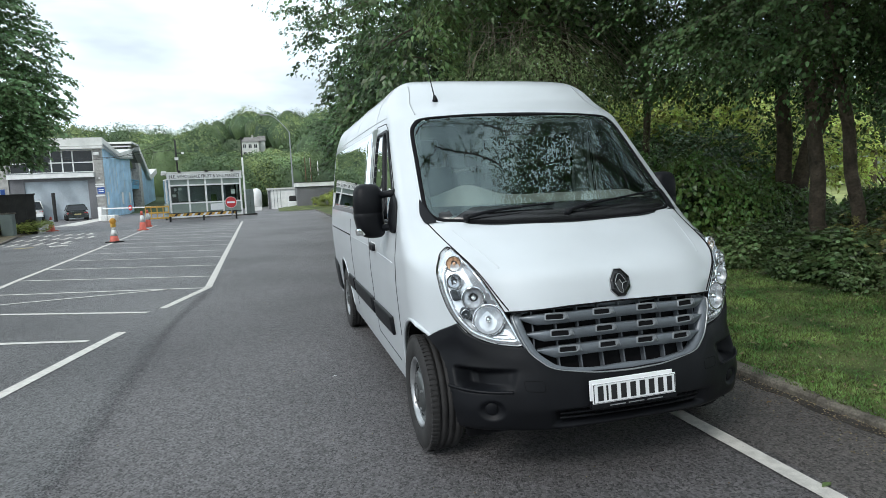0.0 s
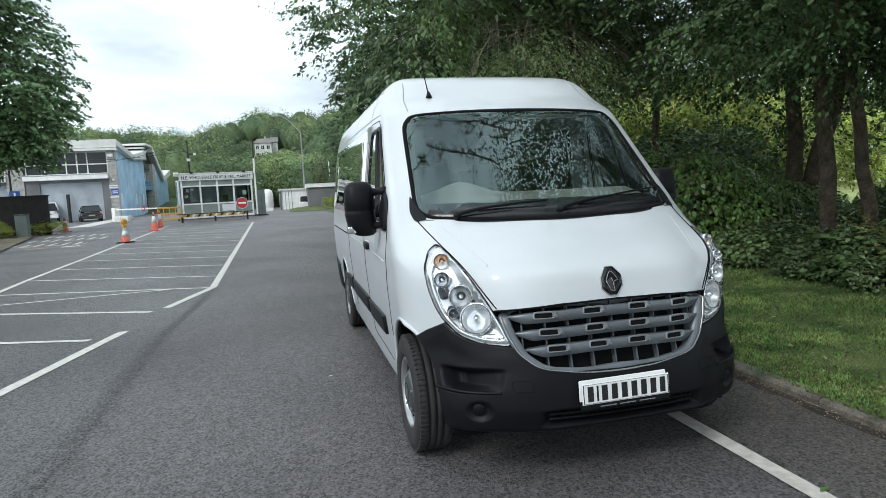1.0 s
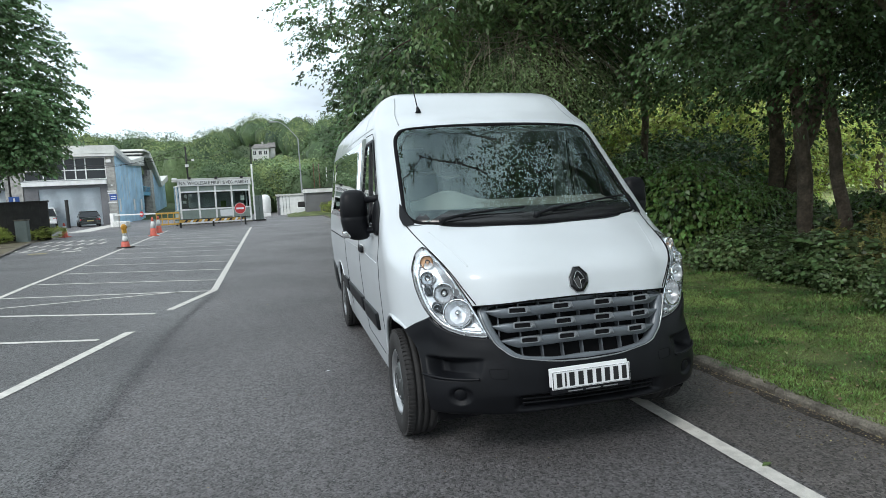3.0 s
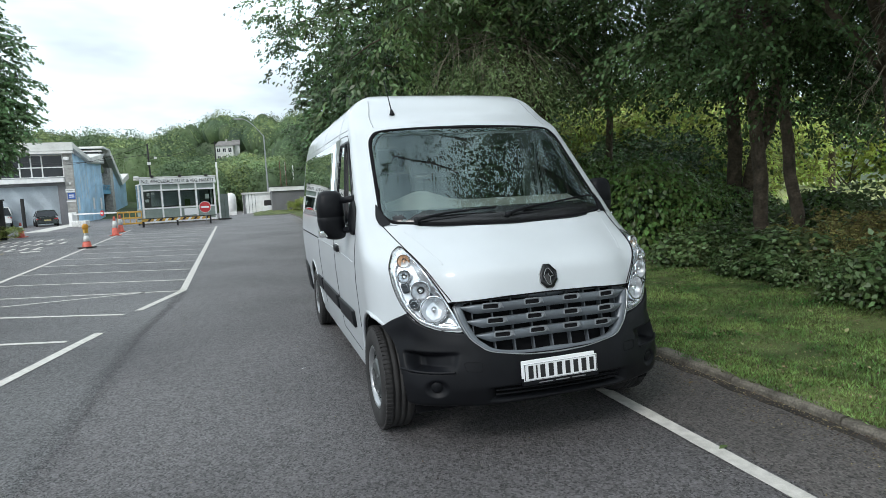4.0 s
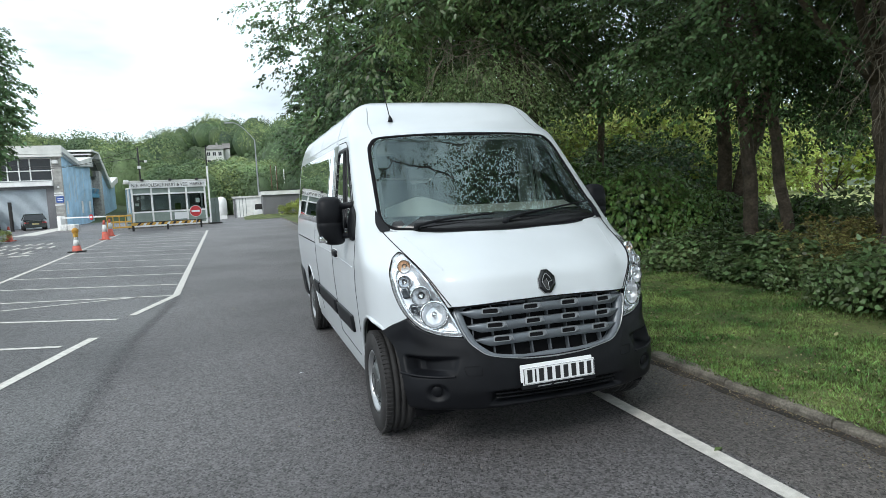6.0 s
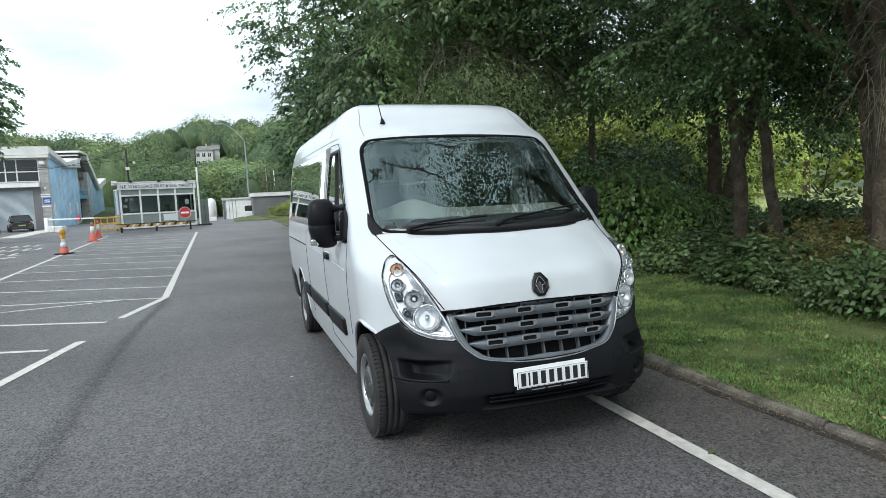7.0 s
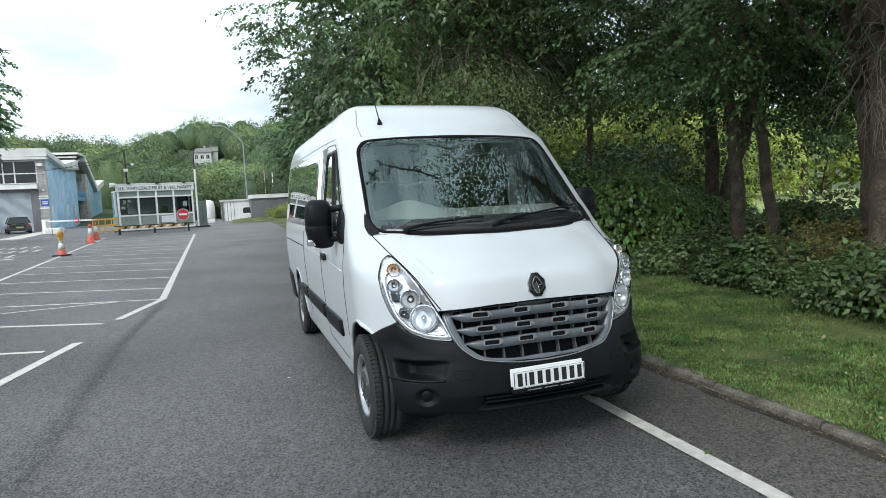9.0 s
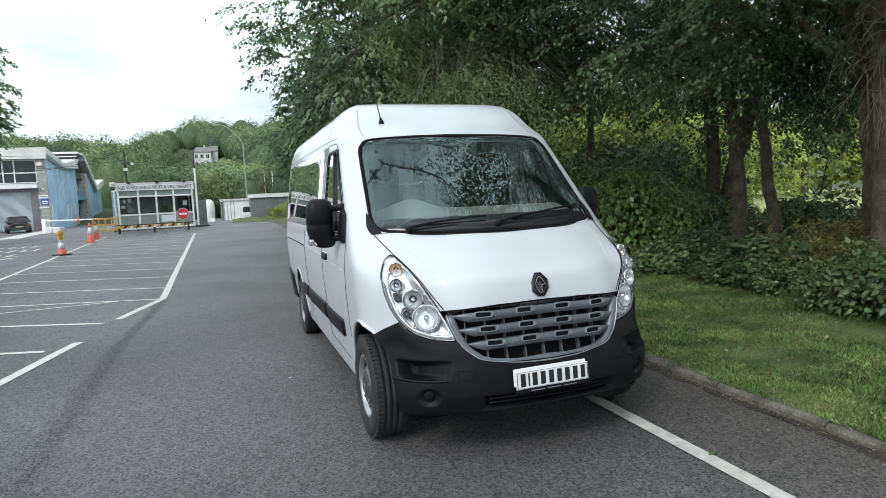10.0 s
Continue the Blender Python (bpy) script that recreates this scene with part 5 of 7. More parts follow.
# big tree across the road
tree("tree", [[(-19, 34, 0, .4), (-18.8, 34, 3, .33), (-18, 34, 8, .2), (-17.5, 34, 13, .06)]],
     [(-16.9, 34, 8.6, 4.6, 5.0, 4.4), (-14.4, 33.5, 6.2, 2.0, 2.4, 2.2), (-17.8, 33, 12, 4.2, 4.5, 3), (-16.2, 33, 5.2, 2.6, 2.6, 1.5)], 1900, 38, .222, M_LEAF_BROAD, 71, "broad green tree before the warehouse", 1.2, .35, 14, gap=.4)


def bush(name, blobs, twigs, per, leaf, material, seed, label, group="hedge shrubs", droop=.2, reach=.35, at=(0, 0, 0), oval=False, gap=.25):
    rng = np.random.default_rng(seed)
    e = thing(name, *at, label, "shrub", group)
    pts, outs = crown_points(blobs, twigs, rng, gap, 1.2, .55)
    b, d = spray(pts, outs, per, reach, droop, rng, .2, 1.0, 1.1)
    b[:, 2] = np.maximum(b[:, 2], .02)
    part("foliage", leaf_mesh("foliage", b, d, leaf, rng, .34, np.repeat(outs, per, 0) * .9 + (0, 0, .6) + rng.normal(size=b.shape) * .3, oval), material, e)
    for i in rng.choice(len(pts), 5, replace=False):
        part("stem", mesh_of("stem", *limb((rng.normal() * .1, rng.normal() * .1, 0), pts[i], .02, .006, rng, 5)), M_BARK, e)
    return e


def ivy_hedge(name, blobs, count, leaf, seed, label, at):
    """A mass of ivy whose leaves lie like shingles on its face, with bare stems inside."""
    rng = np.random.default_rng(seed)
    e = thing(name, *at, label, "shrub", "hedge shrubs")
    pts, outs = crown_points(blobs, count, rng, .55, 1.6, .86)
    pts += outs * np.array([.16 * noise.noise(Vector(q) * 2.2) + .06 * noise.noise(Vector(q) * 6) for q in pts])[:, None]
    pts[:, 2] = np.maximum(pts[:, 2], .03)
    down = outs * .45 + rng.normal(size=pts.shape) * .34
    down[:, 2] -= .75
    part("foliage", leaf_mesh("foliage", pts, down, leaf, rng, .40, outs + (-.1, -.1, .45) + rng.normal(size=pts.shape) * .33, True), M_LEAF_IVY, e)
    # leaves behind the face use a darker green, painting in the hedge's inner shade
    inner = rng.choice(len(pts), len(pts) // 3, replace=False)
    part("inner_leaves", leaf_mesh("inner_leaves", pts[inner] - outs[inner] * .22, down[inner], leaf * 1.3, rng, .4, outs[inner] + rng.normal(size=(len(inner), 3)) * .3), M_LEAF_MID, e, "inner leaves coloured darker to stand for shade")
    for i in rng.choice(len(pts), 5, replace=False):
        part("stem", mesh_of("stem", *limb((rng.normal() * .1, rng.normal() * .1, 0), pts[i], .02, .006, rng, 5)), M_BARK, e)
    return e


ivy = ivy_hedge("ivy_shrub", [(0, 0, .85, 1.0, 1.15, 1.0), (.1, .5, 1.1, .8, .7, .75)], 4400, .108, 81, "dense ivy-leaved shrub at the edge of the verge", (6.25, 7.7, .1))
ivy_far = bush("ivy_shrub", [(0, 0, .7, .9, 1.0, .75)], 480, 9, .125, M_LEAF_IVY, 85, "dense ivy-leaved shrub further along the verge", at=(6.2, 15.5, .1))
low = bush("ivy_shrub", [(0, 0, .38, .85, .9, .42)], 520, 9, .115, M_LEAF_LOW, 82, "low spreading green undergrowth under the trees", at=(5.9, 3.6, .1), reach=.42)
low.scale = (1, 1, .7)
broad = bush("broad_leaved_weed", [(0, 0, .34, .7, .75, .36)], 380, 6, .085, M_LEAF_LOW, 86, "broad-leaved weeds at the edge of the grass", at=(5.0, 1.2, .1), reach=.3, oval=True)
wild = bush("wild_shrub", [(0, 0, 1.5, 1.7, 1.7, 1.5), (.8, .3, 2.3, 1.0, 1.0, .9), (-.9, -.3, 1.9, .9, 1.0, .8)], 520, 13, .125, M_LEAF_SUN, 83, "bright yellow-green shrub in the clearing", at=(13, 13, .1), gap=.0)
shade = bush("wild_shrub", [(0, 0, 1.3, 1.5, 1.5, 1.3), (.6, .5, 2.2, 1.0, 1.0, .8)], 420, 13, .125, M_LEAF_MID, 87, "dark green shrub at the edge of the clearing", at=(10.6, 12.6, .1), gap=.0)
rng0 = np.random.default_rng(5)
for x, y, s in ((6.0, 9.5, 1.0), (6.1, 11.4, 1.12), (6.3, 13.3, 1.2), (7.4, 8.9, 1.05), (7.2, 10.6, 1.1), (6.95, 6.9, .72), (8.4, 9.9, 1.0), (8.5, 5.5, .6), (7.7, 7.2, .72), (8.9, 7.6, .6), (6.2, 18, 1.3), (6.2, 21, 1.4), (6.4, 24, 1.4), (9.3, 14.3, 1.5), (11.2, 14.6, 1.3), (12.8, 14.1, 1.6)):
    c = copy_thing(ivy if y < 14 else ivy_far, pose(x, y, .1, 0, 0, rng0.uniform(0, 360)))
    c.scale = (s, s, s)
for x, y, s in ((5.75, 5.7, .8), (6.6, 6.0, .85), (5.7, 4.5, .6), (7.6, 5.2, .7), (7.4, 3.9, 1.0), (5.9, 1.9, .75), (7.6, 2.6, 1.0), (8, 4, .9), (7.3, 1.0, 1.2), (6.2, .1, 1.1), (8.4, 6.4, .8), (5.35, 4.0, .5), (5.2, 2.9, .45)):
    c = copy_thing(low, pose(x, y, .1, 0, 0, rng0.uniform(0, 360)))
    c.scale = (s, s, s * .85)
for x, y, s in ((5.1, .5, 1.0), (5.8, .9, 1.15), (4.85, 1.75, .7), (6.4, 1.4, 1.1), (5.6, -.3, 1.1), (7.6, 3.5, 1.2), (7.3, 5.6, 1.1), (8.7, 5.0, 1.5), (8.3, 4.2, 1.2)):
    c = copy_thing(broad, pose(x, y, .1, 0, 0, rng0.uniform(0, 360)))
    c.scale = (s, s, s)
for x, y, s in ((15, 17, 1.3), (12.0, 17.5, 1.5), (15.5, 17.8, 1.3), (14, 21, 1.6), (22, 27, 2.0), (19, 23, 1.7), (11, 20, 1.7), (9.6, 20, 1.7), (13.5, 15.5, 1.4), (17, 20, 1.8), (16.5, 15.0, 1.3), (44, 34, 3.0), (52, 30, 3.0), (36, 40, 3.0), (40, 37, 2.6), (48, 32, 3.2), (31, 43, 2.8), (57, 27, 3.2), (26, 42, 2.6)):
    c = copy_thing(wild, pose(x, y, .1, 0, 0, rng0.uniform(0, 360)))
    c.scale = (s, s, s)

for x, y, s in ((14.3, 14.6, 1.0), (9.6, 14.8, 1.0), (16.8, 18.2, 1.3), (11.4, 17.0, 1.2)):
    c = copy_thing(shade, pose(x, y, .1, 0, 0, rng0.uniform(0, 360)))
    c.scale = (s, s, s)


def bracken_clump(at):
    """Arching withered stalks with small leaflets along both sides."""
    rng = np.random.default_rng(84)
    e = thing("bracken", *at, "dry brown bracken among the undergrowth", "shrub", "bracken")
    wood, base, tips = [], [], []
    for _ in range(70):
        a = rng.normal(size=3) * (.30, .30, 0)
        d = rng.normal(size=3) * (.32, .32, 0)
        h = rng.uniform(.45, .95)
        t = np.linspace(0, 1, 9)[:, None]
        p = a + d * t ** 1.5 + (0, 0, h) * np.sin(t * 1.9) / math.sin(1.57)
        wood.append(tube(p, np.linspace(.0045, .0015, 9), 4))
        way = unit(np.gradient(p, axis=0))
        for q in range(34):
            f = rng.uniform(2, 7.99)
            k = int(f)
            base.append(p[k] + (p[k + 1 if k < 8 else k] - p[k]) * (f - k))
            tips.append(unit(np.cross(way[k], (0, 0, 1.0)))[0:3] * rng.choice((-1, 1)) + way[k] * .5 + rng.normal(size=3) * .3)
    part("stalk_tangle", mesh_of("stalk_tangle", *join(wood)), M_LEAF_BRACKEN, e)
    part("frond_growth", leaf_mesh("frond_growth", np.array(base), np.array(tips), .055, rng, .22), M_LEAF_BRACKEN, e, "withered fronds")
    return e


bracken = bracken_clump((6.25, 3.3, .1))
for x, y, s in ((6.6, 2.9, .9), (5.75, 2.6, .75), (7.0, 3.3, .9), (6.2, 2.3, .8), (7.2, 2.7, 1.0)):
    c = copy_thing(bracken, pose(x, y, .1, 0, 0, rng0.uniform(0, 360)))
    c.scale = (s, s, s)


def hanging_twigs(name, starts, ends, count, sag, radius, seed, label):
    """Thin bare shoots that arch from the limbs and trail down."""
    rng = np.random.default_rng(seed)
    e = thing(name, *starts[0], label, "twigs", "trailing twigs")
    at = np.asarray(starts[0], float)
    wood = []
    for i in range(count):
        k = rng.uniform()
        a = np.asarray(starts[0]) + (np.asarray(starts[1]) - starts[0]) * k + rng.normal(size=3) * .15
        b = np.asarray(ends[0]) + (np.asarray(ends[1]) - ends[0]) * np.clip(k + rng.normal() * .25, 0, 1) + rng.normal(size=3) * (.3, .3, .22)
        t = np.linspace(0, 1, 12)[:, None]
        p = a + (b - a) * t
        p[:, 2] += (sag * rng.uniform(.5, 1.4) * np.sin(t * np.pi) ** 1.0)[:, 0]
        p += np.cumsum(rng.normal(size=p.shape) * .018, 0)
        wood.append(tube(p - at, np.linspace(radius, radius * .35, 12), 5))
        for q in range(3):
            j = rng.integers(4, 11)
            d = unit(p[j] - p[j - 1] + rng.normal(size=3) * .05) * rng.uniform(.15, .5)
            u = np.linspace(0, 1, 6)[:, None]
            w = p[j] + d * u + np.array((0, 0, -.16)) * u ** 2 * rng.uniform(.2, 1.5)
            wood.append(tube(w - at, np.linspace(radius * .6, radius * .25, 6), 4))
    part("shoot", mesh_of("shoot", *join(wood)), M_TWIG, e)
    return e


hanging_twigs("twigs", ((2.0, 7.4, 4.15), (3.6, 7.6, 4.4)), ((1.7, 7.0, 3.3), (5.2, 7.3, 3.1)), 46, .42, .008, 61, "pale trailing shoots hanging over the van roof")
hanging_twigs("twigs", ((5.75, 2.0, 4.4), (5.75, 1.95, 2.3)), ((5.15, 1.8, 3.7), (5.45, 1.9, 1.9)), 42, .16, .0045, 62, "dead bare twigs around the stout trunk")


# far wooded hill
def hill_z(x, y):
    d = np.hypot(x, y)
    base = np.interp(d, (0, 75, 130, 200, 280, 420, 700), (-.2, -.2, 5.0, 16.5, 27, 44, 48))
    ang = np.degrees(np.arctan2(x, y))
    dip = np.exp(-((ang + 2.3) / 2.6) ** 2) * np.interp(d, (95, 125, 232, 262), (0, 1, 1, 0))
    return base * (1 - .52 * dip) * np.interp(ang, (-180, -80, -40, -14, -8, -2, 3, 14, 60, 180), (.25, .45, .72, .74, .64, 1.0, 1.0, .85, .35, .25)) - .1


def hill():
    a = np.radians(np.linspace(-100, 60, 70))
    r = np.array([78, 90, 110, 130, 155, 180, 210, 245, 290, 350, 420, 560])
    v, f = [], []
    for rr in r:
        for t in a:
            x, y = rr * math.sin(t), rr * math.cos(t)
            v.append((x, y, float(hill_z(x, y))))
    n = len(a)
    f = [(i * n + j, i * n + j + 1, (i + 1) * n + j + 1, (i + 1) * n + j) for i in range(len(r) - 1) for j in range(n - 1)]
    me = mesh_of("hill", v, f)
    me.materials.append(M_SCRUB)
    tagged(new("hill", me), "green hillside rising behind the market", "hill", kind="structure")
    rng = np.random.default_rng(3)
    groups = {"pale": [], "mid": [], "deep": []}
    cores = []
    rings = [(math.sin(b) * math.cos(c), math.sin(b) * math.sin(c), math.cos(b)) for b in np.linspace(.02, 2.4, 6) for c in np.linspace(0, 2 * np.pi, 10, endpoint=False)]
    ball = np.array(rings)
    skin = [(i * 10 + j, i * 10 + (j + 1) % 10, i * 10 + 10 + (j + 1) % 10, i * 10 + 10 + j) for i in range(5) for j in range(10)]
    for i in range(1250):
        t = math.radians(rng.uniform(-60, 24))
        rr = 84 + 330 * rng.uniform() ** 1.25
        if i > 1090:
            t, rr = math.radians(rng.uniform(-10.8, 10)), rng.uniform(76, 104)
        x, y = rr * math.sin(t), rr * math.cos(t)
        deg = math.degrees(t)
        if (rr < 140 and deg < -10.8) or (deg < -7.5 and x < -12.0 and y < 106) or (deg < -6.9 and rr < 86):
            continue
        if 222 < rr < 240 and -3.5 < deg < -.4:
            continue
        h = rng.uniform(8, 15.5) * (1.12 if rr > 240 else 1 if rr > 105 else .68)
        ground = float(hill_z(x, y))
        reach = math.degrees(7.5 / rr)
        if rr < 220 and -3.4 - reach < deg < -.9 + reach:
            h = min(h, max(2.5, 1.6 + .0755 * rr - ground))
        w = h * rng.uniform(.48, .66)
        seen = -25 < deg < 7
        k = int(np.clip(30000 / rr, 90, 320) * ((5.5 if rr < 108 else 4.3 if rr < 270 else 2.4) if seen else .4))
        # a crown of several rounded heads
        heads = unit(rng.normal(size=(7, 3))) * (.40, .40, .36)
        heads[:, 2] = np.abs(heads[:, 2])
        pick = rng.integers(0, 7, k)
        d = unit(rng.normal(size=(k, 3)))
        d[:, 2] = np.abs(d[:, 2]) - .12
        q = heads[pick] + d * rng.uniform(.46, .56, (k, 1))
        p = np.array((x, y, ground + h * .20)) + q * (w, w, h * .80)
        # dark core in each crown paints shade into the gaps between leaves
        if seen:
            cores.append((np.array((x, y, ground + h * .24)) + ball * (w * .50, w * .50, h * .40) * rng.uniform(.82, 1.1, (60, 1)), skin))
        tip = np.cross(d, rng.normal(size=(k, 3)))
        tip[:, 2] -= .4
        key = ("pale", "mid", "deep")[rng.integers(3)]
        groups[key].append((p, tip, np.full(k, (.40 + rr * .0035) * ((.38 if rr < 108 else .45) if seen else 1.1)), d + rng.normal(size=(k, 3)) * .22))
    me = mesh_of("hill_shade_cores", *join(cores))
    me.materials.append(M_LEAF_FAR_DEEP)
    tagged(new("hill_shade_cores", me), "solid dark cores filling the hillside crowns, coloured as inner shade", "woods", kind="stuff")
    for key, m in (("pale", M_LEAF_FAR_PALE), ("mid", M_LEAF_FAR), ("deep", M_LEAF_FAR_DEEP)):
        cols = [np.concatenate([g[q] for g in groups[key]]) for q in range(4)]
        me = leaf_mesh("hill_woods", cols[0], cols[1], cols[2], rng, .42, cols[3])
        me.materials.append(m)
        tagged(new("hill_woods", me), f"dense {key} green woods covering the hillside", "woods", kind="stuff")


hill()


sheet("hedge_soil", 5.15, 9.5, -4, 12, VERGE_Z - .004, M_BED, "bare brown soil under the hedge", "ground", 14, 40, verge_height)


# grass blades near the kerb
def grass():
    rng = np.random.default_rng(9)
    n = 200000
    x = 1.748 + 4.3 * rng.uniform(0, 1, n) ** 1.25
    y = np.where(rng.uniform(size=n) < .8, rng.uniform(-2.2, 5.5, n) - np.abs(rng.normal(size=n)) * .7 * (rng.uniform(size=n) < .3), rng.uniform(5.5, 13, n))
    z = np.array([VERGE_Z - .015 + verge_height(a, b) for a, b in zip(x, y)])
    base = np.stack([x, y, z - .005], -1)
    d = rng.normal(size=(n, 3)) * .8
    d[:, 2] = 1
    tall = np.array([.044 + .03 * (noise.noise((a * 1.3, b * 1.3, 2)) + .5 * noise.noise((a * 6, b * 6, 5))) for a, b in zip(x, y)])
    me = leaf_mesh("grass", base, d, np.clip(tall * .9, .022, .07), rng, .095)
    me.materials.append(M_GRASS)
    tagged(new("grass", me), "short green grass blades on the verge", "grass", kind="stuff")


grass()


def seam():
    """Small dark pits and crumbs along the joint of the two asphalt surfaces."""
    rng = np.random.default_rng(46)
    n = 9000
    y = rng.uniform(-5, 8.4, n)
    x = np.interp(y, (-3, 1.5, 5, 8.4), (-3.08, -3.08, -3.11, -2.90)) + rng.normal(size=n) * np.interp(y, (0, 8), (.085, .045))
    d = rng.normal(size=(n, 3)) * (1, 1, .02)
    me = leaf_mesh("seam_crumbs", np.stack([x, y, np.full(n, .0045)], -1), d, rng.uniform(.006, .018, n), rng, .38, np.array((0, 0, 1.0)))
    me.materials.append(M_PIT)
    tagged(new("seam_crumbs", me), "dark crumbling pits along the joint in the asphalt", "road seam", kind="stuff")


seam()


def litter():
    """Fallen leaves on the verge, in the gutter and on the asphalt."""
    rng = np.random.default_rng(44)
    n = 9600
    x = np.concatenate([1.69 - .42 * rng.uniform(size=5200) ** 2.4, 1.82 + 4 * rng.uniform(size=3800) ** 1.3, rng.uniform(-3, 1.5, 600)])
    y = rng.uniform(-2.5, 9, n)
    z = np.where(x < 1.70, .007, np.array([VERGE_Z + .018 + verge_height(a, b) for a, b in zip(x, y)]))
    d = rng.normal(size=(n, 3))
    d[:, 2] = np.abs(d[:, 2]) * .25
    me = leaf_mesh("fallen_leaves", np.stack([x, y, z], -1), d, np.where(x < 1.70, .014, .026), rng, .3, np.array((0, 0, 1.0)) + rng.normal(size=(n, 3)) * .3)
    me.materials.append(M_LITTER)
    tagged(new("fallen_leaves", me), "scattered brown fallen leaves along the kerb", "leaf litter", kind="stuff")
    n = 130
    x, y = 1.9 + 3.4 * rng.uniform(size=n), rng.uniform(-2, 5.5, n)
    z = np.array([VERGE_Z + .035 + verge_height(a, b) for a, b in zip(x, y)])
    d = rng.normal(size=(n, 3)) * (1, 1, .2)
    me = leaf_mesh("fallen_leaves", np.stack([x, y, z], -1), d, .065, rng, .24, np.array((0, 0, 1.0)) + rng.normal(size=(n, 3)) * .3, True)
    me.materials.append(M_LEAF_FALLEN)
    tagged(new("fallen_leaves", me), "curled greenish brown leaves lying on the grass", "leaf litter", kind="stuff")
    for x, y, z, s, m in ((.83, -.43, .012, .085, M_LEAF_LIGHT), (1.45, .60, .008, .06, M_LEAF_DRY), (-1.34, 2.45, .006, .05, M_PLATE), (2.0, -.35, .10, .07, M_LEAF_LIGHT)):
        v = [(0, 0, 0), (.45 * s, .22 * s, .10 * s), (s, .02 * s, .03 * s), (.5 * s, -.22 * s, .08 * s)]
        me = mesh_of("fallen_leaf", v, [(0, 1, 2, 3)], False)
        me.materials.append(m)
        ob = new("fallen_leaf", me)
        ob.matrix_basis = pose(x - s / 2, y, z, 0, 0, 12)
        tagged(ob, "single fallen leaf lying on the ground", "leaf", "fallen leaves")


litter()


def grit():
    """Loose pale chippings on the road beside the kerb."""
    rng = np.random.default_rng(47)
    n = 1500
    x = np.concatenate([1.6 - 2.2 * rng.uniform(size=1100) ** 1.3, rng.uniform(-3, 1.5, 400)])
    y = rng.uniform(-3, 6, n)
    d = rng.normal(size=(n, 3)) * (1, 1, .3)
    me = leaf_mesh("loose_grit", np.stack([x, y, np.full(n, .005)], -1), d, rng.uniform(.005, .013, n), rng, .42, np.array((0, 0, 1.0)) + rng.normal(size=(n, 3)) * .3)
    me.materials.append(M_GRIT)
    tagged(new("loose_grit", me), "loose pale chippings scattered on the asphalt", "grit", kind="stuff")


grit()


# ---- kerb, gutter dirt and road markings ----
kerb = thing("kerb", KERB_X, 0, 0, "weathered concrete kerb with grass creeping over it", "kerb", kind="structure")
kerb_me = bpy.data.meshes.new("kerb_stone")
bm = bmesh.new()
prof = [(0, -.12), (.004, .030), (.016, .048), (.034, .055), (.11, .058), (.11, -.12)]
for k in (0, 1):
    for a, z in prof:
        bm.verts.new((a, .905 * k, z))
bm.verts.ensure_lookup_table()
np_ = len(prof)
for i in range(np_):
    bm.faces.new((bm.verts[i], bm.verts[(i + 1) % np_], bm.verts[np_ + (i + 1) % np_], bm.verts[np_ + i]))
bm.faces.new([bm.verts[i] for i in range(np_)][::-1])
bm.faces.new([bm.verts[np_ + i] for i in range(np_)])
bmesh.ops.recalc_face_normals(bm, faces=bm.faces)
bm.to_mesh(kerb_me)
bm.free()
kerb_me.materials.append(M_KERB)
rng1 = np.random.default_rng(21)
for k in range(-8, 70):
    st = new("kerb_stone", kerb_me)
    st.parent = kerb
    st.matrix_basis = pose(rng1.normal() * .006, .48 + .915 * k, rng1.normal() * .005, rng1.normal() * .25, rng1.normal() * .8, rng1.normal() * .25)


def strip(name, a, b, width, material=None, z=.008, label="worn white painted line on the asphalt", group="parking bay lines", ragged=.004, seed=0):
    rng = np.random.default_rng(seed + int(abs(a[0] * 100 + a[1] * 37)))
    a, b = Vector((*a, 0)), Vector((*b, 0))
    d = (b - a).normalized()
    s = Vector((-d.y, d.x, 0)) * width / 2
    n = max(1, int((b - a).length / .15))
    v = []
    for i in range(n + 1):
        p = a.lerp(b, i / n)
        e, g = 1 + rng.normal() * ragged / width, 1 + rng.normal() * ragged / width
        v += [(p.x + s.x * e, p.y + s.y * e, z), (p.x - s.x * g, p.y - s.y * g, z)]
    f = [(2 * i, 2 * i + 1, 2 * i + 3, 2 * i + 2) for i in range(n)]
    me = mesh_of(name, v, f, False)
    me.materials.append(material or M_LINE)
    return tagged(new(name, me), label, "road marking", group, "structure")


def ragged_sheet(name, left, right, z, material, label, cat, seed, amp=.05, step=.25):
    """A long surface between two edges x(y), with uneven borders."""
    y0, y1 = left[0][1], left[-1][1]
    n = int((y1 - y0) / step)
    v = []
    for i in range(n + 1):
        y = y0 + (y1 - y0) * i / n
        for edge, ph in ((left, 0), (right, 9)):
            x = float(np.interp(y, [p[1] for p in edge], [p[0] for p in edge]))
            v.append((x + amp * (noise.noise((y * .9, ph, seed)) + .6 * noise.noise((y * 4, ph, seed))), y, z))
    f = [(2 * i, 2 * i + 1, 2 * i + 3, 2 * i + 2) for i in range(n)]
    me = mesh_of(name, v, f, False)
    me.materials.append(material)
    return tagged(new(name, me), label, cat, kind="structure")


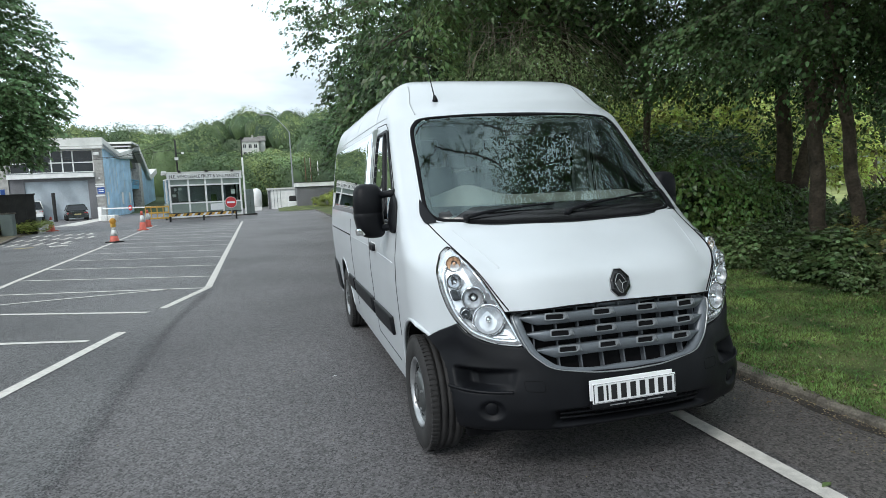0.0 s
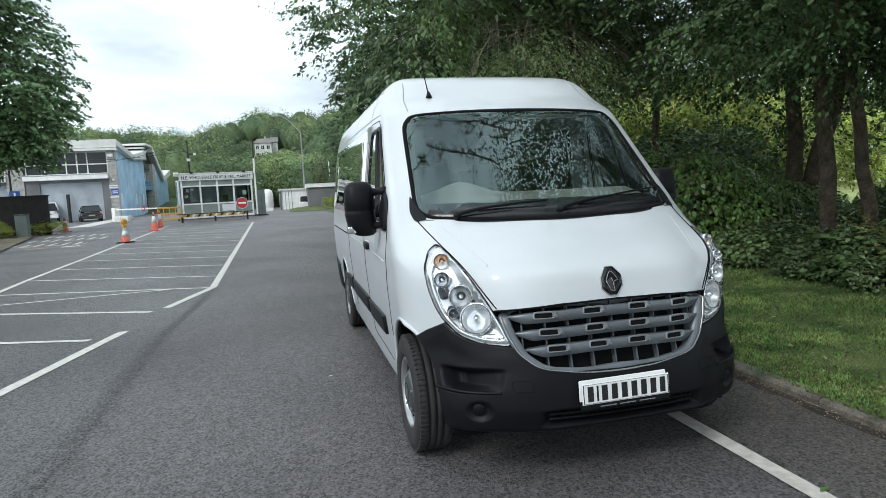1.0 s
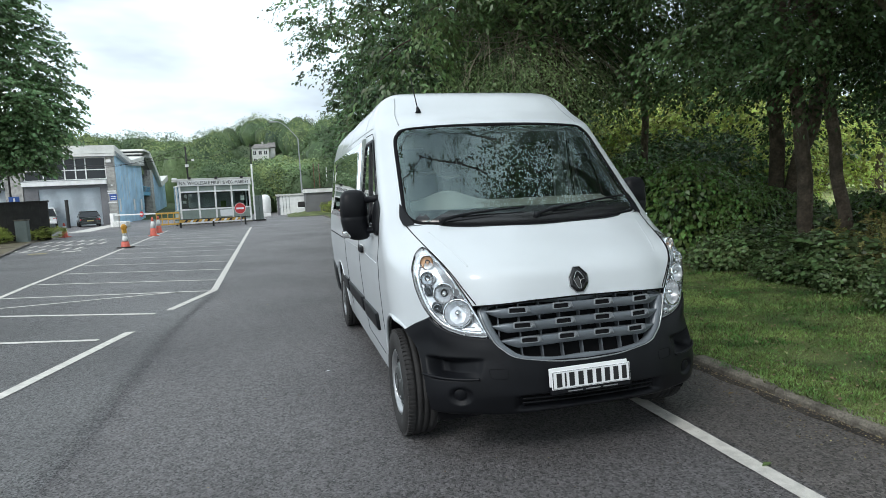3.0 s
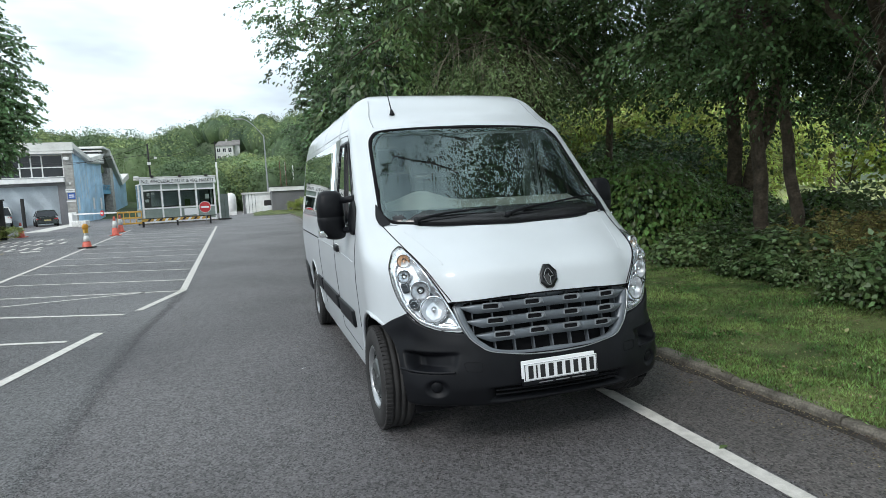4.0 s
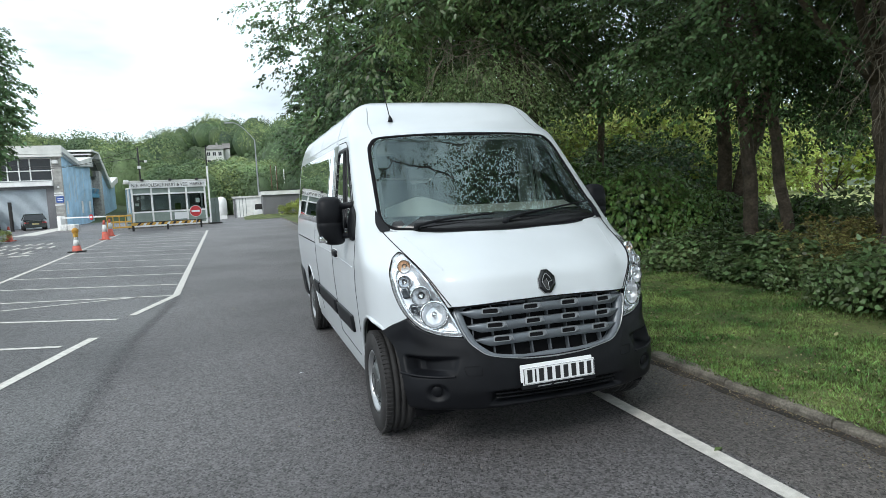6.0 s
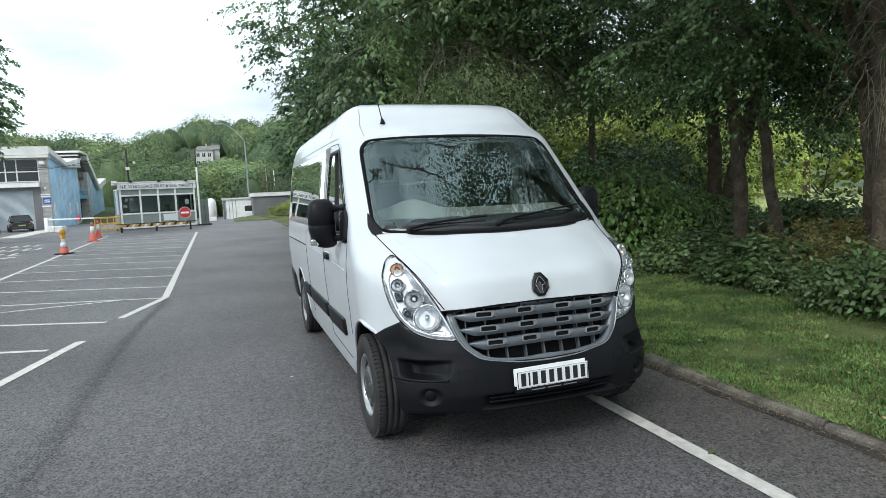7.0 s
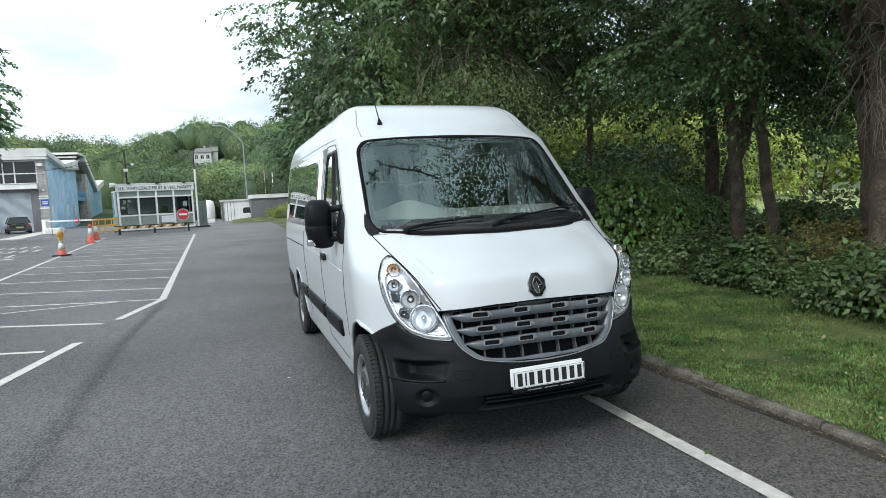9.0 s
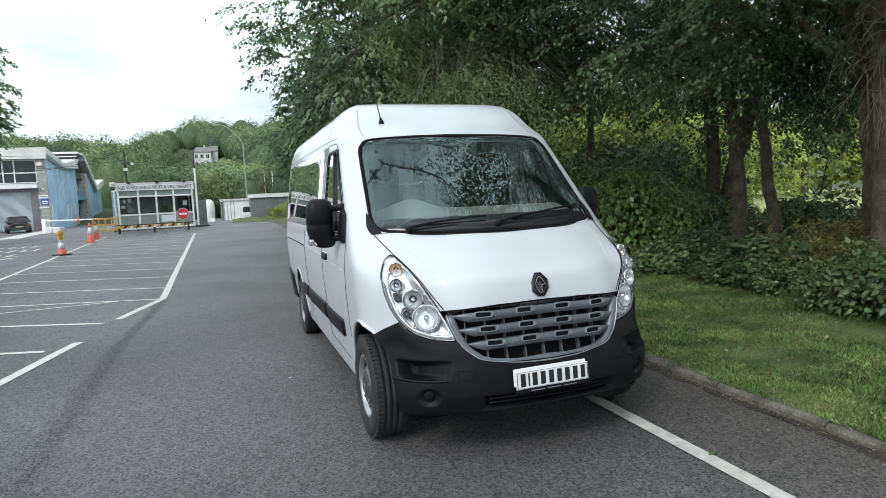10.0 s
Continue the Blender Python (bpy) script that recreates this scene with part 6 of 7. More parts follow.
ragged_sheet("parking_area", [(-40, -58), (-40, 20), (-30, 36.4)], [(-3.06, -58), (-3.06, 1.5), (-3.1, 5), (-2.85, 8.6), (-3.3, 24), (-3.62, 36.4)], .002, M_OLD, "older grey asphalt of the marked parking area", "parking area", 4, .06)
ragged_sheet("road_edge", [(.88, -30), (.86, 4), (.90, 40)], [(1.69, -30), (1.69, 4), (1.69, 40)], .0025, M_EDGE, "dusty brownish asphalt beside the kerb", "road", 12, .03, .1)
ragged_sheet("gutter_dirt", [(1.60, -30), (1.60, 4), (1.62, 40)], [(1.705, -30), (1.705, 4), (1.705, 40)], .004, M_SOIL, "brown leaf litter and dirt along the kerb", "dirt", 6, .06, .06)

strip("kerbside_line", (.77, 6), (.77, -8), .108, label="worn white line along the kerb", group="", ragged=.003)
strip("bay_edge_line", (-2.95, 8.55), (-3.63, 36.0), .12)
strip("bay_edge_line", (-2.95, 8.60), (-3.40, 6.80), .12)
strip("bay_edge_line", (-3.62, 5.31), (-4.33, 1.8), .12)
strip("bay_edge_line", (-6.9, 10.0), (-7.07, 12.0), .11)
strip("bay_edge_line", (-7.07, 12.0), (-7.42, 18.0), .11)
strip("bay_edge_line", (-7.42, 18.0), (-8.69, 38.0), .11)
for k in range(13):
    y = 10.18 + 2.03 * k
    x = -2.95 - .0248 * (y - 8.6)
    yl = y + 1.73 + .05 * k
    xl = float(np.interp(yl, (10, 12, 18, 38), (-6.9, -7.07, -7.42, -8.69)))
    strip("bay_line", (x - .05, y), (xl, yl), .085)
strip("bay_line", (-3.0, 8.57), (-8.3, 10.35), .085)
strip("bay_line", (-3.6, 8.77), (-8.5, 8.30), .075)
strip("bay_line", (-3.56, 6.56), (-9.6, 9.2), .09)
strip("bay_line", (-3.90, 4.97), (-9.0, 6.65), .09)
strip("edge_line", (-15.6, 44.4), (-17.4, 66), 1.5, label="broad white painted edge by the warehouse", group="")
for off in (0, .28):
    strip("yellow_line", (-11.9 - off, 22.0), (-14.0 - off, 30.5), .09, M_YELLOW_LINE, label="faded double yellow line", group="double yellow lines")
    strip("yellow_line", (-14.0 - off, 30.5), (-15.0 - off, 40), .09, M_YELLOW_LINE, label="faded double yellow line", group="double yellow lines")
# worn lettering on the road, no longer legible: plain bars
for row, (yy, n) in enumerate(((24.2, 6), (27.4, 7), (30.6, 6))):
    for k in range(n):
        x = -12.2 - .12 * (yy - 24) + k * .48
        strip("road_letter_bar", (x, yy), (x - .15, yy + 1.6), .16, label="worn white road lettering stroke", group="road lettering")
        if k % 2:
            strip("road_letter_bar", (x, yy + .1), (x + .4, yy + .12), .18, label="worn white road lettering stroke", group="road lettering")
strip("road_letter_bar", (-9.9, 23.0), (-9.3, 23.2), .5, label="worn white road lettering stroke", group="road lettering")
strip("yellow_patch", (-11.0, 22.9), (-10.4, 23.0), .4, M_YELLOW_LINE, label="faded yellow road paint patch", group="")


# ---- market buildings ----
M_BLUE = mat("faded_blue_cladding", (0.43, 0.63, 0.79), 0.55, var=0.15, scale=.6, fine=14, bump=0.2, depth=.01)
M_BALCONY = mat("bright_blue_paint", (0.16, 0.42, 0.62), 0.5, var=0.12, scale=.8, fine=14, bump=0.1)
M_SHUTTER = mat("grey_roller_shutter", (0.46, 0.51, 0.55), 0.5, metal=.1, var=0.1, scale=.8, fine=9, bump=0.1)
M_GREYWALL = mat("grey_rendered_wall", (0.17, 0.17, 0.18), 0.85, var=0.15, scale=.7, fine=14, bump=0.2)
M_BRICK = mat("pale_grey_brick", (0.42, 0.41, 0.39), 0.85, var=0.2, scale=4, fine=30, bump=0.4, per_object=.12)
M_ROOF = mat("weathered_white_roof", (0.66, 0.66, 0.63), 0.6, var=0.15, scale=.5, fine=9, bump=0.1)
M_DARKWIN = mat("dark_window_pane", (0.02, 0.024, 0.028), 0.08, spec=0.35, var=0.2, scale=.6, fine=9, bump=0)
M_DARKDOOR = mat("navy_door", (0.02, 0.025, 0.05), 0.5, var=0.2, scale=2, fine=20, bump=0.1)
M_BLACKWALL = mat("black_stained_boards", (0.028, 0.027, 0.026), 0.8, var=0.25, scale=2, fine=30, bump=0.3)
M_GREENBOX = mat("grey_green_cabinet", (0.13, 0.16, 0.15), 0.6, var=0.12, scale=2, fine=30, bump=0.1)
M_PANEL = mat("grey_green_panel", (0.25, 0.30, 0.27), 0.6, var=0.12, scale=2, fine=30, bump=0.1)
M_RED = mat("red_sign_paint", (0.55, 0.035, 0.04), 0.45, var=0.08, scale=5, fine=50, bump=0)
M_ORANGE = mat("faded_red_cone", (0.60, 0.125, 0.085), 0.55, var=0.2, scale=5, fine=50, bump=0.1)
M_CONEWHITE = mat("scuffed_white_sleeve", (0.66, 0.66, 0.64), 0.5, var=0.15, scale=9, fine=60, bump=0)
M_YELLOW = mat("yellow_plastic", (0.62, 0.36, 0.07), 0.5, var=0.12, scale=5, fine=50, bump=0.1)
M_WOODRED = mat("brown_bench_timber", (0.16, 0.09, 0.055), 0.8, var=0.25, scale=4, fine=40, bump=0.3)
M_CARPAINT = mat("dark_green_car_paint", (0.018, 0.028, 0.026), 0.25, var=0.1, scale=2, fine=400, bump=0, coat=1)
M_LAMPGLASS = mat("amber_lamp_plastic", (0.62, 0.31, 0.05), 0.3, var=0.1, scale=9, fine=90, bump=0)
M_BLUESIGN = mat("blue_sign_paint", (0.03, 0.10, 0.38), 0.45, var=0.08, scale=5, fine=50, bump=0)
M_TILE = mat("grey_roof_tiles", (0.20, 0.19, 0.18), 0.85, var=0.2, scale=.6, fine=6, bump=0.3)
M_GLASS = glass("kiosk_glass", (0.80, 0.86, 0.84), ior=1.55)


def profile_block(name, prof, x0, x1, material, parent, label=""):
    """A side profile (y, z), extruded across x."""
    bm = bmesh.new()
    a = [bm.verts.new((x0, y, z)) for y, z in prof]
    b = [bm.verts.new((x1, y, z)) for y, z in prof]
    n = len(prof)
    bm.faces.new(a)
    bm.faces.new(b[::-1])
    for i in range(n):
        bm.faces.new((a[i], b[i], b[(i + 1) % n], a[(i + 1) % n]))
    bmesh.ops.recalc_face_normals(bm, faces=bm.faces)
    return part(name, bm, material, parent, label)


def warehouse():
    """Origin at the front corner of the blue side."""
    w = thing("warehouse", -17.65, 64.5, 0, "blue clad market warehouse with white sawtooth roof and roller shutter", "warehouse", rz=2.2)
    top = lambda y: float(np.interp(y, (0, 7.5, 15.4), (6.95, 6.2, 6.75)))
    profile_block("side_cladding", [(0, -.3), (0, 6.95), (7.5, 6.2), (15.4, 6.75), (15.4, -.3)], -22, 0, M_BLUE, w, "faded blue metal cladding")
    for k in range(25):
        y = .3 + k * .62
        part("cladding_rib", box_bm(0, .02, y - .05, y + .05, -.3, top(y)), M_BLUE, w)
    for y0, z0, y1, z1, h0, h1 in ((-.7, 7.0, 7.5, 6.15, .75, .62), (7.5, 6.15, 15.5, 6.6, .62, 1.15)):
        profile_block("roof_slope", [(y0, z0), (y1, z1), (y1, z1 + h1), (y0, z0 + h0)], -22.5, .35, M_ROOF, w, "weathered white roof edge")
        profile_block("roof_trim", [(y0, z0 - .02), (y1, z1 - .02), (y1, z1 + .16), (y0, z0 + .16)], .35, .40, M_STEEL, w, "grey gutter edge")
    part("front_wall", box_bm(-30, -7.9, -.05, .3, -.2, 7.0), M_GREYWALL, w, "grey rendered front wall")
    pier = part("brick_pier", box_bm(-.66, .06, -.35, .2, -.2, 6.75), M_BRICK, w, "pale brick pier")
    for k in range(32):
        for x0, x1 in (((-.66, -.31), (-.29, .06)) if k % 2 else ((-.66, -.49), (-.47, -.13), (-.11, .06))):
            part("brick", box_bm(x0, x1, -.375, -.345, k * .21, k * .21 + .185), M_BRICK, pier)
    part("grey_pier", box_bm(-1.35, -.68, -.3, 0, -.2, 4.0), M_GREYWALL, w)
    part("grey_pier", box_bm(-7.9, -6.7, -.3, 0, -.2, 4.0), M_GREYWALL, w)
    part("side_pier", box_bm(-9.4, -7.95, -.4, 0, -.2, 5.6), M_BRICK, w, "pale brick pier")
    # shutter with its slats
    for x0, x1 in ((-6.7, -1.35), (-14.6, -9.5)):
        bm = bmesh.new()
        rows = []
        for k in range(81):
            z = 3.95 * k / 80
            y = -.10 - (.045 if k % 2 else 0)
            rows.append([bm.verts.new((x0, y, z)), bm.verts.new((x1, y, z))])
        for p, q in zip(rows, rows[1:]):
            bm.faces.new((p[0], p[1], q[1], q[0]))
        part("roller_shutter", bm, M_SHUTTER, w, "grey roller shutter, closed")
        part("shutter_box", box_bm(x0, x1, -.28, -.05, 3.7, 3.98), M_GREYWALL, w, "shadowed shutter housing")
    for x0, x1 in ((-7.95, -.68), (-15, -9.4)):
        part("fascia", box_bm(x0, x1, -.75, .0, 3.98, 4.42, .02, 1), M_WHITEPAINT, w, "white fascia board")
        part("fascia_edge", box_bm(x0, x1, -.78, .0, 4.42, 4.48), M_STEEL, w)
    # upper glazing
    for x0, x1, bars in ((-7.9, -.68, (-.74, -2.5, -3.4, -4.35, -6.2, -7.8)), (-15, -9.4, (-9.5, -11.2, -13))):
        glaz = part("upper_window", box_bm(x0, x1, -.02, .04, 4.5, 6.66), M_DARKWIN, w, "dark upper windows with white mullions")
        for x in bars:
            part("mullion", box_bm(x - .05, x + .05, -.10, .0, 4.5, 6.66), M_WHITEPAINT, glaz)
        for z in (4.52, 5.45, 6.62):
            part("transom", box_bm(x0, x1, -.09, .0, z - .05, z + .05), M_WHITEPAINT, glaz)
    for k in range(4):
        part("roof_fascia", box_bm(-30, .3, -.85 + .06 * k, -.1, 6.70 + .27 * k, 6.93 + .27 * k), M_ROOF, w, "white layered roof edge")
    flood = part("floodlight", box_bm(-.55, -.1, -.75, -.45, 6.05, 6.35, .03, 1), M_WHITEPAINT, w, "white floodlight")
    part("bracket", box_bm(-.36, -.28, -.5, -.36, 5.95, 6.05), M_STEEL, flood)
    board = part("blue_board", box_bm(-.55, .08, -.42, -.38, 2.35, 2.95), M_BLUESIGN, w, "small blue board")
    for z in (2.5, 2.68):
        part("board_bar", box_bm(-.45, 0, -.425, -.42, z, z + .09), M_PLATE, board)
    for z in (2.08, 3.0, 3.2):
        part("white_band", box_bm(-.7, .08, -.42, -.36, z, z + .12), M_WHITEPAINT, w)
    part("meter", box_bm(-.35, -.2, -.45, -.36, 3.75, 3.95), M_WHITEPAINT, w)
    for y in (.9, 8.2, 12.6):
        part("side_hatch", box_bm(.03, .08, y, y + .55 + .3 * (y > 1), 1.2, 2.5), M_WHITEPAINT, w, "white side hatch")
    for y in (3.0, 5.1, 6.4, 10.4):
        part("rust_run", box_bm(.02, .026, y, y + .12, 2.4, 4.6 + .1 * y), M_ROOF, w, "pale run down the cladding")
    # the second bay, set back, with door and balcony
    part("link_wall", box_bm(-8, -.9, 15.4, 22.4, -.3, 5.6), M_GREYWALL, w, "grey wall between the bays")
    part("link_window", box_bm(-.92, -.86, 16.2, 21.0, 3.9, 5.3), M_DARKWIN, w)
    for y in (16.2, 17.8, 19.4, 21.0):
        part("link_mullion", box_bm(-.9, -.80, y - .09, y + .09, 3.9, 5.3), M_WHITEPAINT, w)
    part("navy_door", box_bm(-.92, -.82, 16.2, 21.2, 0, 2.95), M_DARKDOOR, w, "dark navy loading door")
    bal = part("balcony", box_bm(-1.0, -.1, 15.6, 21.2, 3.0, 3.45), M_BALCONY, w, "bright blue balcony front")
    for y in np.linspace(15.7, 21.1, 7):
        part("baluster", box_bm(-.16, -.1, y - .04, y + .04, 3.45, 4.05), M_BALCONY, bal)
    part("top_rail", box_bm(-.18, -.08, 15.6, 21.2, 4.02, 4.12), M_BALCONY, bal)
    part("end_pier", box_bm(-1.0, .06, 21.3, 23.3, -.3, 6.4), M_BRICK, w, "pale brick pier")
    profile_block("rear_cladding", [(23.3, -.3), (23.3, 6.3), (28.2, 4.3), (34.7, 5.5), (34.7, -.3)], -22, 0, M_BLUE, w, "faded blue metal cladding")
    for k in range(18):
        y = 23.6 + k * .62
        part("cladding_rib", box_bm(0, .02, y - .05, y + .05, -.3, float(np.interp(y, (23.3, 28.2, 34.7), (6.3, 4.3, 5.5)))), M_BLUE, w)
    for y0, z0, y1, z1 in ((20.2, 7.9, 28.4, 4.3), (28.4, 4.3, 35, 5.4)):
        profile_block("roof_slope", [(y0, z0), (y1, z1), (y1, z1 + .75), (y0, z0 + .75)], -22, .45, M_ROOF, w, "weathered white roof edge")
    part("roof_light", box_bm(-22, -.2, 16.2, 16.5, 5.9, 8.3), M_DARKWIN, w, "dark slatted roof light")
    profile_block("dark_gable", [(16.5, 5.6), (16.5, 8.0), (20.4, 8.0), (24.0, 6.2), (24.0, 5.6)], -.4, -.3, M_DARKWIN, w, "dark gap under the roof edge")
    for k in range(5):
        slat = part("roof_slat", box_bm(-22, -.1 + .1 * k, 15.6, 16.1, 6.9 + .38 * k, 7.05 + .38 * k), M_ROOF, w, "weathered loose roof board")
    part("roof_beam", tube_mesh("roof_beam", [(-.1, 16, 7.1), (-.1, 20, 8.3)], .1, 6), M_ROOF, w)
    part("ridge_cap", box_bm(-22, .4, 15.8, 20.6, 8.45, 8.68), M_ROOF, w, "weathered white ridge sheet")


warehouse()


def text_mesh(body_text, size, parent, material, m, name="lettering"):
    cu = bpy.data.curves.new(name, "FONT")
    cu.body, cu.size, cu.extrude, cu.align_x, cu.align_y = body_text, size, .008, "CENTER", "CENTER"
    tmp = bpy.data.objects.new("tmp", cu)
    me = bpy.data.meshes.new_from_object(tmp)
    bpy.data.objects.remove(tmp)
    bpy.data.curves.remove(cu)
    ob = part(name, me, material, parent)
    ob.matrix_basis = m
    return ob


def kiosk():
    k = thing("kiosk", -9.12, 46.4, 0, "white-framed glazed gatehouse with a lettered fascia", "kiosk", rz=16)
    W, D = 5.22, 2.8
    part("floor_slab", box_bm(-.05, W + .05, -.05, D, 0, .12), M_KERB, k)
    part("roof", box_bm(-.1, W + .12, -.1, D + .1, 3.36, 3.5, .02, 1), M_ROOF, k, "flat white roof")
    part("ceiling", box_bm(0, W, .02, D, 2.95, 3.02), M_WHITEPAINT, k)
    fascia = part("fascia", box_bm(-.08, W + .08, -.12, -.02, 2.93, 3.36, .01, 1), M_WHITEPAINT, k, "white fascia with dark lettering")
    text_mesh("N.E. WHOLESALE FRUIT & VEG. MARKET", .33, fascia, M_BLACKWALL, Matrix.Translation((W / 2, -.125, 3.14)) @ pose(0, 0, 0, 90, 0, 0) @ Matrix.Diagonal((.86, 1.05, 1, 1)))
    for x in (.06, 1.37, 2.59, 3.80, 5.16):
        part("post", box_bm(x - .06, x + .06, -.06, .06, .1, 2.95), M_WHITEPAINT, k, "white painted post")
    for z in (1.17, 2.50):
        part("rail", box_bm(.06, W - .06, -.055, .05, z - .05, z + .06), M_WHITEPAINT, k)
    part("rail", box_bm(.06, W - .06, -.055, .05, .1, .24), M_WHITEPAINT, k)
    for x0, x1 in ((.12, 1.31), (1.43, 2.53), (2.65, 3.74), (3.86, 5.10)):
        part("lower_panel", box_bm(x0, x1, -.02, .03, .24, 1.12), M_PANEL, k, "grey-green lower panel")
        p = part("window_pane", box_bm(x0, x1, -.004, .004, 1.22, 2.46), M_GLASS, k)
        p.visible_shadow = False
        part("top_light", box_bm(x0, x1, -.01, .01, 2.55, 2.93), M_PANEL, k, "grey-green top light")
    part("back_wall", box_bm(0, W, D - .1, D, .1, 2.95), M_GREYWALL, k)
    for x in (0, W):
        part("side_wall", box_bm(x - .05, x + .05, .06, D - .1, .1, 1.15), M_PANEL, k)
        part("side_post", box_bm(x - .05, x + .05, D * .5 - .05, D * .5 + .05, 1.15, 2.95), M_WHITEPAINT, k)
        part("side_pane", box_bm(x - .01, x + .01, .06, D - .1, 1.15, 2.95), M_GLASS, k).visible_shadow = False
    part("back_window", box_bm(1.0, 4.6, D - .13, D - .10, 1.3, 2.4), M_SHUTTER, k)
    for x, z, w, h in ((.45, 2.2, .18, .22), (.78, 2.25, .22, .2), (.35, 1.75, .25, .2), (4.6, 1.9, .3, .35)):
        part("notice", box_bm(x - w / 2, x + w / 2, .012, .018, z - h / 2, z + h / 2), M_PLATE, k, "white paper notice")
    part("white_board", box_bm(2.85, 3.75, -.06, -.03, .55, 1.05), M_PLATE, k, "white notice board with faint print")
    part("counter", box_bm(.1, W - .1, .3, .8, 1.0, 1.08), M_GREYWALL, k)
    part("hi_vis_coat", box_bm(3.05, 3.45, .5, .7, 1.25, 1.75, .06, 2), M_LEAF_LIGHT, k, "green coat hung inside")
    part("monitor", box_bm(4.2, 4.7, .45, .5, 1.1, 1.45, .01, 1), M_DARKWIN, k)
    part("security_camera", box_bm(-.45, -.1, -.3, -.12, 3.4, 3.56, .03, 1), M_WHITEPAINT, k, "white security camera")
    for x in (.8, 2.7, 4.6):
        part("roof_lamp", box_bm(x - .1, x + .1, -.25, -.1, 3.44, 3.6, .02, 1), M_BLACKWALL, k, "black floodlight")
    part("mast", tube_mesh("mast", [(.8, .5, 3.4), (.78, .5, 5.95)], .06, 8), M_BLACKWALL, k, "thin mast on the roof")
    part("mast_box", box_bm(.66, .9, .3, .5, 4.4, 4.6), M_WHITEPAINT, k)
    part("mast_box", box_bm(1.15, 1.32, .3, .5, 4.85, 5.0), M_WHITEPAINT, k)
    part("mast_arm", box_bm(.8, 1.2, .44, .5, 4.88, 4.94), M_BLACKWALL, k)
    for a, b, dip in (((.78, .5, 5.9), (-9.5, 15.5, 6.2), 1.1), ((.78, .5, 5.2), (-9.4, 15.5, 6.0), .5), ((.78, .5, 5.0), (4.7, 1.6, 5.9), .25)):
        t = np.linspace(0, 1, 20)[:, None]
        line = np.asarray(a) + (np.asarray(b) - a) * t
        line[:, 2] -= dip * np.sin(np.pi * t[:, 0])
        part("cable", tube_mesh("cable", line, .016, 5), M_BLACKWALL, k, "slack black cable")


kiosk()


def post(name, x, y, h, r, material, label, cat, r2=None):
    e = thing(name, x, y, 0, label, cat)
    part("shaft", cyl_bm((0, 0, 0), (0, 0, h), r, r2 or r, 14), material, e)
    return e


p = post("flag_pole", -3.85, 47.9, 4.5, .07, M_WHITEPAINT, "white pole beside the gatehouse with a dark thin top", "pole")
part("top_mast", cyl_bm((0, 0, 4.5), (.02, 0, 6.1), .05, .04, 10), M_BLACKWALL, p)
cab = thing("utility_cabinet", -3.55, 48.1, 0, "grey-green steel cabinet beside the gatehouse", "cabinet", rz=16)
part("body", box_bm(-.3, .3, -.25, .35, .05, 2.02, .02, 1), M_GREENBOX, cab)
part("plinth", box_bm(-.45, .45, -.35, .4, 0, .12), M_BLACKWALL, cab)
part("door_seam", box_bm(-.005, .005, -.256, -.25, .1, 1.95), M_GAP, cab)
for x, h in ((2.96, 5.74), (3.86, 5.36)):
    post("steel_post", x, 75, h, .05, M_WHITEPAINT, "slim white steel post behind the store", "post")

# street lamp
lamp = thing("street_lamp", .5, 67, 0, "tall grey street lamp with a curved outreach arm", "street lamp")
part("column", cyl_bm((0, 0, 0), (-.05, 0, 8.2), .10, .06, 12), M_STEEL, lamp)
t = np.linspace(0, 1, 14)
part("arm", tube_mesh("arm", np.stack([-.05 - 2.3 * t, 0 * t, 8.2 + 1.9 * np.sin(t * np.pi / 2)], -1), .045, 8), M_STEEL, lamp)
part("lantern", box_bm(-3.0, -2.3, -.15, .15, 10.0, 10.15, .05, 2), M_STEEL, lamp, "grey lantern head")

# barrier bench before the gatehouse
bar = thing("hazard_bench", -6.35, 41.5, 0, "low bench barrier with black and yellow hazard stripes", "barrier")
part("rail", box_bm(-2.15, 2.05, -.03, .03, .36, .53, .01, 1), M_YELLOW, bar, "yellow hazard board")
for kx in range(11):
    x = -1.85 + kx * .36
    v = [(x, -.035, .365), (x + .16, -.035, .365), (x + .28, -.035, .525), (x + .12, -.035, .525)]
    part("hazard_stripe", mesh_of("hazard_stripe", v, [(0, 1, 2, 3)], False), M_PLATE if kx % 2 else M_BLACKWALL, bar)
part("bench_top", box_bm(-2.4, 2.5, .03, .33, .53, .58, .01, 1), M_BLACKWALL, bar)
for x in (-2.1, 0, 2.1):
    part("leg", box_bm(x - .05, x + .05, 0, .28, 0, .53, .01, 1), M_BLACKWALL, bar)
sign = thing("no_entry_sign", -4.50, 41.2, 0, "round red no-entry sign with a white bar on a post", "road sign", rz=-10)
part("pole", cyl_bm((0, 0, 0), (0, 0, .9), .03, .03, 10), M_STEEL, sign)
part("disc", cyl_bm((0, -.035, 1.14), (0, -.05, 1.14), .36, .36, 32), M_RED, sign, "red disc")
part("white_edge", cyl_bm((0, -.03, 1.14), (0, -.04, 1.14), .385, .385, 32), M_PLATE, sign)
part("white_bar", box_bm(-.26, .26, -.056, -.05, 1.08, 1.20), M_PLATE, sign)


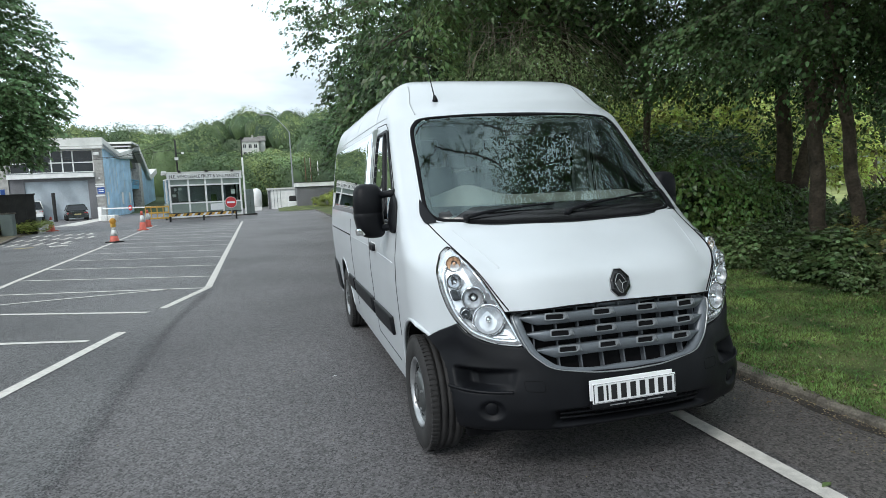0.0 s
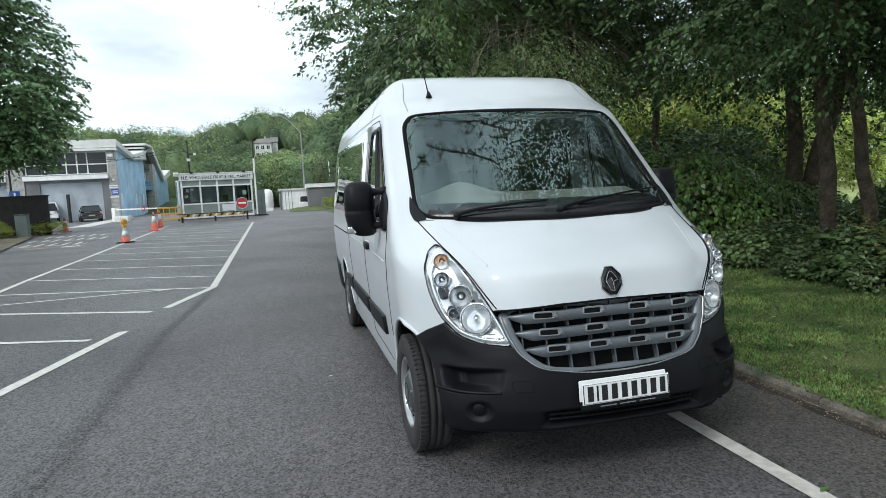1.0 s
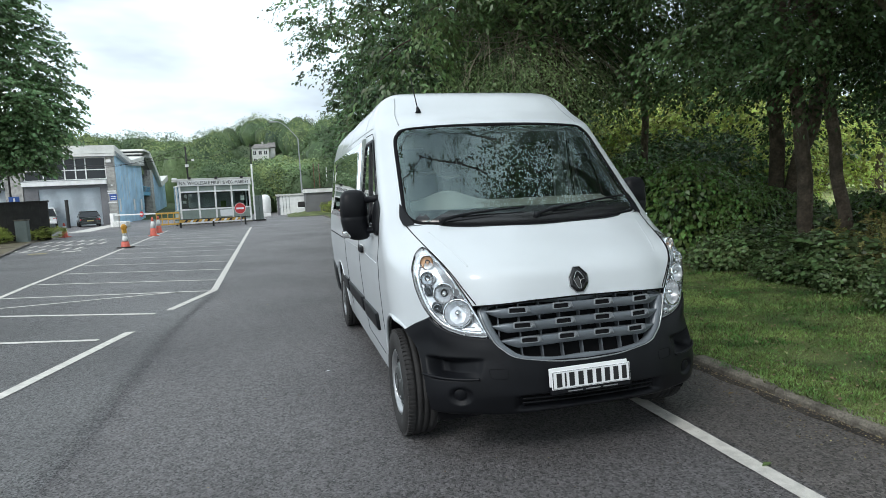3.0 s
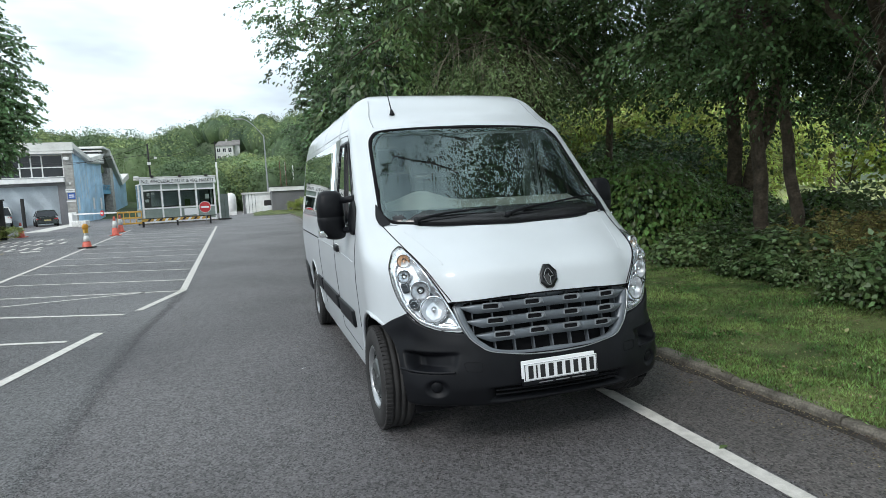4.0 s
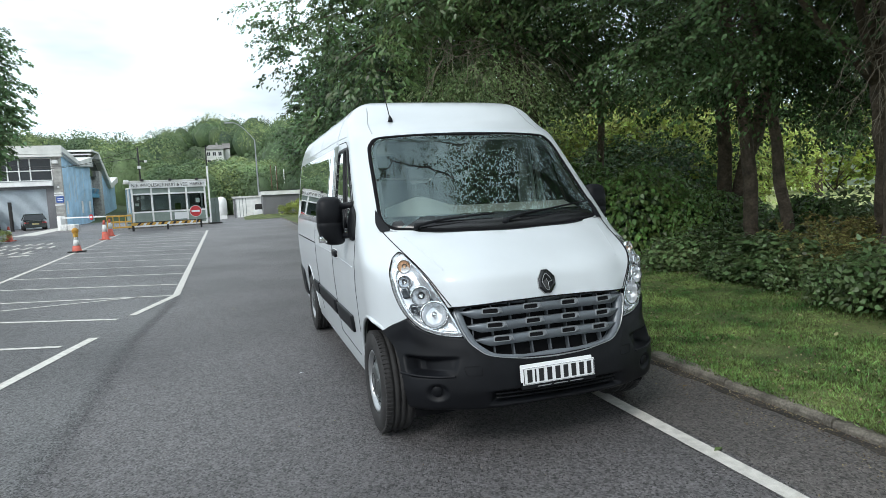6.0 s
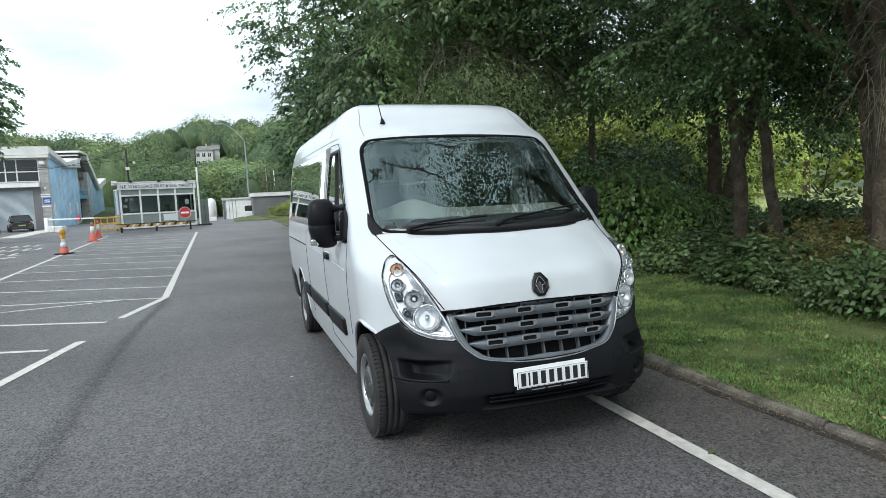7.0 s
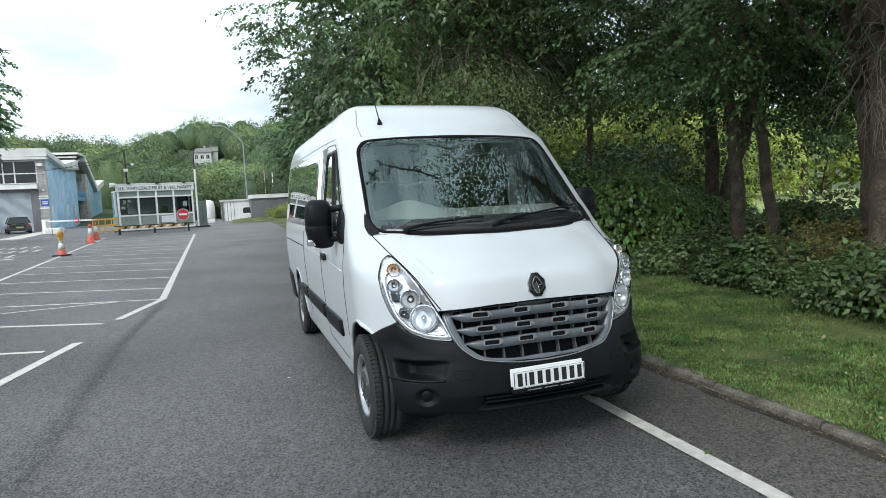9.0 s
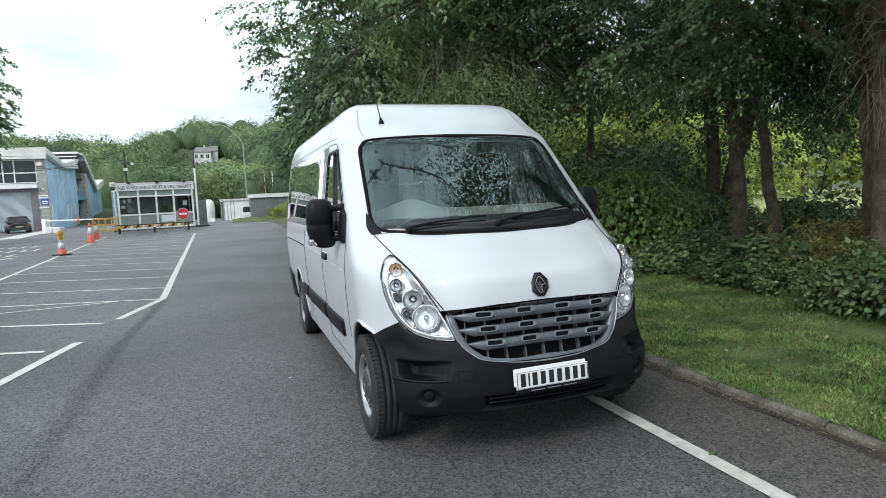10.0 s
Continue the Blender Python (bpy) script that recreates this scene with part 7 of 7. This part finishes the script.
def pedestrian_barrier(x, y, rz):
    b = thing("pedestrian_barrier", x, y, 0, "faded yellow plastic pedestrian barrier", "barrier", "yellow barriers", rz=rz)
    for z in (.15, .55, .98):
        part("rail", box_bm(-.8, .8, -.025, .025, z - .04, z + .08, .015, 1), M_YELLOW, b)
    for xx in (-.78, -.4, 0, .4, .78):
        part("upright", box_bm(xx - .03, xx + .03, -.02, .02, .1, 1.05, .01, 1), M_YELLOW, b)
    for xx in (-.6, .6):
        part("foot", box_bm(xx - .04, xx + .04, -.25, .25, 0, .12, .02, 1), M_BLACKWALL, b)


pedestrian_barrier(-10.0, 46.2, 4)


def cone(x, y, h=.75, lamp_on=False):
    c = thing("traffic_cone", x, y, 0, "faded orange traffic cone with a white sleeve" + (" and amber lamp" if lamp_on else ""), "traffic cone", "traffic cones", rz=x * 40)
    part("base", box_bm(-.23, .23, -.23, .23, 0, .05, .015, 2), M_BLACKWALL if lamp_on else M_ORANGE, c)
    part("lower_body", lathe_bm([(.175, .05), (.165, .07), (.125, h * .42)], 24), M_ORANGE, c)
    part("sleeve", lathe_bm([(.128, h * .42), (.075, h * .78)], 24), M_CONEWHITE, c, "white reflective sleeve")
    part("tip", lathe_bm([(.075, h * .78), (.04, h), (.0, h)], 24), M_ORANGE if not lamp_on else M_CONEWHITE, c)
    if lamp_on:
        l = part("road_lamp", box_bm(-.08, .08, -.05, .05, h - .04, h + .10, .02, 2), M_YELLOW, c, "yellow lamp body")
        part("lamp_lens", lathe_bm([(.0, -.035), (.115, -.03), (.13, 0), (.115, .03), (.0, .035)], 24, "X"), M_LAMPGLASS, l, "amber lens").matrix_basis = pose(0, 0, h + .19, 0, 0, 80)


cone(-7.72, 23.2, .62, True)
cone(-8.40, 32.2, 1.0)
cone(-8.85, 36.2, 1.0)
cone(-14.2, 37.4, .85)
post("bollard", -20.2, 58, 2.5, .14, M_BLACKWALL, "tall black square bollard by the wall", "bollard")

# boom barrier
boom = thing("boom_barrier", -15.1, 52.2, 0, "white boom barrier with a red disc across the market entrance", "barrier", rz=-46)
part("cabinet", box_bm(-.25, .25, -.2, .2, 0, 1.15, .03, 1), M_WHITEPAINT, boom)
for k in range(9):
    part("boom_section", box_bm(.25 + k * .88, .25 + (k + 1) * .88, -.03, .03, .95, 1.05), M_WHITEPAINT, boom)
part("boom_disc", cyl_bm((3.95, -.05, 1.0), (3.95, -.08, 1.0), .22, .22, 24), M_RED, boom, "red round plate")
part("boom_disc_bar", box_bm(3.79, 4.11, -.09, -.08, .95, 1.06), M_PLATE, boom)
for k in range(2):
    part("road_block", box_bm(.7 + k * 1.0, 1.6 + k * 1.0, -.6, -.2, 0, .5, .05, 1), M_CONEWHITE, boom)

# wall and planting on the far left, blue direction board
wall = thing("boundary_wall", -18.4, 35.2, 0, "black stained boundary wall with a grey meter box", "wall", kind="structure")
for k in range(20):
    part("board", box_bm(-4 + k * .41, -4 + k * .41 + .40, -.05, .05, 0, 2.1), M_BLACKWALL, wall)
part("coping", box_bm(-4.05, 4.25, -.08, .08, 2.1, 2.18), M_BLACKWALL, wall)
box = thing("meter_box", -14.9, 33.4, 0, "weathered grey-green meter box", "cabinet")
part("body", box_bm(-.28, .28, -.2, .2, 0, 1.15, .02, 1), M_GREENBOX, box)
part("lid", box_bm(-.32, .32, -.24, .24, 1.15, 1.22, .02, 1), M_KERB, box)
sp = post("sign_post", -18.3, 41.5, 4.6, .06, M_BLACKWALL, "dark post with a small blue arrow sign", "sign post")
part("sign_plate", box_bm(-.1, .5, -.08, -.06, 1.9, 2.6), M_BLUESIGN, sp, "blue sign with a white arrow")
part("sign_arrow", box_bm(.15, .25, -.085, -.08, 2.05, 2.5), M_PLATE, sp)
ragged_sheet("planting_bed", [(-30, 16), (-30, 46)], [(-10.2, 16), (-12.1, 23.7), (-14.5, 33.3), (-16.0, 40.5), (-18.6, 46)], .05, M_BED, "earth bed with weeds and litter by the wall", "ground", 14, .15, .3)
ragged_sheet("bed_kerb", [(-10.2, 16), (-12.1, 23.7), (-14.5, 33.3), (-16.0, 40.5), (-18.6, 46)], [(-10.05, 16), (-11.95, 23.7), (-14.35, 33.3), (-15.85, 40.5), (-18.45, 46)], .055, M_KERB, "low worn kerb round the earth bed", "kerb", 15, .01, .3)
for k, (x, y, s) in enumerate(((-14.6, 34.6, .34), (-16.6, 31.6, .45), (-15.6, 32.6, .3), (-17.6, 30, .6), (-14.3, 35.6, .40), (-17.0, 33.8, .6), (-16.1, 33.2, .42), (-18.3, 32.4, .55))):
    c = copy_thing(wild, pose(x, y, .05, 0, 0, 50 * k))
    c.scale = (s, s, s * .6)
    tagged(c, "scrubby weeds at the foot of the wall", "shrub", "weeds")


# parked vehicles
def parked_car(name, x, y, rz, paint, prof, width, label, cat):
    """prof: side outline (y, z) of the lower shell; the cabin is set in."""
    c = thing(name, x, y, 0, label, cat, rz=rz)
    L = prof["len"]
    h0, h1, h2 = prof["sill"], prof["belt"], prof["roof"]
    bm = bmesh.new()
    rings = []
    for q in np.linspace(0, 1, 15):
        y_ = L * q
        taper = 1 - .17 * abs(2 * q - 1) ** 3.5
        a, b = h0 + .14 * abs(2 * q - 1) ** 6, h1 - (.10 + .16 * (q > .5)) * abs(2 * q - 1) ** 4
        ring = []
        for k in range(20):
            t = 2 * math.pi * k / 20
            cx, cz = math.copysign(abs(math.cos(t)) ** .5, math.cos(t)), math.copysign(abs(math.sin(t)) ** .62, math.sin(t))
            ring.append(bm.verts.new((width / 2 * taper * cx * (1 - .06 * max(cz, 0)), y_, (a + b) / 2 + (b - a) / 2 * cz)))
        rings.append(ring)
    for p_, q_ in zip(rings, rings[1:]):
        for k in range(20):
            bm.faces.new((p_[k], p_[(k + 1) % 20], q_[(k + 1) % 20], q_[k]))
    bm.faces.new(rings[0])
    bm.faces.new(rings[-1])
    bmesh.ops.recalc_face_normals(bm, faces=bm.faces)
    for f_ in bm.faces:
        f_.smooth = len(f_.verts) == 4
    part("body", bm, paint, c)
    cab = prof["cab"]
    bm = bmesh.new()
    w0, w1 = width / 2 * .93, width / 2 * .72
    low = [bm.verts.new(q) for q in ((-w0, cab[0], h1 - .03), (w0, cab[0], h1 - .03), (w0, cab[3], h1 - .03), (-w0, cab[3], h1 - .03))]
    top = [bm.verts.new(q) for q in ((-w1, cab[1], h2), (w1, cab[1], h2), (w1, cab[2], h2), (-w1, cab[2], h2))]
    for i in range(4):
        bm.faces.new((low[i], low[(i + 1) % 4], top[(i + 1) % 4], top[i]))
    bm.faces.new(top)
    bmesh.ops.recalc_face_normals(bm, faces=bm.faces)
    part("glasshouse", bm, M_DARKWIN, c, "dark windows")
    part("roof", box_bm(-w1 - .02, w1 + .02, cab[1] - .05, cab[2] + .05, h2 - .05, h2 + .05, .045, 3), paint, c)
    for s in (-1, 1):
        for a, b in ((0, 1), (3, 2)):
            part("pillar", tube_mesh("pillar", [(s * w0, cab[a], h1 - .03), (s * w1, cab[b], h2)], .04, 6), paint, c)
        part("rear_lamp", box_bm(s * width * .36 - .16, s * width * .36 + .16, .0, .10, h1 - .32, h1 - .2, .02, 1), M_RED, c, "red rear lamp")
        for yy in (L * .2, L * .8):
            wv = part("wheel", lathe_bm([(.19, -.1), (.29, -.1), (.32, -.07), (.32, .07), (.29, .1), (.19, .1)], 24, "X"), M_TYRE, c)
            wv.matrix_basis = pose(s * (width / 2 - .1), yy, .32)
            part("rim", lathe_bm([(.0, -.05), (.1, -.07), (.2, -.05), (.2, .05), (.0, .05)], 18, "X"), M_RIM, wv)
    part("rear_bumper", box_bm(-width * .44, width * .44, -.05, .1, h0, h0 + .22, .04, 2), paint, c)
    part("rear_plate", box_bm(-.26, .26, -.03, 0, h1 - .42, h1 - .31), M_YELLOW_LINE, c, "plain rear plate")
    return c


parked_car("car", -18.5, 58.2, 19, M_CARPAINT, dict(len=4.3, sill=.22, belt=.92, roof=1.38, cab=(.35, 1.0, 2.3, 3.0)), 1.78, "dark green coupe parked before the shutter", "car")
parked_car("off_roader", -23.2, 62, 20, M_WHITEPAINT, dict(len=4.0, sill=.4, belt=1.15, roof=1.85, cab=(.05, .15, 2.4, 2.8)), 1.75, "white off-road vehicle behind the wall", "car")

# garages and low grey store at the end of the road
gar = thing("garage_block", -2.25, 63.2, 0, "low white garages with a flat roof", "garage")
part("wall_block", box_bm(0, 3.3, 0, 6, -.1, 2.0), M_WHITEPAINT, gar)
part("roof", box_bm(-.1, 3.4, -.15, 6.1, 2.0, 2.15), M_ROOF, gar)
for k in range(4):
    part("door_joint", box_bm(.28 + .32 * k, .32 + .32 * k, -.02, 0, 0, 1.95), M_GREENBOX, gar)
part("dark_door", box_bm(0.02, .25, -.02, 0, 0, 1.9), M_GREYWALL, gar)
store = thing("brick_store", .5, 57.5, 0, "low dark brick store with a white fascia", "building")
part("wall_block", box_bm(0, 9, 0, 5, -.1, 2.15), M_GREYWALL, store)
part("fascia", box_bm(-.1, 9.1, -.15, 5.1, 2.12, 2.5), M_WHITEPAINT, store, "white fascia")
part("roof_edge", box_bm(-.12, 9.12, -.18, 5.12, 2.5, 2.56), M_BLACKWALL, store)
for x, y in ((1.7, 59.9), (2.25, 59.9)):
    post("thin_pole", x, y + 3, 5.2, .04, M_WOODRED, "thin wooden pole behind the store", "pole")
tank = thing("white_tank", -3.3, 60, 0, "white rounded tank on a frame", "tank")
part("drum", lathe_bm([(.0, .3), (.42, .32), (.5, .5), (.5, 1.7), (.4, 2.0), (.2, 2.15), (.0, 2.18)], 24), M_WHITEPAINT, tank)
part("frame", box_bm(-.45, .45, -.45, .45, 0, .35, .02, 1), M_WHITEPAINT, tank)
bag = thing("builders_bag", .1, 61, 0, "white builder's bag with dark rubbish", "bag")
part("sack", box_bm(-.45, .45, -.4, .4, 0, .75, .18, 3), M_PLATE, bag)
part("rubbish", box_bm(-.3, .5, -.3, .3, .65, 1.3, .2, 2), M_BLACKWALL, bag)
sheet("grass_island", -1.3, 12, 52.5, 72, .03, M_TURF, "green grass strip at the end of the road", "grass", 12, 12, lambda x, y: .35 * min(1, max(0, (y - 53.5) / 5)) * min(1, max(0, (x + 1.3) / 2)))
for k, (x, y, s) in enumerate(((3.4, 55.8, .5), (4.4, 55.5, .65), (2.4, 56.5, .35), (5.5, 55, .7))):
    c = copy_thing(wild, pose(x, y, .05, 0, 0, 70 * k))
    c.scale = (s, s, s)
    tagged(c, "green bush before the brick store", "shrub", "store bushes")

# white house on the hill
house = thing("hillside_house", -8.2, 228, 12.0, "distant white house with a hipped grey roof among trees", "house", rz=-5)
part("wall_block", box_bm(-2.9, 2.9, 0, 5, -6, 8.4), M_ROOF, house)
bm = bmesh.new()
eave = [bm.verts.new(q) for q in ((-3.3, -.4, 8.3), (3.3, -.4, 8.3), (3.3, 5.4, 8.3), (-3.3, 5.4, 8.3))]
ridge = [bm.verts.new(q) for q in ((-2.1, 2.5, 10.1), (2.1, 2.5, 10.1))]
for q in ((0, 1, ridge[1], ridge[0]), (1, 2, ridge[1]), (2, 3, ridge[0], ridge[1]), (3, 0, ridge[0])):
    bm.faces.new([eave[a] if isinstance(a, int) else a for a in q])
bm.faces.new(eave[::-1])
bmesh.ops.recalc_face_normals(bm, faces=bm.faces)
part("roof", bm, M_TILE, house, "grey tiled hipped roof")
part("chimney", box_bm(.3, .9, 2.2, 2.8, 9.6, 10.8), M_BRICK, house)
for x in (-2.0, -.1, 1.8):
    for z in (3.4, 6.1):
        win = part("window", box_bm(x - .5, x + .5, -.06, .02, z, z + 1.3), M_DARKWIN, house)
        part("window_frame", box_bm(x - .05, x + .05, -.09, -.06, z, z + 1.3), M_WHITEPAINT, win)
side_house = thing("hillside_house", -4.1, 231, 12.0, "white gable end showing beside the house on the hill", "house", rz=0)
part("wall_block", box_bm(-1.4, 1.0, 0, 6, -6, 8.6), M_ROOF, side_house)
profile_block("roof", [(-.4, 8.8), (3.0, 10.8), (6.4, 8.8)], -1.6, 1.2, M_TILE, side_house, "grey tiled roof")
